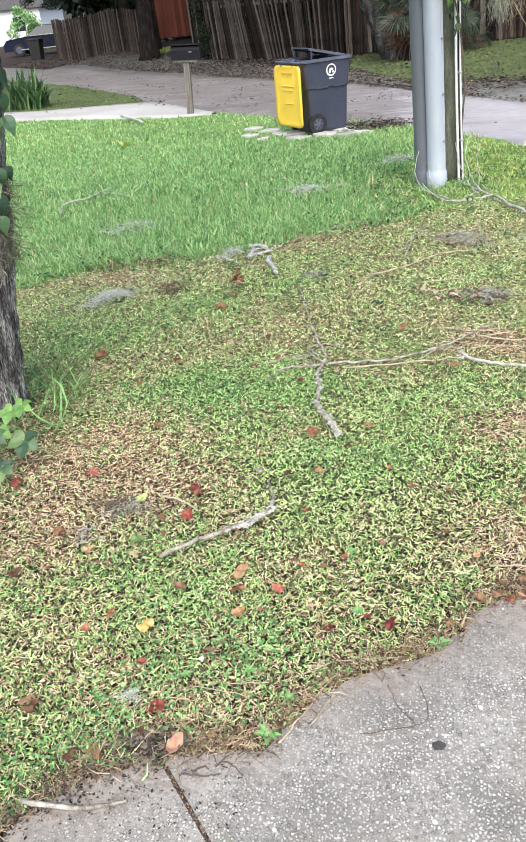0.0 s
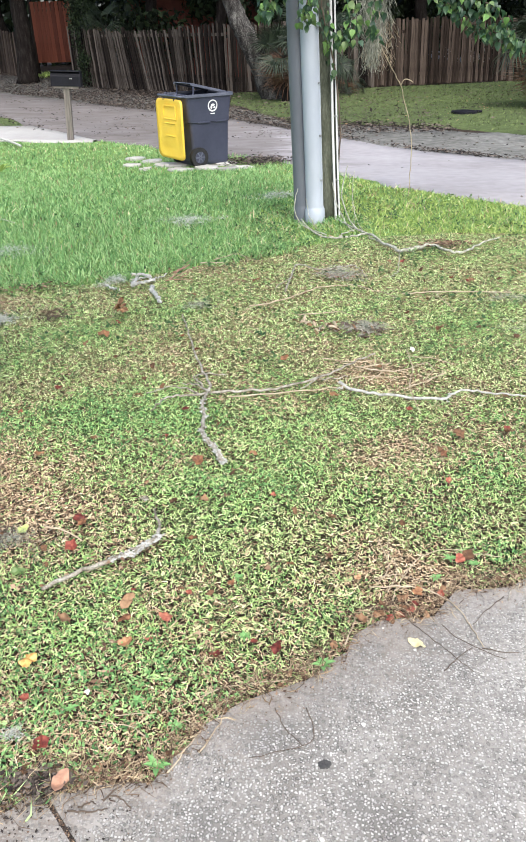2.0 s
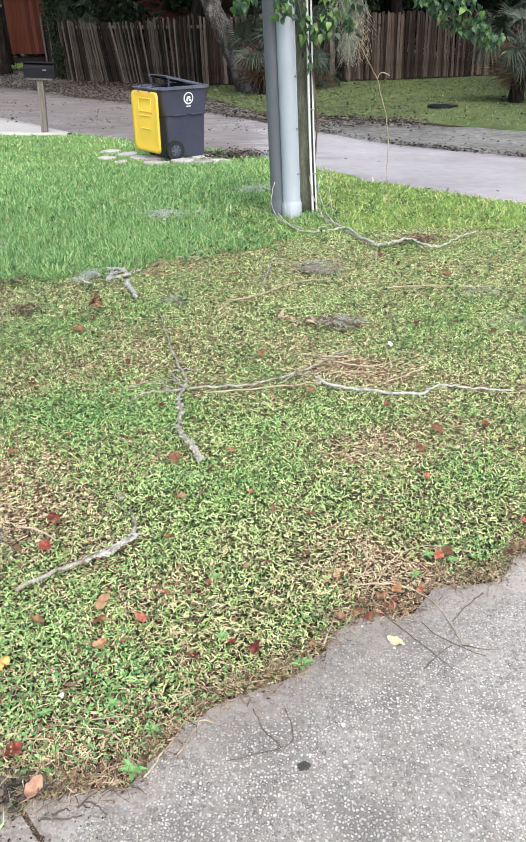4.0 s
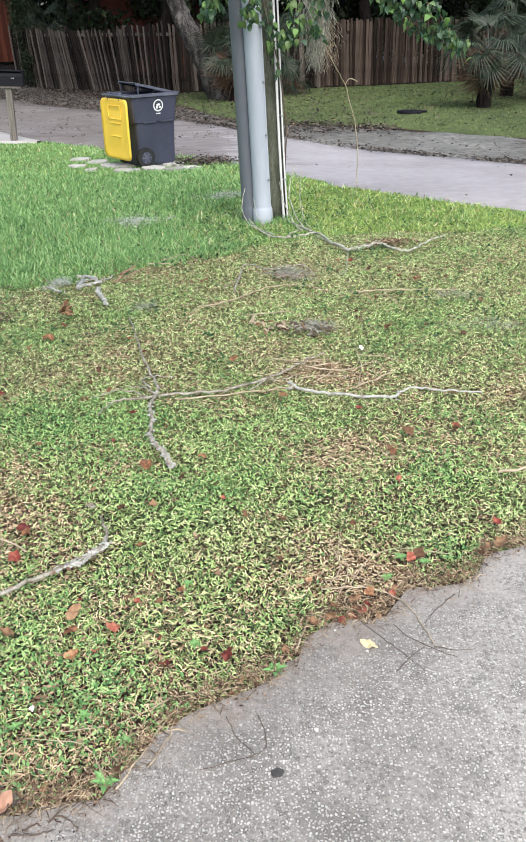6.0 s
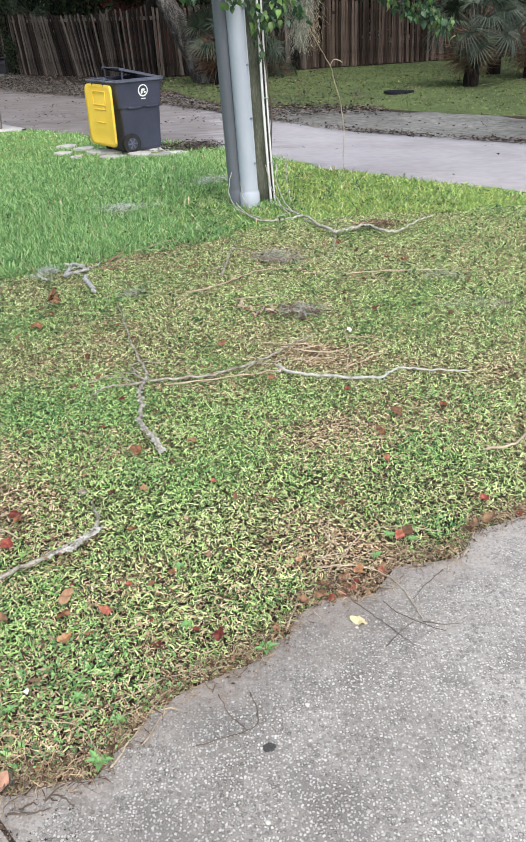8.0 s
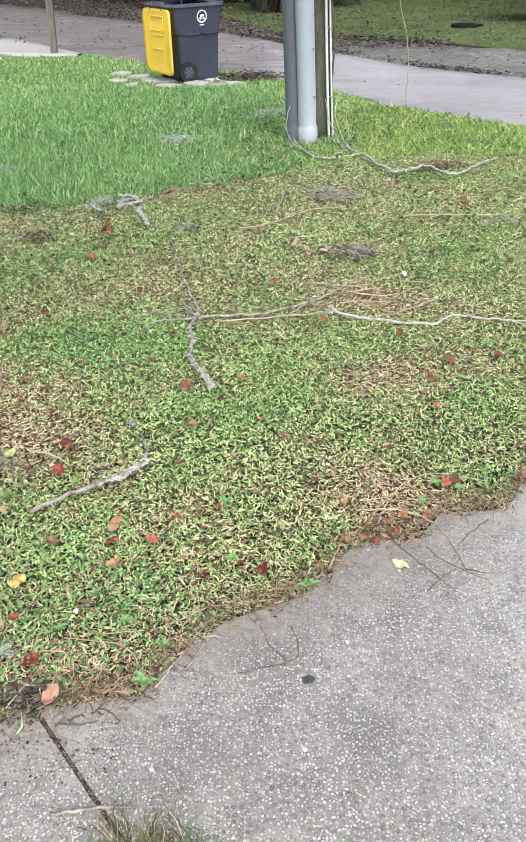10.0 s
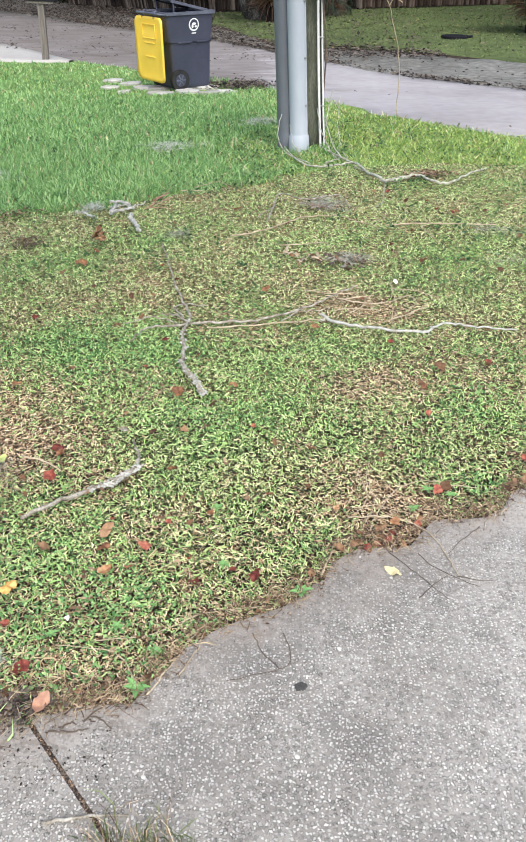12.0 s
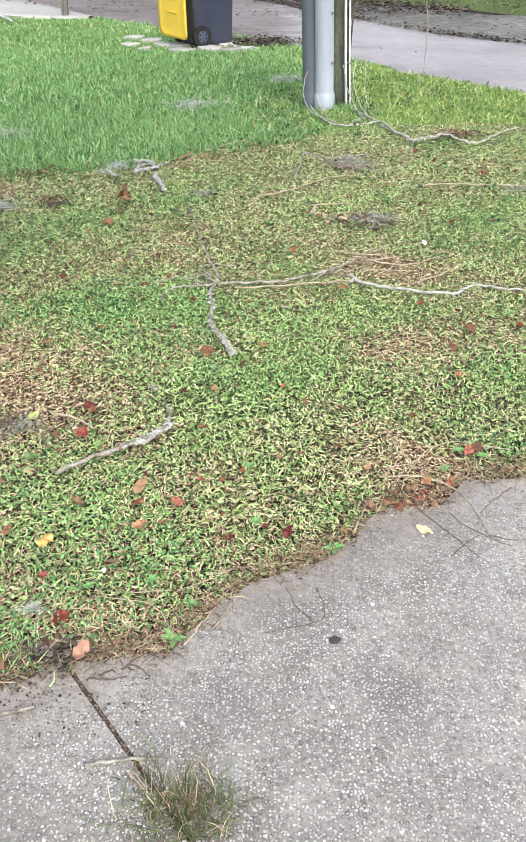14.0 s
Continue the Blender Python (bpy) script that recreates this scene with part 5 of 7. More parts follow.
def hanging_moss():
    def start(r):
        u = r.random()
        z = 1.28 + 1.0 * r.random() ** 0.9
        half = 0.03 + 0.07 * min(1.0, (z - 1.2) / 0.4)
        return (0.655 + half * r.normal() * 0.6, 8.28 + r.normal() * 0.05, z)
    V, F = strands(2600, 3, start, 0.20, 0.30, 0.0022, 1.1)
    mass("hanging_moss", V, F, MOSS, "grey-green moss curtain hanging from the vine", "moss", kind="stuff")

    def start2(r):
        return (0.56 + 0.28 * r.random(), 8.27 + r.normal() * 0.04, 1.22 + 0.36 * r.random())
    V, F = strands(150, 4, start2, 0.15, 0.5, 0.0022, 1.2)
    mass("hanging_moss", V, F, TWIGTAN, "dry tan tendrils hanging among the moss", "moss", kind="stuff")
    bm = bmesh.new()
    tube(bm, smooth_path([(1.17, 8.95, gz(1.17, 8.95) - 0.02), (1.175, 8.93, 0.26), (1.12, 8.9, 0.6), (1.0, 8.8, 0.94), (0.85, 8.5, 1.16), (0.72, 8.3, 1.42), (0.7, 8.1, 1.9)], 6, 0.006), 0.005, 6)
    tube(bm, smooth_path([(1.0, 8.8, 0.94), (1.04, 8.8, 1.0), (1.10, 8.8, 0.99), (1.13, 8.8, 0.97)], 4), 0.005, 6)
    ob = part("vine_stem", bm, TWIGTAN)
    tagged(ob, "thin bare vine stem rising from the lawn", "vine")


hanging_moss()


def pole_foot_stems():
    """Bare pale stems that rise from the lawn and lean on the pole."""
    bm = bmesh.new()
    for pts, r in ((((-0.06, 7.52, 0.34), (-0.09, 7.46, 0.16), (-0.01, 7.34, 0.03), (0.2, 6.92, 0.02)), 0.006), (((0.42, 7.76, 0.50), (0.36, 7.58, 0.26), (0.42, 7.3, 0.09), (0.5, 7.05, 0.02)), 0.007),
                   (((0.27, 7.68, 0.36), (0.31, 7.55, 0.18), (0.40, 7.28, 0.04), (0.46, 7.12, 0.0)), 0.006), (((0.50, 7.95, 0.42), (0.47, 7.7, 0.22), (0.50, 7.4, 0.05), (0.55, 7.05, 0.0)), 0.005), (((0.02, 7.50, 0.24), (0.05, 7.42, 0.10), (0.12, 7.30, 0.0)), 0.005)):
        pts = smooth_path([(x, y, gz(x, y) + z) for x, y, z in pts], 6, 0.004)
        tube(bm, pts, [r * (0.6 + 0.4 * i / len(pts)) for i in range(len(pts))], 6)
    tagged(part("vine_stem", bm, PALEBRANCH, None, "", True), "pale bare stems leaning on the foot of the pole", "vine")


pole_foot_stems()


def tree_vine():
    rng = random.Random(23)
    ob = thing("ivy_vine", "dark green vine leaves hanging on the tree trunk", "vine", pose(-1.80, 2.85, 0))
    bm = bmesh.new()
    pts = smooth_path([(-0.10, -0.05, gz(-1.9, 2.8) + 0.02), (-0.02, -0.06, 0.4), (0.06, -0.06, 0.9), (0.18, -0.02, 1.5), (0.32, 0.0, 2.2)], 5, 0.008)
    tube(bm, pts, 0.006, 6)
    part("stem", bm, TWIGDARK, ob)
    for k in range(70):
        z = rng.uniform(0.86, 1.4)
        p = Vector((rng.uniform(0.0, 0.24) + 0.15 * (z - 1.0), rng.uniform(-0.14, 0.03), z))
        m = Matrix.Translation(p) @ Euler((rng.uniform(-0.7, 0.7), rng.uniform(0.8, 1.6), rng.uniform(0, 6.28))).to_matrix().to_4x4() @ Matrix.Scale(rng.uniform(0.055, 0.085), 4)
        share("leaf", rng.choice(VINELEAF), ob, m)

    def start(r):
        z = r.uniform(0.62, 0.98)
        a = r.uniform(-1.9, 0.5)
        return (-2.21 + 0.20 * z + 0.292 * math.cos(a), 3.02 + 0.292 * math.sin(a), z)
    V, F = strands(2600, 9, start, 0.07, 0.9, 0.0018, 1.3)
    mass("trunk_moss", V, F, MOSSOLIVE, "grey-green moss on the furrowed trunk", "moss")


tree_vine()


# ---- fallen sticks ----
def stick(name, label, category, lines, mat, lift=0.03, jitter=0.006, seg=7, lichen=None, group=""):
    """A fallen branch: its first line is the stem, the rest side twigs. A line: ((x, y), ...), thick, thin, and lifts."""
    ob = thing(name, label, category, pose(*lines[0][0][0], gz(*lines[0][0][0])), group=group)
    o = Vector((*lines[0][0][0], gz(*lines[0][0][0])))
    for i, (pts, r0, r1) in enumerate(lines):
        if mat in (TWIGTAN, TWIG):
            r0, r1 = r0 * 1.15, r1 * 1.25
        p = [Vector(q) - o for q in on_ground(pts, max(lift - 0.026 + r0, 0.9 * r0 + 0.001))]
        p = smooth_path(p, 5, jitter)
        n = len(p)
        bm = bmesh.new()
        tube(bm, p, [r0 + (r1 - r0) * k / (n - 1) for k in range(n)], seg, 0.10)
        part("stem" if i == 0 else "twig", bm, mat, ob, "", True)
        if lichen and i == 0:
            bm = bmesh.new()
            rng = random.Random(len(pts) * 13)
            for k in range(lichen):
                u = rng.random() ** 1.6
                q = p[int(u * 0.55 * (n - 1))]
                r = r0 + (r1 - r0) * u * 0.55
                a = rng.uniform(0, 6.28)
                c = q + Vector((r * math.cos(a), r * math.sin(a), r * 0.7 * rng.uniform(-0.2, 1)))
                bmesh.ops.create_icosphere(bm, subdivisions=1, radius=rng.uniform(0.003, 0.007), matrix=Matrix.Translation(c) @ Matrix.Rotation(rng.uniform(0, 3), 4, "Z") @ Matrix.Diagonal((1.8, 1.0, 0.55, 1)))
            tagged(part("lichen", bm, LICHEN, ob, "pale crusty lichen"), kind="stuff")
    return ob


stick("fallen_branch", "forked grey branch with a lichened butt lying on the lawn", "branch", [
    (((-0.339, 2.75), (-0.393, 2.874), (-0.454, 3.003), (-0.469, 3.196), (-0.495, 3.348), (-0.482, 3.543), (-0.554, 3.80), (-0.635, 4.09), (-0.71, 4.419), (-0.788, 4.739)), 0.0105, 0.0025),
    (((-0.49, 3.46), (-0.617, 3.44), (-0.692, 3.406), (-0.735, 3.265)), 0.006, 0.0025),
    (((-0.48, 3.47), (-0.302, 3.488), (-0.116, 3.526), (0.033, 3.624), (0.19, 3.762), (0.313, 3.912), (0.391, 3.973)), 0.006, 0.003),
    (((-0.50, 3.52), (-0.563, 3.638), (-0.583, 3.689), (-0.518, 3.738), (-0.415, 3.703)), 0.0045, 0.002),
    (((-0.49, 3.50), (-0.56, 3.57), (-0.64, 3.60)), 0.005, 0.002),
    (((-0.53, 3.47), (-0.60, 3.54), (-0.70, 3.55), (-0.80, 3.48)), 0.004, 0.002),
    (((0.033, 3.624), (0.135, 3.647), (0.223, 3.656)), 0.0035, 0.002),
    (((0.076, 3.65), (-0.021, 3.507)), 0.004, 0.002)], TWIG, 0.03, 0.007, lichen=120)
stick("fallen_branch", "short grey branch crusted with pale lichen on the lawn", "branch", [
    (((-0.522, 2.20), (-0.583, 2.12), (-0.656, 2.075), (-0.761, 1.995), (-0.851, 1.913)), 0.0085, 0.0055),
    (((-0.527, 2.192), (-0.526, 2.265), (-0.566, 2.39)), 0.0075, 0.003),
    (((-0.56, 2.15), (-0.61, 2.13)), 0.007, 0.003),
    (((-0.53, 2.20), (-0.50, 2.23)), 0.006, 0.003)], TWIG, 0.022, 0.004, lichen=150)
stick("thin_stick", "thin pale stick lying on dry thatch", "stick", [(((-0.957, 2.282), (-0.88, 2.254), (-0.791, 2.189)), 0.003, 0.002)], TWIGTAN, 0.03, 0.003)
stick("bleached_stick", "bleached crooked stick lying across dry thatch", "stick", [
    (((0.18, 3.55), (0.26, 3.46), (0.41, 3.41), (0.64, 3.345), (0.70, 3.40), (0.76, 3.44), (0.86, 3.43), (0.97, 3.39), (1.1, 3.37)), 0.0078, 0.004),
    (((0.20, 3.53), (0.16, 3.49)), 0.005, 0.003), (((0.66, 3.37), (0.69, 3.33)), 0.004, 0.002)], LICHEN, 0.03, 0.006, lichen=40)
stick("thin_stick", "thin straight tan stick lying on the grass", "stick", [(((-0.38, 3.41), (-0.01, 3.47), (0.2, 3.52)), 0.0035, 0.0025)], TWIGTAN, 0.035, 0.003)
stick("thin_stick", "brown dry twigs strewn over dead thatch", "stick", [
    (((0.27, 3.785), (0.434, 3.723), (0.514, 3.732), (0.657, 3.833)), 0.0035, 0.002), (((0.28, 3.784), (0.38, 3.80), (0.465, 3.829)), 0.003, 0.002),
    (((0.657, 3.833), (0.671, 3.724), (0.614, 3.599)), 0.003, 0.0015), (((0.485, 3.484), (0.569, 3.552), (0.721, 3.67)), 0.003, 0.002),
    (((0.10, 3.92), (0.26, 3.86), (0.42, 3.88)), 0.0025, 0.0015), (((0.32, 3.60), (0.40, 3.70), (0.42, 3.86)), 0.0025, 0.0015), (((0.56, 3.94), (0.68, 3.90), (0.80, 3.80)), 0.0025, 0.0015), (((0.24, 3.62), (0.34, 3.66), (0.48, 3.62)), 0.0025, 0.0015)], TWIGTAN, 0.032, 0.004, 6)
stick("thin_stick", "thin pale dry stem lying across the sticks", "stick", [(((0.567, 4.01), (0.563, 3.73), (0.522, 3.482), (0.536, 3.175)), 0.0025, 0.0015)], TWIGTAN, 0.04, 0.004, 6)
stick("fallen_branch", "long forked grey branch lying from the utility pole", "branch", [
    (((0.778, 6.24), (0.689, 6.51), (0.576, 6.93), (0.455, 7.18), (0.33, 7.62)), 0.014, 0.007),
    (((0.778, 6.24), (0.959, 6.36), (1.058, 6.43), (1.176, 6.19), (1.299, 6.20), (1.475, 6.46), (1.667, 6.64)), 0.0155, 0.006),
    (((-0.02, 7.64), (0.09, 7.09), (0.243, 6.81), (0.436, 6.87), (0.56, 6.95)), 0.008, 0.009),
    (((0.455, 7.18), (0.48, 7.4), (0.50, 7.75)), 0.006, 0.003),
    (((0.30, 6.82), (0.36, 6.98), (0.46, 7.10)), 0.007, 0.005),
    (((0.66, 6.60), (0.58, 6.78), (0.60, 6.98)), 0.006, 0.004),
    (((0.80, 6.28), (0.90, 6.42), (1.02, 6.50), (1.10, 6.60)), 0.006, 0.003),
    (((0.774, 6.2), (0.70, 5.70), (0.623, 5.50)), 0.004, 0.002)], PALEBRANCH, 0.034, 0.008, lichen=60)
stick("thin_stick", "long thin tan stick on yellowed grass", "stick", [(((-0.36, 4.87), (-0.152, 4.99), (0.009, 5.175), (0.147, 5.295), (0.378, 5.33)), 0.005, 0.003), (((0.378, 5.32), (0.46, 5.2), (0.543, 5.13), (0.617, 5.0)), 0.003, 0.002)], TWIGTAN, 0.036, 0.004)
stick("thin_stick", "long thin straight stick on yellowed grass", "stick", [(((0.669, 5.08), (0.849, 5.115), (1.168, 5.10), (1.392, 5.07)), 0.0045, 0.003), (((0.90, 5.10), (0.905, 4.99), (0.951, 4.70)), 0.003, 0.0015)], TWIGTAN, 0.034, 0.003)
stick("thin_stick", "thin tan twig behind the bark chips", "stick", [(((-0.049, 4.69), (0.10, 4.71), (0.23, 4.73), (0.31, 4.65)), 0.003, 0.002)], TWIGTAN, 0.032, 0.003)
stick("thin_stick", "reddish twigs tangled in the lawn edge", "stick", [
    (((-0.994, 5.53), (-0.95, 5.82), (-0.91, 6.13)), 0.004, 0.002), (((-0.99, 5.70), (-0.95, 5.80), (-0.90, 5.93)), 0.007, 0.004), (((-0.915, 5.55), (-0.88, 5.7), (-0.856, 5.86)), 0.004, 0.002), (((-1.03, 5.50), (-0.92, 5.53), (-0.808, 5.49)), 0.003, 0.002),
    (((-0.96, 5.62), (-0.87, 5.80), (-0.80, 5.90)), 0.003, 0.002)], TWIGRED, 0.055, 0.006)
stick("thin_stick", "thin arched tan stem at the edge of tall grass", "stick", [(((-0.816, 5.95), (-0.72, 5.97), (-0.622, 5.93)), 0.004, 0.002), (((-0.721, 6.05), (-0.593, 6.21), (-0.52, 6.205), (-0.427, 6.02)), 0.003, 0.002)], TWIGTAN, 0.06, 0.004)
stick("thin_stick", "bent dry stem curving over the driveway edge", "stick", [
    (((0.203, 1.928), (0.315, 1.931), (0.396, 1.904), (0.453, 1.84), (0.485, 1.751), (0.504, 1.657)), 0.0022, 0.0012), (((0.254, 2.193), (0.274, 2.035), (0.23, 1.94)), 0.002, 0.0014), (((0.30, 1.946), (0.368, 2.07), (0.478, 2.13), (0.565, 2.106), (0.652, 2.087)), 0.0018, 0.0012),
    (((0.111, 1.655), (0.14, 1.744), (0.151, 1.791)), 0.002, 0.0014), (((0.26, 1.90), (0.30, 2.02), (0.28, 2.12), (0.30, 2.25)), 0.0015, 0.001), (((0.22, 1.98), (0.30, 1.99), (0.40, 1.95)), 0.0015, 0.001), (((0.27, 1.86), (0.29, 1.92), (0.36, 1.95)), 0.0015, 0.001)], TWIGTAN, 0.03, 0.003, 6)
for pts in (((0.264, 1.856), (0.331, 1.74), (0.396, 1.654), (0.458, 1.564)), ((0.402, 1.758), (0.435, 1.702), (0.496, 1.652), (0.556, 1.614)), ((0.50, 1.655), (0.56, 1.64), (0.60, 1.64)), ((0.613, 1.885), (0.548, 1.819), (0.494, 1.756)), ((0.38, 1.565), (0.428, 1.619), (0.474, 1.659)), ((0.0, 1.43), (0.02, 1.36), (0.0, 1.31), (-0.14, 1.27)), ((-0.08, 1.43), (-0.05, 1.36), (-0.01, 1.31)), ((0.25, 1.86), (0.17, 1.82))):
    stick("dark_twig", "thin dark twig lying on the concrete", "twig", [(pts, 0.0014, 0.0009)], TWIGDARK, 0.017, 0.002, 5, group="twigs on the driveway")
stick("thin_stick", "pale curled tendril lying on the concrete", "twig", [(((0.621, 1.865), (0.648, 1.923), (0.706, 1.946)), 0.002, 0.0012)], TWIG, 0.017, 0.002, 6)
stick("thin_stick", "pale crooked twig in the lawn near the driveway", "stick", [(((0.95, 2.60), (1.08, 2.63), (1.17, 2.72), (1.3, 2.74)), 0.005, 0.003)], TWIGTAN, 0.035, 0.004)
stick("thin_stick", "grey stick lying on the concrete slab", "stick", [(((-0.90, 1.00), (-0.75, 1.00), (-0.65, 1.03)), 0.006, 0.003)], TWIG, 0.016, 0.002)
stick("thin_stick", "thin pale stick across the slab joint", "stick", [(((-0.50, 0.89), (-0.42, 0.905), (-0.32, 0.91)), 0.004, 0.002)], TWIG, 0.016, 0.002)
stick("thin_stick", "curved dry stems trailing on the driveway edge", "stick", [
    (((-0.50, 1.40), (-0.36, 1.42), (-0.22, 1.50), (-0.05, 1.53)), 0.0014, 0.0009), (((-0.33, 1.22), (-0.28, 1.33), (-0.22, 1.45)), 0.0018, 0.0011), (((-0.26, 1.28), (-0.22, 1.38), (-0.20, 1.50)), 0.0018, 0.0011), (((-0.36, 1.26), (-0.44, 1.36), (-0.60, 1.38)), 0.0014, 0.0009)], TWIGTAN, 0.02, 0.003, 6)
for pts in (((-0.50, 1.175), (-0.44, 1.19), (-0.40, 1.24)), ((-0.47, 1.145), (-0.43, 1.19), (-0.385, 1.195)), ((-0.545, 1.115), (-0.49, 1.115), (-0.455, 1.125)), ((-0.46, 1.16), (-0.43, 1.15), (-0.40, 1.125)), ((-0.52, 1.125), (-0.50, 1.14), (-0.485, 1.135))):
    stick("dark_twig", "thin dark twig beside the slab joint", "twig", [(pts, 0.0024, 0.0014)], TWIGDARK, 0.017, 0.002, 5, group="twigs on the driveway")
stick("thin_stick", "pale crooked branch lying in the tall grass", "stick", [(((-3.50, 7.15), (-3.66, 7.55), (-3.62, 7.75), (-3.52, 7.9), (-3.46, 8.2), (-3.44, 8.45)), 0.010, 0.006), (((-3.46, 8.15), (-3.2, 8.0), (-2.9, 7.7)), 0.005, 0.003), (((-3.6, 7.75), (-3.72, 7.85)), 0.006, 0.003)], PALEBRANCH, 0.075, 0.006)
stick("white_log", "short bleached log in the lawn near the mailbox", "log", [(((-5.9, 15.6), (-5.5, 15.1), (-5.1, 14.5)), 0.028, 0.020), (((-5.85, 15.35), (-5.5, 15.3), (-5.2, 15.2)), 0.014, 0.01)], LICHEN, 0.07, 0.004)
for pts, r in ((((-1.318, 5.72), (-1.24, 5.72), (-1.159, 5.65)), 0.016), (((-1.25, 5.47), (-1.19, 5.52), (-1.108, 5.56)), 0.015), (((-1.11, 5.38), (-1.04, 5.18), (-0.975, 5.0)), 0.020), (((-1.462, 5.46), (-1.40, 5.40), (-1.33, 5.32)), 0.012), (((-1.249, 5.40), (-1.262, 5.54), (-1.268, 5.69)), 0.018), (((-1.17, 5.62), (-1.10, 5.66), (-1.06, 5.78)), 0.007), (((-1.30, 5.62), (-1.22, 5.66), (-1.12, 5.64)), 0.009)):
    stick("white_log", "broken pale lichened branch piece at the edge of tall grass", "log", [(pts, r * 0.85, r * 0.6)], LICHEN, 0.03, 0.009, group="broken branch pieces", lichen=14)


def bark_chips():
    rng = random.Random(31)
    for k in range(44):
        u = k / 43
        x, y = -0.03 + 0.50 * u + rng.uniform(-0.02, 0.02), 4.50 - 0.13 * u + rng.gauss(0, 0.065)
        bm = bmesh.new()
        L, w, curl = rng.uniform(0.010, 0.032), rng.uniform(0.005, 0.012), rng.uniform(0.3, 1.2)
        top = [[(L * (u - 0.5) * 2 + rng.uniform(-0.004, 0.004), w * v, w * curl * (1 - v * v) + 0.004 * math.sin(u * 5) + 0.004) for v in (-1, -0.4, 0.4, 1)] for u in (0, 0.35, 0.7, 1)]
        loft(bm, [r + [(x, y, z - 0.003) for x, y, z in r[::-1]] for r in top])
        ob = part("bark_chip", bm, rng.choice((TWIGTAN, BROWN, BROWN, TWIGTAN) if u < 0.5 else (TWIGDARK, TWIG, TWIGDARK, BROWN)))
        ob.matrix_world = pose(x, y, gz(x, y) + rng.uniform(0.0, 0.025), rng.uniform(-40, 40), rng.uniform(-30, 30), rng.uniform(-90, 90))
        tagged(ob, "curled brown chip of rotten bark on the grass", "bark chip", "pile of bark chips")

    for k in range(9):
        x, y, a = 0.10 + 0.045 * k, 4.47 - 0.012 * k + rng.uniform(-0.05, 0.05), rng.uniform(0, 3.1)
        d = rng.uniform(0.04, 0.09)
        stick("dark_twig", "short dark twig among bark chips", "twig", [(((x - d * math.cos(a), y - d * math.sin(a)), (x, y + 0.015), (x + d * math.cos(a), y + d * math.sin(a))), 0.004, 0.002)], TWIGDARK if k % 3 else TWIG, 0.03, 0.006, 5, group="twigs among bark chips")


bark_chips()


def fuzz(n, seed, start, step, width, steps=6):
    """Arrays for small tangled curls."""
    rng = np.random.default_rng(seed)
    P = np.array([start(rng) for _ in range(n)], float)
    d = rng.normal(size=(n, 3))
    rows = []
    for j in range(steps + 1):
        d = d * 0.7 + rng.normal(size=(n, 3)) * 0.7
        d /= np.linalg.norm(d, axis=1)[:, None]
        side = np.cross(d, rng.normal(size=(n, 3)))
        side *= width / np.maximum(np.linalg.norm(side, axis=1)[:, None], 1e-6)
        rows += [P - side, P + side]
        P = P + d * step * np.array([1, 1, 0.5])
    V = np.stack(rows, 1).reshape(-1, 3)
    b = np.arange(n)[:, None, None] * 2 * (steps + 1)
    j = np.arange(steps)
    F = (b + np.stack([2 * j, 2 * j + 1, 2 * j + 3, 2 * j + 2], -1)[None]).reshape(-1, 4)
    return V, F


def moss_pad(x, y, sx, sy, h, n, label, mat=None, seed=1, turn=0.0, curl=1.4):
    c, s = math.cos(turn), math.sin(turn)

    def start(r):
        u, v = sx * 0.55 * r.normal(), sy * 0.55 * r.normal()
        lobe = 1 + 0.45 * float(wave(u / sx, v / sy, 2.0, seed))
        u, v = u * lobe, v * lobe + 0.35 * sy * math.sin(2.5 * u / sx + seed)
        px, py = x + c * u - s * v, y + s * u + c * v
        q = min(1.0, math.hypot(u / sx, v / sy))
        return (px, py, gz(px, py) + (0.05 if y > 6 else 0.006) + h * (1 - q) * r.uniform(0.2, 1.0))
    V, F = fuzz(int(n * 2.0), seed, start, min(0.016, 0.16 * sx), 0.0004 + 0.00009 * y)
    V[:, 2] = np.maximum(V[:, 2], ground(V[:, 0], V[:, 1]) + 0.004)
    mass("moss_clump", V, F, mat or MOSSPALE, label, "moss", kind="stuff")


moss_pad(-2.04, 4.66, 0.17, 0.08, 0.05, 330, "pale grey moss clump fallen on the lawn", seed=1, turn=0.5)
moss_pad(-1.70, 4.80, 0.08, 0.07, 0.05, 90, "brown moss clump with twigs on the lawn", RUNNER, 2)
moss_pad(0.27, 5.64, 0.17, 0.16, 0.05, 190, "grey moss nest caught on a twig", MOSS, 3)
moss_pad(0.38, 4.42, 0.10, 0.06, 0.04, 150, "grey moss beside bark chips", MOSS, 4)
moss_pad(-1.10, 7.6, 0.22, 0.16, 0.05, 150, "pale moss lying in the tall grass", MOSSPALE, 5)
moss_pad(-2.55, 6.45, 0.22, 0.2, 0.05, 110, "pale moss lying in the tall grass", MOSSPALE, 6)
moss_pad(-1.42, 5.58, 0.10, 0.08, 0.06, 120, "pale moss among lichened sticks", MOSSPALE, 7)
moss_pad(-0.70, 4.93, 0.10, 0.05, 0.03, 70, "thin grey moss wisp on the grass", MOSS, 8)
moss_pad(1.35, 4.95, 0.16, 0.10, 0.02, 70, "grey moss wisps in yellowed grass", MOSS, 9)
moss_pad(1.45, 4.35, 0.22, 0.10, 0.02, 80, "dark grey moss wisps in the grass", MOSS, 10)
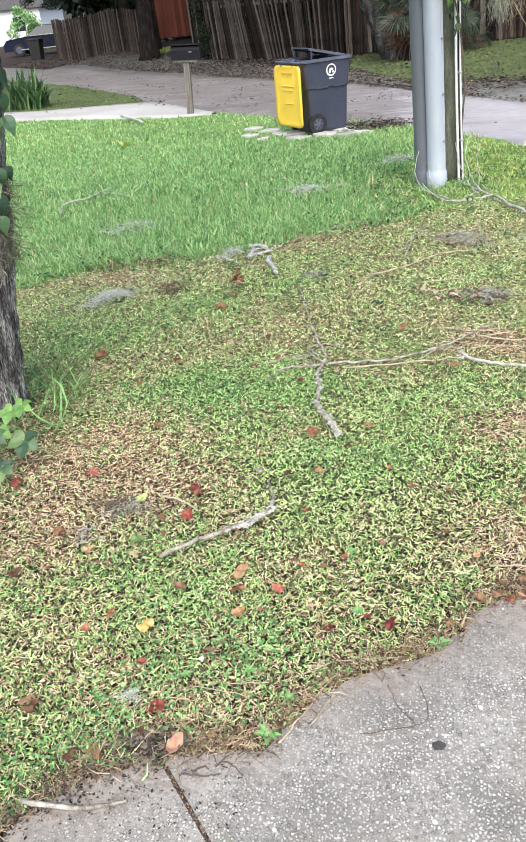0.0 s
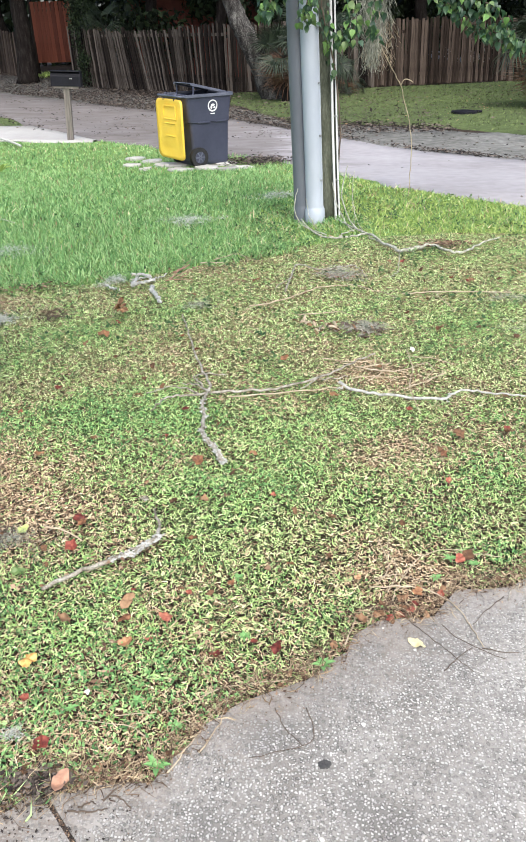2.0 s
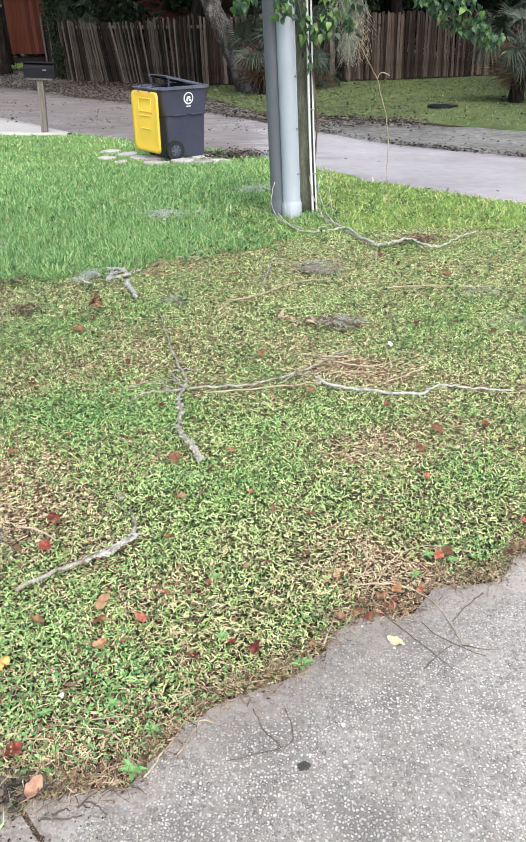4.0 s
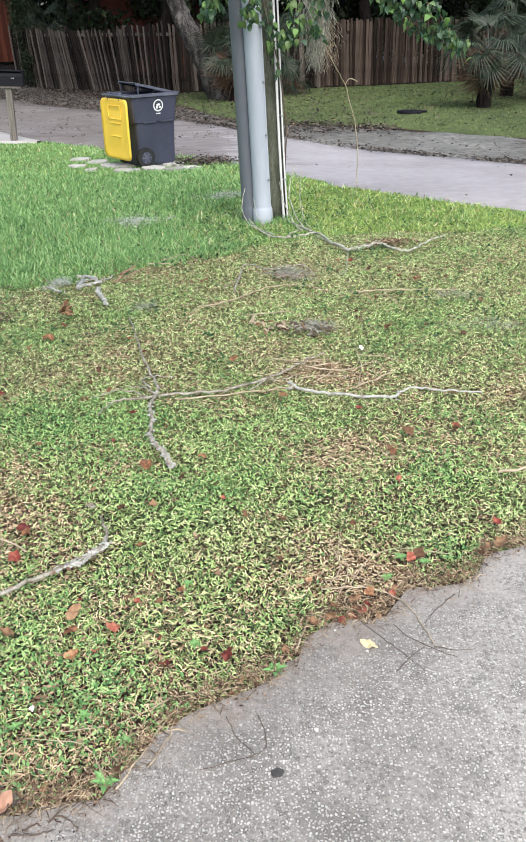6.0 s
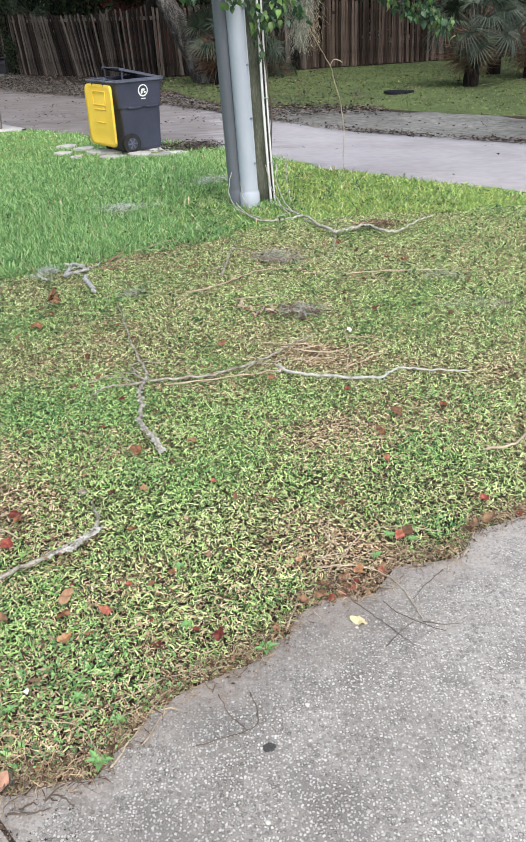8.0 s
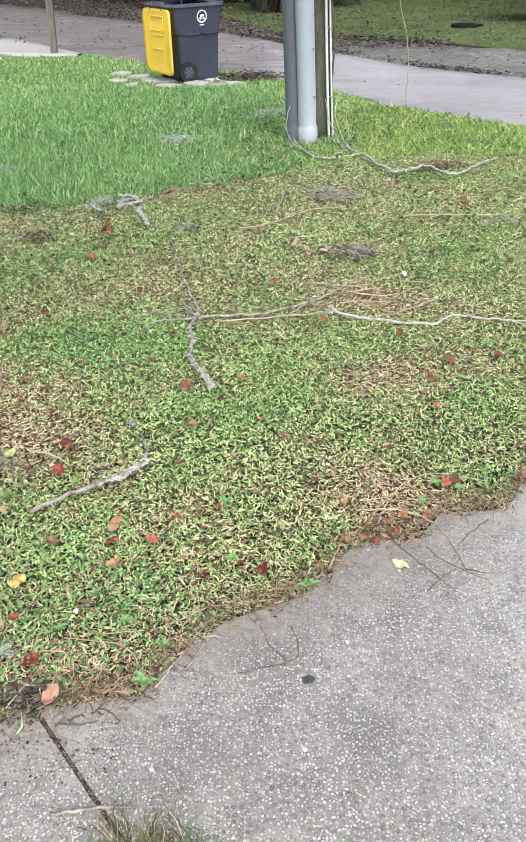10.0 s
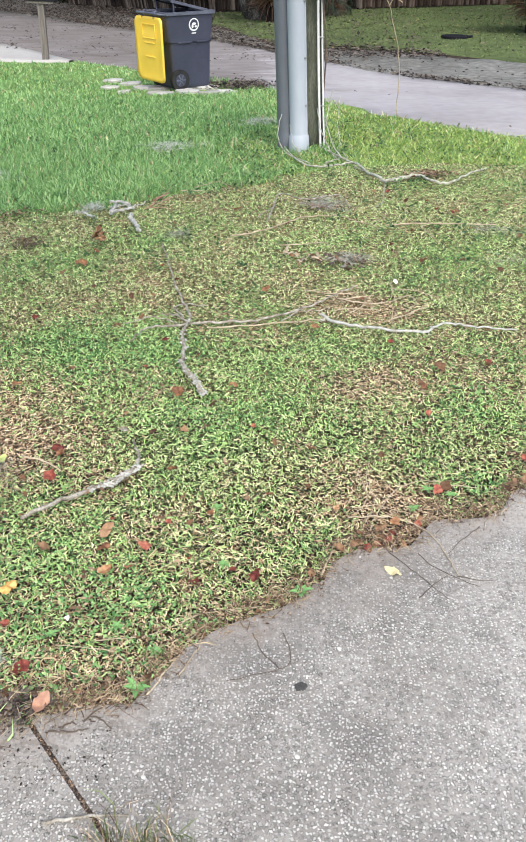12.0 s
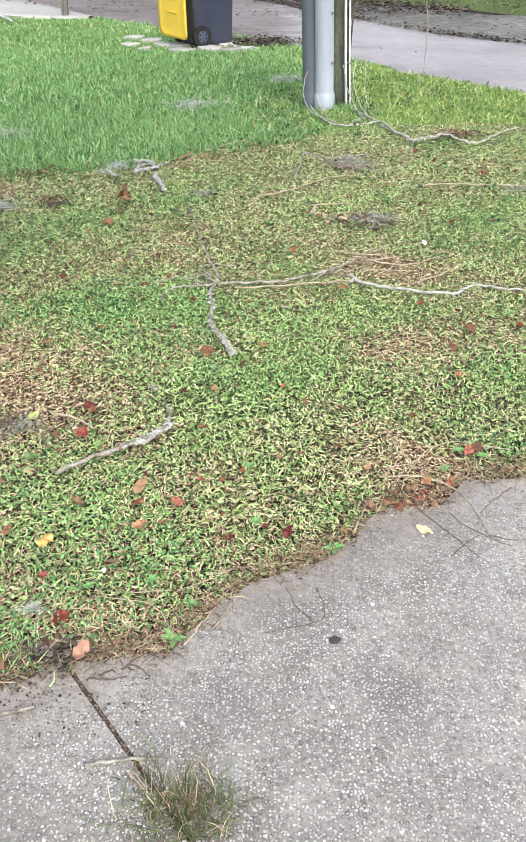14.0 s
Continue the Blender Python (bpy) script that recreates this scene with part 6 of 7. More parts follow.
moss_pad(-0.30, 8.9, 0.25, 0.12, 0.05, 130, "pale moss wisps beside the pole", MOSSPALE, 12)
moss_pad(-1.05, 2.18, 0.09, 0.06, 0.03, 90, "grey moss wisp on dry thatch", MOSS, 13)
stick("thin_stick", "arched twig holding a nest of grey moss", "stick", [(((-0.126, 5.14), (-0.075, 5.69), (-0.039, 5.84), (0.092, 5.68), (0.20, 5.66)), 0.0055, 0.003), (((0.18, 5.66), (0.357, 5.77), (0.414, 5.65), (0.456, 5.36)), 0.005, 0.002), (((-0.09, 5.5), (-0.2, 5.2)), 0.004, 0.002)], TWIG, 0.06, 0.006)


def twig_nest(x, y, sx, sy, n, mats, label, seed):
    """A loose heap of short fine twigs."""
    rng = random.Random(seed)
    lines = []
    for k in range(n):
        a, d = rng.uniform(0, 3.14), rng.uniform(0.35, 1.0)
        px, py = x + rng.gauss(0, 0.45) * sx, y + rng.gauss(0, 0.45) * sy
        dx, dy = d * sx * 0.7 * math.cos(a), d * sy * 0.9 * math.sin(a)
        lines.append((((px - dx, py - dy), (px + rng.uniform(-0.02, 0.02), py + rng.uniform(-0.02, 0.02)), (px + dx, py + dy)), rng.uniform(0.0025, 0.0045), 0.0015))
    stick("twig_heap", label, "twigs", lines, mats, 0.034, 0.008, 5)


twig_nest(0.26, 5.62, 0.17, 0.16, 16, TWIG, "heap of fine grey twigs in a moss nest", 61)
twig_nest(0.22, 5.60, 0.12, 0.10, 7, TWIGRED, "few reddish twigs in a moss nest", 62)
twig_nest(-1.66, 4.80, 0.10, 0.12, 12, TWIGDARK, "tangle of dark twigs on the lawn", 63)
twig_nest(0.36, 4.42, 0.12, 0.08, 12, TWIG, "grey twigs lying on bark chips", 64)
twig_nest(-1.10, 2.22, 0.09, 0.07, 10, TWIGDARK, "dark twig tangle in the dry thatch", 65)
twig_nest(-1.14, 2.02, 0.07, 0.06, 8, TWIG, "grey twig tangle in the dry thatch", 66)
moss_pad(-0.749, 1.325, 0.035, 0.022, 0.02, 60, "pale moss tuft at the corner of the lawn", MOSSPALE, 14)


# ---- fallen leaves ----
def crumpled(mat, size, lobes, rng):
    """A dry leaf: a lobed outline round a midrib, cupped and crumpled."""
    bm = bmesh.new()
    n, phase, cup, roll = 22, rng.uniform(0, 1), rng.uniform(-0.35, 0.75), rng.uniform(-0.6, 0.6)

    def at(a, q):
        r = 0.5 * (1 - 0.15 * abs(math.sin(lobes * a / 2 + phase)) - 0.12 * math.sin(3.3 * a + 9 * phase)) if lobes else 0.5 * (1 - 0.35 * abs(math.sin(a)) ** 1.2)
        r *= 1 + 0.28 * max(0, math.cos(a)) ** 6
        x, y = q * r * math.cos(a), q * r * math.sin(a)
        z = cup * (x * x + y * y) + roll * x * y + 0.09 * math.sin(9 * x + 6 * y + 6 * phase) + 0.10 * q * abs(math.sin(a)) * math.copysign(1, cup)
        return (size * x, size * y, size * z + rng.uniform(-0.06, 0.06) * size * q)

    centre = bm.verts.new((0, 0, 0))
    rings = [[bm.verts.new(at(2 * math.pi * k / n, q)) for k in range(n)] for q in (0.5, 0.8, 1.0)]
    for k in range(n):
        j = (k + 1) % n
        bm.faces.new((centre, rings[0][k], rings[0][j]))
        for p, q in zip(rings, rings[1:]):
            bm.faces.new((p[k], q[k], q[j], p[j]))
    me = bpy.data.meshes.new("leaf")
    bm.to_mesh(me)
    bm.free()
    me.materials.append(mat)
    me.polygons.foreach_set("use_smooth", [True] * len(me.polygons))
    return me, -min(v.co.z for v in me.vertices)


def fallen_leaf(name, label, x, y, size, mat, lobes, rng, lift=0.006, tilt=22):
    me, low = crumpled(mat, size * 0.84, lobes, rng)
    ob = new(name, me)
    ob.matrix_world = pose(x, y, gz(x, y) + lift + low * 0.5, rng.uniform(-tilt, tilt), rng.uniform(-tilt, tilt), rng.uniform(0, 360))
    return tagged(ob, label, "leaf", "fallen leaves")


def fallen_leaves():
    rng = random.Random(41)
    red, tan, brn = "curled red fallen leaf on the grass", "orange tan fallen leaf on the grass", "curled brown fallen leaf on the grass"
    fallen_leaf("fallen_leaf", "pale yellow fallen leaf lying on the concrete", 0.322, 1.673, 0.058, YELLOW, 0, rng, 0.003, 4)
    fallen_leaf("fallen_leaf", "peach-coloured fallen leaf at the slab joint", -0.578, 1.178, 0.070, PEACH, 0, rng, 0.014, 8)
    for x, y, s in ((-0.08, 1.652, 0.052), (-0.259, 1.614, 0.044), (-0.422, 1.782, 0.046), (-0.818, 2.155, 0.055), (-0.84, 2.341, 0.055), (-0.664, 1.302, 0.052), (0.561, 2.59, 0.032), (-0.121, 2.494, 0.028), (0.489, 3.247, 0.045), (-0.57, 3.289, 0.042),
                    (-0.621, 4.107, 0.045), (-1.297, 2.44, 0.06), (-0.972, 1.567, 0.03), (-1.594, 2.362, 0.07), (0.852, 2.263, 0.042), (0.889, 3.028, 0.042), (0.512, 2.073, 0.042), (-0.37, 1.90, 0.025)):
        fallen_leaf("fallen_leaf", red, x, y, s, RED, 5, rng, tilt=30)
    for x, y, s in ((-0.523, 1.669, 0.046), (-0.551, 1.778, 0.048), (-0.397, 2.196, 0.046), (-0.239, 1.947, 0.03), (-0.442, 2.771, 0.062), (-0.218, 2.835, 0.05), (0.58, 2.806, 0.06), (0.144, 3.429, 0.055), (-1.234, 4.403, 0.09), (-0.111, 3.935, 0.06),
                    (-0.832, 3.471, 0.06), (0.81, 4.399, 0.07), (-1.151, 2.839, 0.058), (-1.731, 3.667, 0.08), (-1.11, 1.937, 0.055), (-1.271, 2.046, 0.055), (-0.92, 1.64, 0.04), (0.169, 1.979, 0.03), (-0.82, 2.31, 0.05), (-0.05, 2.05, 0.03), (0.35, 1.90, 0.04), (-0.36, 5.55, 0.07)):
        fallen_leaf("fallen_leaf", tan, x, y, s, ORANGE, rng.choice((0, 3, 5)), rng)
    for x, y, s in ((-0.5, 2.445, 0.04), (0.093, 2.333, 0.04), (0.348, 2.29, 0.04), (-0.557, 1.86, 0.065), (0.081, 2.094, 0.03), (0.891, 3.009, 0.055), (-1.033, 1.29, 0.065), (-1.01, 1.27, 0.05), (-0.778, 1.152, 0.06), (-1.097, 2.24, 0.06), (-0.736, 1.768, 0.055), (-1.323, 1.802, 0.05),
                    (0.679, 2.99, 0.07), (0.825, 2.126, 0.06), (0.77, 2.11, 0.05), (0.54, 2.09, 0.05), (0.30, 1.87, 0.05), (0.24, 1.84, 0.04), (0.17, 1.77, 0.045), (0.22, 1.80, 0.045), (-0.68, 1.22, 0.04), (-0.30, 1.90, 0.03), (-0.84, 1.14, 0.05)):
        fallen_leaf("fallen_leaf", brn, x, y, s, BROWN, rng.choice((0, 3, 5)), rng, tilt=32)
    fallen_leaf("fallen_leaf", "curled golden yellow fallen leaf on the grass", -0.791, 1.591, 0.066, GOLD, 3, rng, 0.012, 18)
    for x, y, s in ((-1.255, 4.93, 0.14), (-1.19, 4.80, 0.10), (-1.22, 4.86, 0.11)):
        fallen_leaf("fallen_leaf", "large curled orange-brown dead leaf on the grass", x, y, s, TOAST, 3, rng, 0.03, 50)
    fallen_leaf("fallen_leaf", "pale grey-tan dead leaf on the grass", -0.621, 2.466, 0.045, TWIG, 0, rng)
    fallen_leaf("fallen_leaf", "dull green fallen leaf on the grass", -0.961, 2.011, 0.055, VINE, 0, rng)
    fallen_leaf("fallen_leaf", "olive fallen leaf standing in the grass", -1.025, 2.26, 0.06, LIME, 0, rng, tilt=50)
    fallen_leaf("fallen_leaf", "pale green-white leaf on the grass", 0.602, 4.03, 0.045, MOSSPALE, 0, rng)
    fallen_leaf("paper_scrap", "small crumpled white scrap in the grass", -0.59, 1.475, 0.017, WHITE, 3, rng, 0.006, 30)
    for k in range(120):
        x, y = rng.uniform(-1.9, 1.7), rng.uniform(1.3, 6.2)
        e = float(np.interp(x, EDGE_X, EDGE_Y))
        if k < 26:
            x = rng.uniform(-0.1, 0.45) if k % 2 else rng.uniform(-0.55, 0.95)
            y = float(np.interp(x, EDGE_X, EDGE_Y)) + rng.uniform(-0.01, 0.06)
        elif y < e + 0.05 or abs(x) > 0.6 * y:
            continue
        lab, m = (red, RED) if rng.random() < 0.25 else (brn, BROWN)
        fallen_leaf("fallen_leaf", lab, x, y, rng.uniform(0.018, 0.036) * (1 + 0.12 * max(0, y - 2)), m, rng.choice((0, 3, 5)), rng, 0.004, 40)


fallen_leaves()


def oil_spot():
    bm = bmesh.new()
    ring = [(a, 1 + 0.12 * math.sin(2 * a + 1) + 0.08 * math.sin(5 * a) + 0.05 * math.sin(11 * a + 2)) for a in np.linspace(0, 2 * math.pi, 37)[:-1]]
    pts = [(0.045 + 0.016 * q * math.cos(a), 1.255 + 0.016 * q * math.sin(a)) for a, q in ring]
    loft(bm, [[(x, y, gz(x, y) - 0.004) for x, y in pts], [(0.045 + (x - 0.045) * 0.85, 1.255 + (y - 1.255) * 0.85, gz(x, y) + 0.0022) for x, y in pts]])
    tagged(part("tar_spot", bm, TAR), "small black tar spot on the concrete", "spot")


oil_spot()


def broad_weed(x, y, n, size, mat, label, rise=(2, 30), seed=1):
    rng = random.Random(seed)
    ob = thing("weed", label, "weed", pose(x, y, gz(x, y) + (0.0 if size < 0.08 else 0.09)))
    me = leaf_shape("leaf", mat, tuple((a, b * 0.75) for a, b in OVAL), size, -0.25, 0.35)
    for k in range(n):
        share("leaf", me, ob, pose(0, 0, 0.004, 0, 0, 360 * k * 0.382) @ pose(0, 0, 0, 0, -rng.uniform(*rise), 0) @ Matrix.Scale(rng.uniform(0.7, 1.15), 4))


def creeper(x, y, h, size, mat, seed):
    """A five-fingered leaf on a thin stalk."""
    rng = random.Random(seed)
    ob = thing("creeper", "five-leaved green creeper at the foot of the tree", "creeper", pose(x, y, gz(x, y)))
    bm = bmesh.new()
    tube(bm, smooth_path([(-0.05, 0.06, -0.02), (-0.03, 0.03, h * 0.6), (0, 0, h)], 4), 0.0025, 6)
    part("stalk", bm, TWIGTAN, ob)
    me = leaf_shape("leaflet", mat, tuple((a, b * 1.35) for a, b in OVAL), size, -0.3, 0.12)
    for k in range(5):
        share("leaflet", me, ob, pose(0, 0, h, 32, 0, 0) @ pose(0, 0, 0, 0, 0, -90 + (k - 2) * 64 + rng.uniform(-8, 8)) @ pose(0, 0, 0, rng.uniform(-10, 10), rng.uniform(-8, 14), 0) @ Matrix.Scale(1 - 0.12 * abs(k - 2), 4))


broad_weed(-4.42, 11.53, 9, 0.17, LIME, "pale yellow-green broad weed in the tall lawn", (20, 70), 12)
broad_weed(0.047, 1.584, 7, 0.036, LEAFY, "small green weed at the concrete edge", seed=2)
for k, (x, y, h, size, mat_) in enumerate(((-1.60, 2.50, 0.13, 0.085, VINE), (-1.70, 2.62, 0.20, 0.07, LIMELEAF), (-1.63, 2.60, 0.24, 0.06, LIMELEAF), (-1.72, 2.48, 0.16, 0.075, VINE), (-1.66, 2.40, 0.06, 0.07, VINE), (-1.76, 2.58, 0.12, 0.08, LIMELEAF))):
    creeper(x, y, h, size, mat_, 30 + k)
broad_weed(-0.36, 1.24, 6, 0.036, LEAFY, "small green weed at the concrete edge", seed=5)
for k, (x, y) in enumerate(((-0.55, 1.55), (-0.45, 1.45), (-0.33, 1.36), (-0.62, 1.42), (0.48, 2.08), (0.55, 2.05), (-0.18, 1.70), (-0.22, 1.98), (0.42, 1.98))):
    broad_weed(x, y, 9, 0.022, LEAFY, "low broad-leaved weed among the grass", (2, 32), 20 + k)


# ---- grass ----
def blades(name, x, y, length, width, lean, mat, label, seed, lift=0.0, category="grass", fine=False):
    """One mesh of bent blades rooted at x, y. lean: 0 upright, 1 lying."""
    rng = np.random.default_rng(seed)
    n = len(x)
    z = ground(x, y) + lift - 0.022
    yaw = rng.uniform(0, 2 * np.pi, n)
    L = length * rng.uniform(0.55, 1.35, n)
    W = width * rng.uniform(0.6, 1.3, n)
    tilt = np.clip(lean + rng.normal(0, 0.22, n), 0, 1.05) * np.pi / 2
    bend = rng.uniform(0.1, 0.7, n)
    d = np.stack([np.cos(yaw), np.sin(yaw)], -1)
    s = np.stack([-d[:, 1], d[:, 0]], -1)
    roll = rng.normal(0, 0.5, n)
    curl = rng.normal(0, float(np.clip(0.014 / length, 0.15, 0.55)), n) * L
    curl2 = rng.normal(0, 0.22, n) * L

    def at(u, w, sign):
        a = tilt * (0.75 + bend * u)
        h = L * u * np.sin(a)
        v = L * u * np.cos(a)
        off = w * W * sign + curl * u * u + curl2 * np.sin(np.pi * u)
        px = x + d[:, 0] * h + s[:, 0] * off
        py = y + d[:, 1] * h + s[:, 1] * off
        return np.stack([px, py, z + np.maximum(v, 0.003) + sign * w * W * roll], -1)

    if not fine:
        V = np.stack([at(0.0, 0.35, -1), at(0.0, 0.35, 1), at(0.5, 0.5, 1), at(0.5, 0.5, -1), at(1.0, 0.0, 1)], 1).reshape(-1, 3)
        b = np.arange(n)[:, None] * 5
        return mass(name, V, [b + np.array([0, 1, 2, 3]), b + np.array([3, 2, 4])], mat, label, category)
    V = np.stack([at(0.0, 0.35, -1), at(0.0, 0.35, 1), at(0.36, 0.5, 1), at(0.36, 0.5, -1), at(0.72, 0.42, 1), at(0.72, 0.42, -1), at(1.0, 0.0, 1)], 1).reshape(-1, 3)
    b = np.arange(n)[:, None] * 7
    return mass(name, V, [b + np.array([[0, 1, 2, 3]]), b + np.array([[3, 2, 4, 5]]), b + np.array([[5, 4, 6]])], mat, label, category)


def small_leaves(name, x, y, size, mat, label, seed, height=0.03, tilt=0.7):
    """Low round-tipped leaves on hidden stems, each a folded pair of faces."""
    rng = np.random.default_rng(seed)
    n = len(x)
    z = ground(x, y) - 0.022 + height * rng.uniform(0.25, 1.25, n)
    yaw = rng.uniform(0, 2 * np.pi, n)
    el = rng.normal(0.15, tilt * 0.6, n)
    S = size * rng.uniform(0.6, 1.4, n)
    d = np.stack([np.cos(yaw) * np.cos(el), np.sin(yaw) * np.cos(el), np.sin(el)], -1) * S[:, None]
    s = np.stack([-np.sin(yaw), np.cos(yaw), rng.normal(0, 0.4, n)], -1) * (S * 0.23)[:, None]
    c = np.stack([x, y, z], -1)
    up = np.array([0, 0, 1.0]) * (S * rng.normal(0, 0.12, n))[:, None]
    V = np.stack([c, c + d * 0.28 + s * 0.8, c + d * 0.62 + s + up, c + d, c + d * 0.62 - s + up, c + d * 0.28 - s * 0.8], 1).reshape(-1, 3)
    b = np.arange(n)[:, None] * 6
    return mass(name, V, [b + np.array([0, 1, 4, 5]), b + np.array([1, 2, 3, 4])], mat, label, "ground cover")


def scatter(n, y0, y1, seed, power=1.0, margin=0.2):
    """Points over the lawn that lies ahead, denser towards the driveway."""
    rng = np.random.default_rng(seed)
    y = y0 + (y1 - y0) * rng.random(n) ** power
    x = (rng.random(n) * (1.22 * y + 2 * margin)) - (0.70 * y + margin)
    return x, y


def lush_edge(x):
    return np.interp(x, (-6.0, -3.03, -2.38, -1.76, -1.26, -0.69, -0.1, 0.4, 2.0), (3.6, 4.96, 5.42, 5.55, 5.75, 6.01, 6.5, 7.0, 6.95))


def dryness(x, y):
    """Where the lawn has died back: near the tree, by the driveway, under the sticks."""
    e = np.interp(x, EDGE_X, EDGE_Y)
    f = 0.72 * np.exp(-(((x + 1.25) / 0.50) ** 2 + ((y - 2.45) / 0.50) ** 2))
    f += 0.7 * np.exp(-(((x - 0.42) / 0.30) ** 2 + ((y - 3.72) / 0.22) ** 2))
    f += 0.5 * np.exp(-(((x - 0.35) / 0.4) ** 2 + ((y - 2.9) / 0.25) ** 2))
    f += 0.35 * np.exp(-np.maximum(y - e, 0) / 0.08)
    f += 0.9 * np.exp(-(((x - 0.36) / 0.16) ** 2 + ((y - 2.0) / 0.14) ** 2))
    f += 0.5 * np.exp(-(((x + 2.2) / 0.45) ** 2 + ((y - 5.15) / 0.16) ** 2))
    f -= 0.5 * np.exp(-(((x + 0.95) / 0.5) ** 2 + ((y - 3.3) / 0.3) ** 2))
    f += 0.36 + 0.30 * wave(x, y, 1.6, 2.0) + 0.20 * wave(x, y, 5.0, 1.0) + 0.12 * wave(x, y, 13.0, 4.0)
    return f


def lushness(x, y):
    """Where broad-leaved ground cover wins over grass."""
    f = 0.40 + 0.40 * wave(x, y, 1.9, 5.0) + 0.32 * wave(x, y, 6.0, 3.0) + 0.15 * wave(x, y, 16.0, 6.0)
    f += 0.7 * np.exp(-(((x + 0.52) / 0.35) ** 2 + ((y - 1.48) / 0.25) ** 2)) + 1.1 * np.exp(-(((x + 0.95) / 0.5) ** 2 + ((y - 3.25) / 0.32) ** 2)) + 0.6 * np.exp(-(((x - 0.85) / 0.35) ** 2 + ((y - 3.0) / 0.35) ** 2)) + 0.6 * np.exp(-(((x + 0.1) / 0.35) ** 2 + ((y - 2.6) / 0.18) ** 2)) + 0.6 * np.exp(-(((x + 0.25) / 0.2) ** 2 + ((y - 3.6) / 0.12) ** 2))
    f -= 0.30 * np.tanh(1.6 * (x + 0.12)) * np.exp(-(((y - 2.3) / 1.5) ** 2))
    f += 0.6 * np.exp(-(((x - 0.62) / 0.25) ** 2 + ((y - 2.12) / 0.12) ** 2))
    return f


def lawn():
    rng = np.random.default_rng(77)
    for k, (y0, y1, n, grow) in enumerate(((0.95, 2.6, 195000, 0.82), (2.6, 4.6, 225000, 0.92), (4.6, 8.2, 300000, 1.05))):
        x, y = scatter(n, y0, y1, 100 + k, margin=(0.45, 0.2, 0.2)[k])
        e = np.interp(x, EDGE_X, EDGE_Y) + 0.018 * wave(x, y, 18.0)
        keep = (y > e + 0.008) & ((x + 2.12) ** 2 + (y - 3.02) ** 2 > 0.07) & (y < lush_edge(x) + 0.12 * wave(x, y, 5.0)) & (y < np.interp(x, NEAR_X, NEAR_Y) - 0.2)
        keep &= rng.random(len(x)) < np.clip((0.74, 0.78, 0.85)[k] + 0.5 * wave(x, y, (125, 95, 60)[k], 1.0), 0.15, 1)
        x, y = x[keep], y[keep]
        dry, lsh, r = dryness(x, y) * (1.0, 0.95, 0.85)[k], lushness(x, y), rng.random(len(x))
        is_dry = r < np.clip(dry, 0.06, 0.92)
        fresh = ~is_dry & (rng.random(len(x)) < np.clip(lsh * (1.2, 1.15, 0.9)[k], 0.06, 0.92))
        is_leaf = fresh & (rng.random(len(x)) < np.clip(lsh - 0.62, 0.03, 0.5) * (1.0, 0.6, 0.3)[k])
        is_green = fresh & ~is_leaf
        is_blade = ~is_dry & ~fresh
        blades("dry_thatch", x[is_dry], y[is_dry], 0.024 * grow, 0.0038 * grow, 0.82, STRAW, "dry straw-coloured thatch woven through the lawn", 200 + k, fine=k < 1)
        small_leaves("ground_cover", x[is_leaf], y[is_leaf], 0.0145 * grow, LEAFY, "low green broad-leaved ground cover", 210 + k, 0.03)
        blades("short_grass", x[is_green], y[is_green], 0.024 * grow, 0.0047 * grow, 0.60, GREENBLADE, "short fresh green mown grass", 230 + k, fine=k < 1)
        blades("short_grass", x[is_blade], y[is_blade], 0.024 * grow, 0.0045 * grow, 0.64, BLADE, "short yellow-green mown grass", 220 + k, fine=k < 1)
    # rootlets and runners along the concrete
    x = rng.uniform(-1.1, 1.6, 2600)
    y = np.interp(x, EDGE_X, EDGE_Y) + rng.normal(0.03, 0.035, 2600)
    blades("runners", x, y, 0.045, 0.0020, 0.9, RUNNER, "dry runners and rootlets hanging over the concrete edge", 240, 0.024)


def outer_lawn():
    """Coarser grass where the lawn runs on to both sides."""
    rng = np.random.default_rng(76)
    x, y = rng.uniform(-16, 5.6, 150000), rng.uniform(-7, 12, 150000)
    keep = ((x < -(0.70 * y + np.where(y < 2.6, 0.34, 0.16))) | (x > 0.52 * y + 0.2)) & (y > np.interp(x, EDGE_X, EDGE_Y) + 0.005) & (y < np.interp(x, NEAR_X, NEAR_Y) - 0.1)
    keep &= (x + 2.15) ** 2 + (y - 3.02) ** 2 > 0.1
    x, y = x[keep], y[keep]
    r = rng.random(len(x))
    tall = y > lush_edge(x)
    for m, k, name, label in ((BLADE, ~tall & (r < 0.45), "short_grass", "short yellow-green mown grass"), (GREENBLADE, ~tall & (r > 0.7), "short_grass", "short fresh green mown grass"),
                              (STRAW, ~tall & (r >= 0.45) & (r <= 0.7), "dry_thatch", "dry straw-coloured thatch woven through the lawn"), (LUSH, tall, "tall_grass", "taller bright green lawn grass")):
        blades(name, x[k], y[k], 0.055, 0.010, 0.55, m, label, 250 + len(label))


lawn()
outer_lawn()


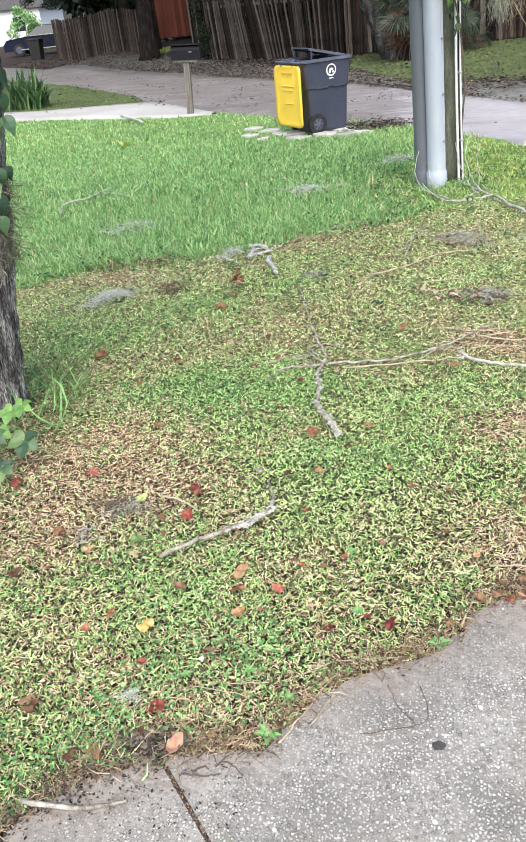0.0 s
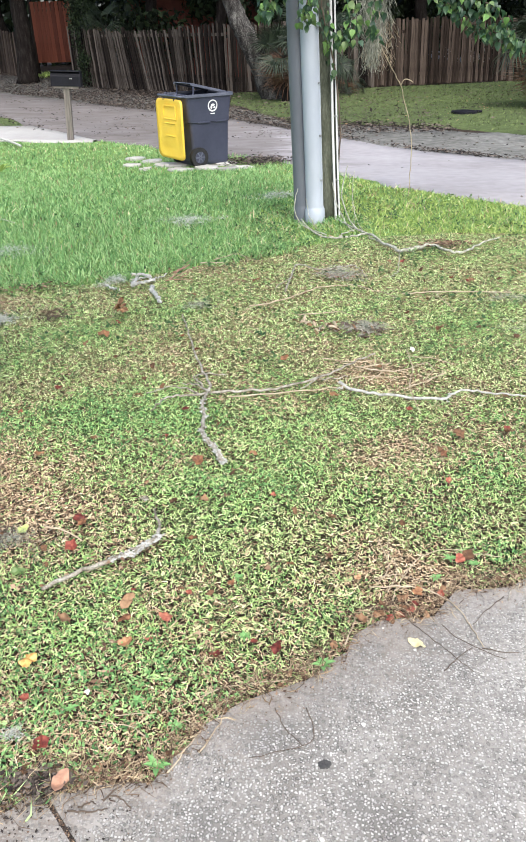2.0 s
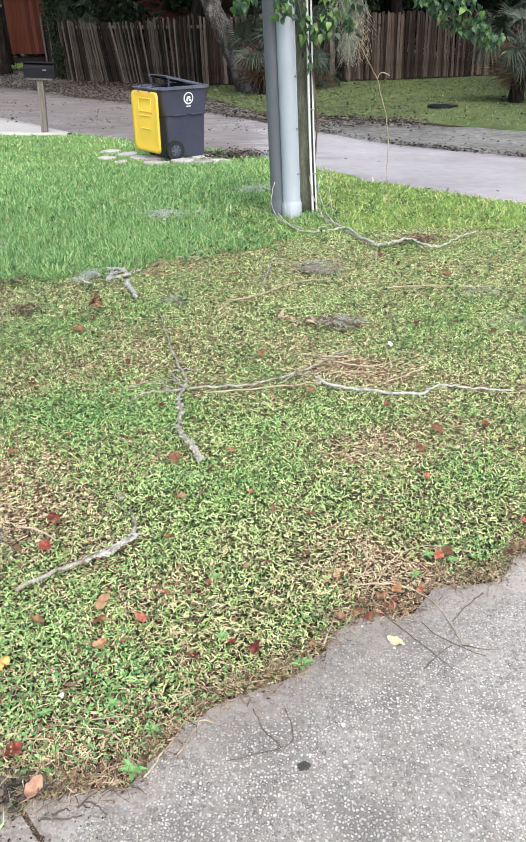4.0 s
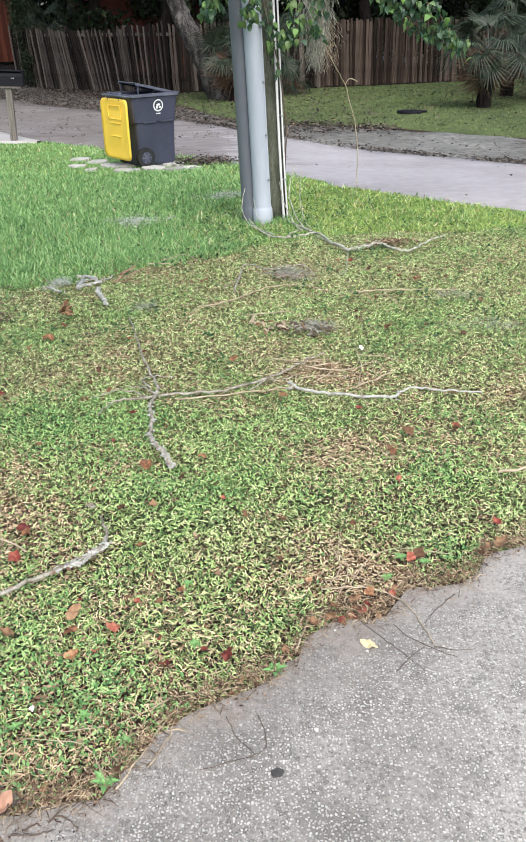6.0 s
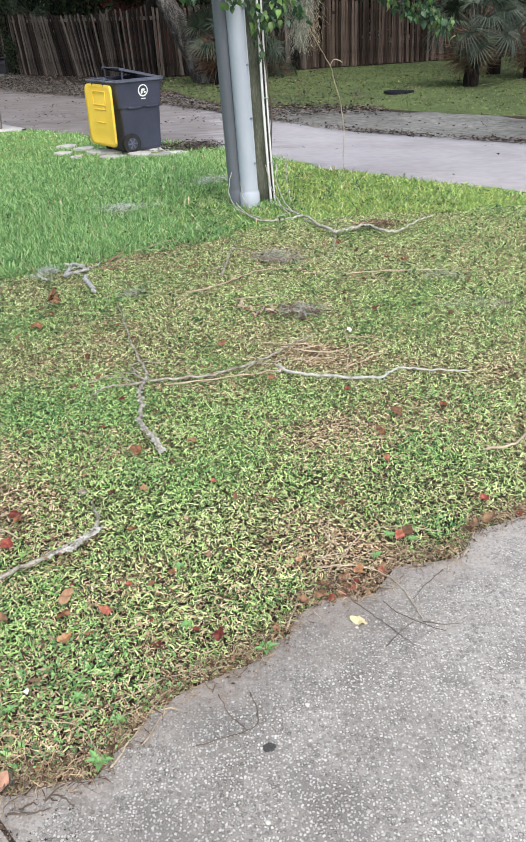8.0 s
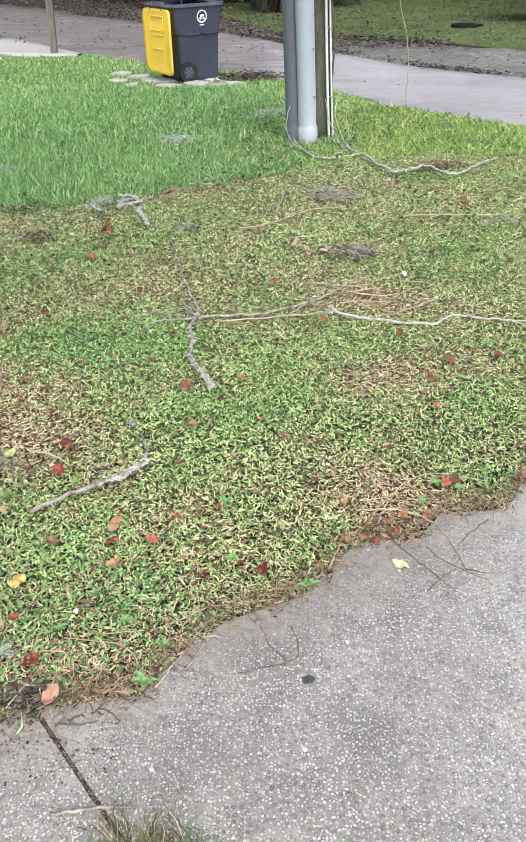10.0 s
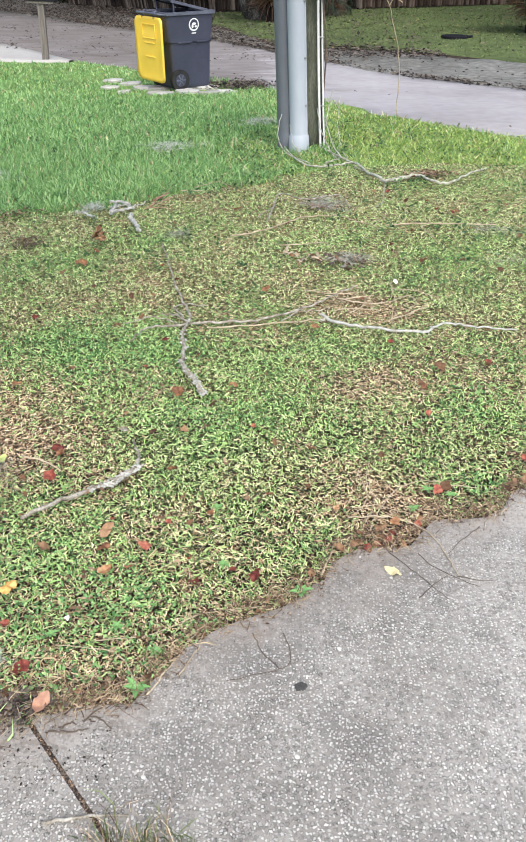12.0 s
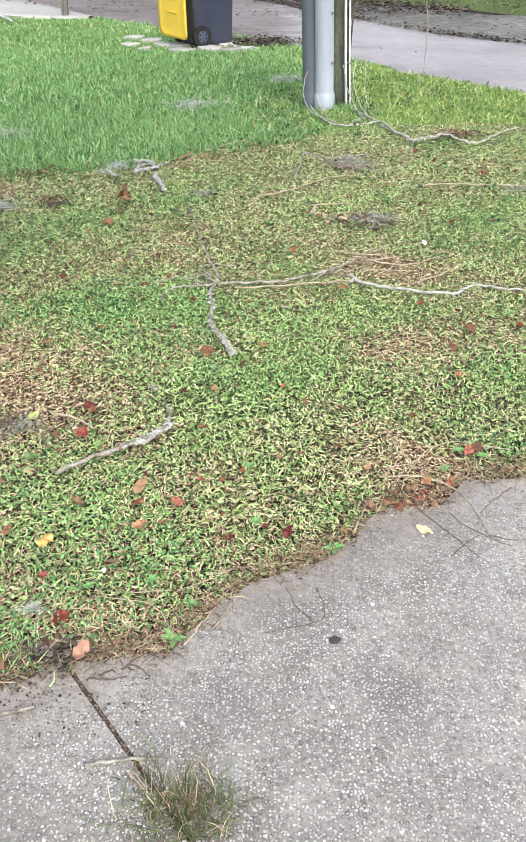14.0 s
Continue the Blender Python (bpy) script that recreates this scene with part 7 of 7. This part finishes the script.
def tall_lawn():
    rng = np.random.default_rng(78)
    for k, (y0, y1, n, L, W) in enumerate(((4.6, 8.0, 100000, 0.075, 0.007), (8.0, 12.0, 95000, 0.065, 0.010), (12.0, 24.0, 100000, 0.06, 0.014))):
        x, y = scatter(n, y0, y1, 300 + k)
        near = np.interp(x, NEAR_X, NEAR_Y)
        keep = (y > lush_edge(x) + 0.12 * wave(x, y, 5.0)) & (y < near + 0.03 + 0.10 * wave(x, y, 2.0))
        keep &= ~((x < -3.9) & (y > np.interp(x, (-16, -7.84, -4.9, -4.0), (18.1, 16.42, 15.45, 15.45))) & (y < np.interp(x, (-16, -8.6, -6.16, -4.0), (19.7, 18.15, 18.3, 15.75))))
        for c in STONES:
            keep &= np.hypot((x - c[0]) / (c[2] + 0.02), (y - c[1]) / (c[3] + 0.05)) > 1
        keep &= np.hypot((x + 0.75) / 0.50, (y - 12.75) / 0.42) > 0.8 + 0.4 * rng.random(len(x))
        edge = np.exp(-np.maximum(y - lush_edge(x), 0) / 0.5)
        keep &= rng.random(len(x)) < np.clip(0.86 + (0.18 + 0.40 * edge) * wave(x, y, 9.0, 2.0) + (0.1 + 0.35 * edge) * wave(x, y, 26.0, 3.0), 0.12, 1)
        x, y = x[keep], y[keep]
        # beyond the walk, blades take the shade-toned green instead of the lush one
        shade = (x < -4.5) & (y > 17.0)
        blades("verge_grass", x[shade], y[shade], L * 0.7, W, 0.5, SHADEGRASS, "shade-toned olive grass between walk and street", 340 + k)
        x, y = x[~shade], y[~shade]
        lime = rng.random(len(x)) < np.clip(0.5 + 0.65 * (x - 0.1) + 0.25 * wave(x, y, 0.9), 0.08, 0.92)
        short = ~lime & (np.hypot(x - 0.2, (y - 7.6) * 0.8) < 0.9)
        blades("tall_grass", x[short], y[short], L * 0.55, W, 0.5, LUSH, "green lawn grass close round the pole", 315 + k)
        lime |= short
        blades("tall_grass", x[~lime], y[~lime], L, W, 0.36, LUSH, "taller bright green lawn grass", 310 + k)
        lime &= ~short
        blades("tall_grass", x[lime], y[lime], L * 0.7, W, 0.5, LIME, "yellow-green lawn grass round the pole", 320 + k)
        dry = rng.random(len(x)) < 0.06
        blades("dry_stems", x[dry], y[dry], L * 1.1, W * 0.7, 0.5, STRAW, "scattered dry grass stems", 330 + k)


tall_lawn()


def low_weeds():
    """Small dark leaves for weeds and shadow specks in scattered clumps, thickest round the pole and along the taller
    grass.
    """
    rng = np.random.default_rng(83)
    cx, cy = scatter(5200, 3.9, 9.6, 350)
    pole = np.exp(-(((cx - 0.35) / 1.0) ** 2 + ((cy - 7.5) / 0.7) ** 2))
    # leaves crowd here to draw the shadowed lip of the taller grass
    rim = np.exp(-((cy - lush_edge(cx) - 0.10) / 0.22) ** 2)
    k = (rng.random(len(cx)) < 0.05 + 0.10 * (cx > 0.6) + 0.25 * pole + 0.36 * rim * (cx < 0.3)) & (cy < np.interp(cx, NEAR_X, NEAR_Y) - 0.1)
    cx, cy = cx[k], cy[k]
    x, y = (np.repeat(c, 7) + rng.normal(0, 0.022, 7 * len(cx)) for c in (cx, cy))
    small_leaves("low_weeds", x, y, 0.030, WEEDSHADOW, "dark green leaves for weeds and shadow specks in the lawn", 351, 0.055)


low_weeds()


def far_grass():
    rng = np.random.default_rng(79)
    x = rng.uniform(-3.0, 12, 75000)
    y = rng.uniform(12.0, 30, 75000)
    line = np.interp(x, (-3.0, -1.7, -0.4, 2.8, 4.6, 9.0, 14.5), (24.0, 22.3, 18.4, 16.8, 15.2, 10.5, 4.0)) + 0.35 * wave(x, y, 1.2)
    fence_y = np.interp(x, (-2.4, 2.3, 11.8, 16), (26.2, 27.5, 30.8, 32.2))
    keep = (y > line) & (y < fence_y) & (rng.random(len(x)) < np.clip((y - line) * 0.9, 0.05, 1))
    x, y = x[keep], y[keep]
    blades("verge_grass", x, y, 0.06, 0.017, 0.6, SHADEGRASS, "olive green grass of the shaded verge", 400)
    x, y = rng.uniform(-10.1, -8.6, 1800), rng.uniform(31.2, 32.9, 1800)
    blades("verge_grass", x, y, 0.12, 0.03, 0.5, LIME, "grass before the gate", 401)


far_grass()


def chips(name, x, y, size, mat, label, seed, lift=0.02):
    """Loose curled leaves lying about, two faces each."""
    rng = np.random.default_rng(seed)
    n = len(x)
    yaw = rng.uniform(0, 6.28, n)
    S = size * rng.uniform(0.5, 1.5, n)
    up = rng.normal(0, 0.2, (n, 4))
    c = np.stack([x, y, ground(x, y) + lift - 0.012 + 0.3 * S * rng.random(n)], -1)
    d = np.stack([np.cos(yaw), np.sin(yaw)], -1) * S[:, None]
    s = np.stack([-np.sin(yaw), np.cos(yaw)], -1) * (S * 0.55)[:, None]

    def v(a, b, k):
        return c + np.concatenate([d * a + s * b, (S * up[:, k] * 0.6)[:, None]], -1)

    V = np.stack([v(-0.5, 0, 0), v(0, -0.5, 1), v(0.5, 0, 2), v(0, 0.5, 3)], 1).reshape(-1, 3)
    b = np.arange(n)[:, None] * 4
    return mass(name, V, [b + np.array([0, 1, 2]), b + np.array([0, 2, 3])], mat, label, "leaf litter")


def leaf_litter():
    rng = np.random.default_rng(80)
    # banks of litter between the street and the fences
    x = rng.uniform(-19, 3, 230000)
    y = rng.uniform(16, 42, 230000)
    far = np.interp(x, FAR_X, FAR_Y)
    fence_y = np.interp(x, (-17.3, -10.4, -8.1, -2.4, 3), (39.5, 32.5, 29.5, 26.2, 27.4))
    side = np.interp(x, (-19, -3.5, -2.0, -0.6, 3), (60, 60, 22.5, 19.0, 17.0))
    keep = (y > far + 0.25 * wave(x, y, 1.0)) & (y < fence_y) & ((y < side) | (rng.random(len(x)) < 0.08))
    chips("leaf_litter", x[keep], y[keep], 0.06, LITTER, "thick brown leaf litter below the fences", 410, 0.03)
    # scattered over street, verge and grass
    x = rng.uniform(-14, 12, 40000)
    y = rng.uniform(6, 32, 40000)
    near, far = np.interp(x, NEAR_X, NEAR_Y), np.interp(x, FAR_X, FAR_Y)
    across = (y - near) / (far - near)
    keep = (y > near) & (rng.random(len(x)) < np.where(across < 1, 0.010 + 0.55 * (x < -0.4) * (np.abs(across - 0.55) < 0.25) * (wave(x, y, 1.5, 4.0) > 0) + 0.9 * np.exp(-((across - 1) / 0.05) ** 2), 0.20 + 0.5 * np.exp(-((across - 1) / 0.12) ** 2))) & (y < 27)
    chips("leaf_litter", x[keep], y[keep], 0.05, LITTER, "scattered brown leaves on street and verge", 411, 0.035)
    x, y = rng.uniform(-13, -3.5, 2600), rng.uniform(17, 24, 2600)
    d = np.interp(x, NEAR_X, NEAR_Y) - y
    k = (d > -0.2) & (rng.random(2600) < np.exp(-np.abs(d) / 0.5) + 0.08)
    chips("leaf_litter", x[k], y[k], 0.07, LITTER, "brown leaves in the grass beside the street", 417, 0.05)
    x = -0.75 + rng.normal(0, 0.28, 900)
    chips("leaf_litter", x, 12.75 + rng.normal(0, 0.26, 900), 0.05, LITTER, "brown litter on bare ground beside the cart", 418, 0.02)
    x = rng.uniform(-3.2, 0.3, 2600)
    y = lush_edge(x) + rng.normal(-0.03, 0.07, 2600)
    k = (wave(x, y, 2.4, 6.0) > rng.normal(0, 0.35, 2600)) & (rng.random(2600) < 0.12 + 0.88 * np.exp(-((x + 2.15) / 0.45) ** 2))
    chips("leaf_litter", x[k], y[k], 0.024, CRUMB, "reddish brown litter along the tall grass", 419, 0.024)
    x, y = 1.15 + rng.normal(0, 0.12, 260), 6.50 + rng.normal(0, 0.07, 260)
    chips("leaf_litter", x, y, 0.03, CRUMB, "brown leaves caught behind the long branch", 431, 0.03)
    x = rng.uniform(-6, 9, 9000)
    y = np.interp(x, FAR_X, FAR_Y) + rng.normal(0.10, 0.16, 9000)
    k = wave(x, y, 1.1, 3.0) > rng.normal(-0.1, 0.4, 9000)
    chips("leaf_litter", x[k], y[k], 0.05, LITTER, "dark litter drifted along the street edge", 432, 0.03)
    x, y = rng.uniform(-7, 0.2, 5000), rng.uniform(12, 24, 5000)
    u = (y - np.interp(x, NEAR_X, NEAR_Y)) / (np.interp(x, FAR_X, FAR_Y) - np.interp(x, NEAR_X, NEAR_Y))
    k = (u > 0.05) & (u < 1) & (wave(x + y * 0.9, x - y, 0.8, 2.0) + 0.8 * np.abs(u - 0.5) > rng.normal(0.55, 0.25, 5000))
    chips("leaf_litter", x[k], y[k], 0.045, LITTER, "streaks of leaf crumbs on the street", 433, 0.022)
    x, y = rng.uniform(-2, 9, 420), rng.uniform(16.5, 27, 420)
    k = y > np.interp(x, (-2.4, -0.4, 2.8, 4.6, 9.0), (23.0, 18.6, 17.2, 15.6, 11.0))
    chips("leaf_litter", x[k], y[k], 0.10, LITTER, "large dark curled leaves on the shaded verge", 434, 0.06)
    x, y = rng.uniform(-2, 9, 130), rng.uniform(17, 27, 130)
    chips("leaf_litter", x, y, 0.06, ORANGE, "scattered pale yellow leaves on the verge", 412, 0.06)
    # crumbs of litter where lawn meets concrete
    x = rng.uniform(-1.1, 1.6, 1300)
    y = np.interp(x, EDGE_X, EDGE_Y) + rng.normal(0.04, 0.03, 1300)
    chips("leaf_litter", x, y, 0.011, CRUMB, "crumbled brown litter along the concrete edge", 413, 0.014)
    x = rng.uniform(-1.1, 1.6, 2600)
    y = np.interp(x, EDGE_X, EDGE_Y) - np.abs(rng.normal(0, 0.05, 2600))
    chips("leaf_litter", x[:900], y[:900], 0.005, CRUMB, "fine brown crumbs along the concrete edge", 416, 0.013)
    cx, cy = scatter(70, 1.4, 6.0, 414)
    x, y = (np.repeat(c, 9) + rng.normal(0, 0.022, 630) for c in (cx, cy))
    k = y > np.interp(x, EDGE_X, EDGE_Y) + 0.03
    chips("leaf_litter", x[k], y[k], 0.018, CRUMB, "small brown leaves caught in the lawn", 415, 0.03)


leaf_litter()


def joint_weeds():
    rng = np.random.default_rng(81)
    u = rng.random(2600)
    x = -0.614 + 0.27 * u * 1.6 + rng.normal(0, 0.004, 2600)
    y = 1.158 - 0.31 * u * 1.6 + rng.normal(0, 0.004, 2600)
    chips("joint_debris", x[:2200], y[:2200], 0.007, LITTER, "dark debris packed in the slab joint", 420, 0.006)
    chips("joint_debris", x[2200:], y[2200:], 0.004, CRUMB, "brown crumbs packed in the slab joint", 429, 0.010)
    x, y = -0.64 + rng.normal(0, 0.045, 420), 1.185 + rng.normal(0, 0.016, 420)
    chips("joint_debris", x, y, 0.012, LITTER, "black leaf mould where the joint meets the lawn", 431, 0.022)
    x, y = -0.62 + rng.uniform(-0.3, 0.25, 260), 1.04 + rng.normal(0, 0.05, 260)
    chips("joint_debris", x, y, 0.006, LITTER, "dark chips strewn over the slab", 430, 0.013)
    x, y = -0.27 + rng.normal(0, 0.055, 620), 0.79 + rng.normal(0, 0.04, 620)
    blades("grass_tuft", x[:220], y[:220], 0.10, 0.0016, 0.26, STRAW, "dry grass tuft growing from the slab joint", 421, fine=True)
    blades("grass_tuft", x[220:], y[220:], 0.085, 0.0022, 0.32, SHADEGRASS, "green grass tuft growing from the slab joint", 422, fine=True)
    n = 420
    a = rng.uniform(0, 6.28, n)
    r = rng.uniform(0.26, 0.55, n)
    x, y = -2.12 + r * np.cos(a), 3.02 + r * np.sin(a) * 0.9
    blades("long_grass", x[:200], y[:200], 0.24, 0.007, 0.5, SHADEGRASS, "long unmown grass round the tree foot", 423, fine=True)
    blades("long_grass", x[200:], y[200:], 0.19, 0.007, 0.55, LUSH, "long green grass round the tree foot", 428, fine=True)
    a, r = rng.uniform(0, 6.28, 500), rng.uniform(0.0, 0.42, 500)
    x, y = 0.17 + r * np.cos(a), 7.75 + r * np.sin(a)
    blades("long_grass", x, y, 0.085, 0.008, 0.45, LUSH, "long grass round the foot of the pole", 424)

    x = rng.uniform(-1.05, -0.6, 900)
    y = np.interp(x, EDGE_X, EDGE_Y) + rng.normal(0.02, 0.045, 900)
    chips("joint_debris", x, y, 0.009, LITTER, "dark crumbled leaf mould at the slab corner", 425, 0.016)
    x, y = -0.76 + rng.normal(0, 0.07, 260), 1.16 + rng.normal(0, 0.04, 260)
    blades("grass_tuft", x[:70], y[:70], 0.07, 0.0026, 0.75, STRAW, "bleached dry grass tuft at the slab corner", 426, 0.01)
    blades("grass_tuft", x[110:], y[110:], 0.05, 0.0032, 0.5, LUSH, "green grass tuft at the slab corner", 427, 0.01)


joint_weeds()


def pebbles():
    """Rounded stones standing proud of the worn concrete."""
    rng = np.random.default_rng(82)
    n = 3600
    y = rng.uniform(0.55, 2.4, n)
    x = rng.uniform(-0.9, 1.6, n)
    e = np.interp(x, EDGE_X, EDGE_Y)
    keep = (y < e - 0.02) & (rng.random(n) < np.clip((e - y) * 2.2 + 0.08, 0, 1)) & (rng.random(n) < np.clip(0.6 + 0.5 * wave(x, y, 4.0, 7.0), 0.12, 1))
    keep &= np.abs((x + 0.62) * 0.31 + (y - 1.15) * 0.27) > 0.012
    x, y = x[keep], y[keep]
    n = len(x)
    S = 0.0034 * np.clip(rng.lognormal(0, 0.40, n), 0.4, 2.0)
    k = 7
    a = np.arange(k) * 2 * np.pi / k
    yaw = rng.uniform(0, 6.28, n)
    el = rng.uniform(0.6, 1.0, n)
    z = ground(x, y) - 0.0005
    rr = S[:, None] * rng.uniform(0.7, 1.25, (n, k))
    ux, uy = np.cos(a)[None] * rr, np.sin(a)[None] * rr * el[:, None]
    px = ux * np.cos(yaw)[:, None] - uy * np.sin(yaw)[:, None]
    py = ux * np.sin(yaw)[:, None] + uy * np.cos(yaw)[:, None]
    low = np.stack([x[:, None] + px, y[:, None] + py, np.repeat(z[:, None], k, 1)], -1)
    top = np.stack([x[:, None] + px * 0.6, y[:, None] + py * 0.6, np.repeat((z + S * 0.38)[:, None], k, 1)], -1)
    V = np.concatenate([low, top], 1).reshape(-1, 3)
    b = np.arange(n)[:, None] * 2 * k
    i = np.arange(k)
    j = (i + 1) % k
    quads = (b[:, :, None] + np.stack([i, j, j + k, i + k], -1)[None]).reshape(-1, 4)
    caps = b + np.arange(k, 2 * k)[None]
    mass("pebbles", V, [quads, caps], PEBBLE, "pale pebbles exposed in the worn concrete", "pebbles")


pebbles()
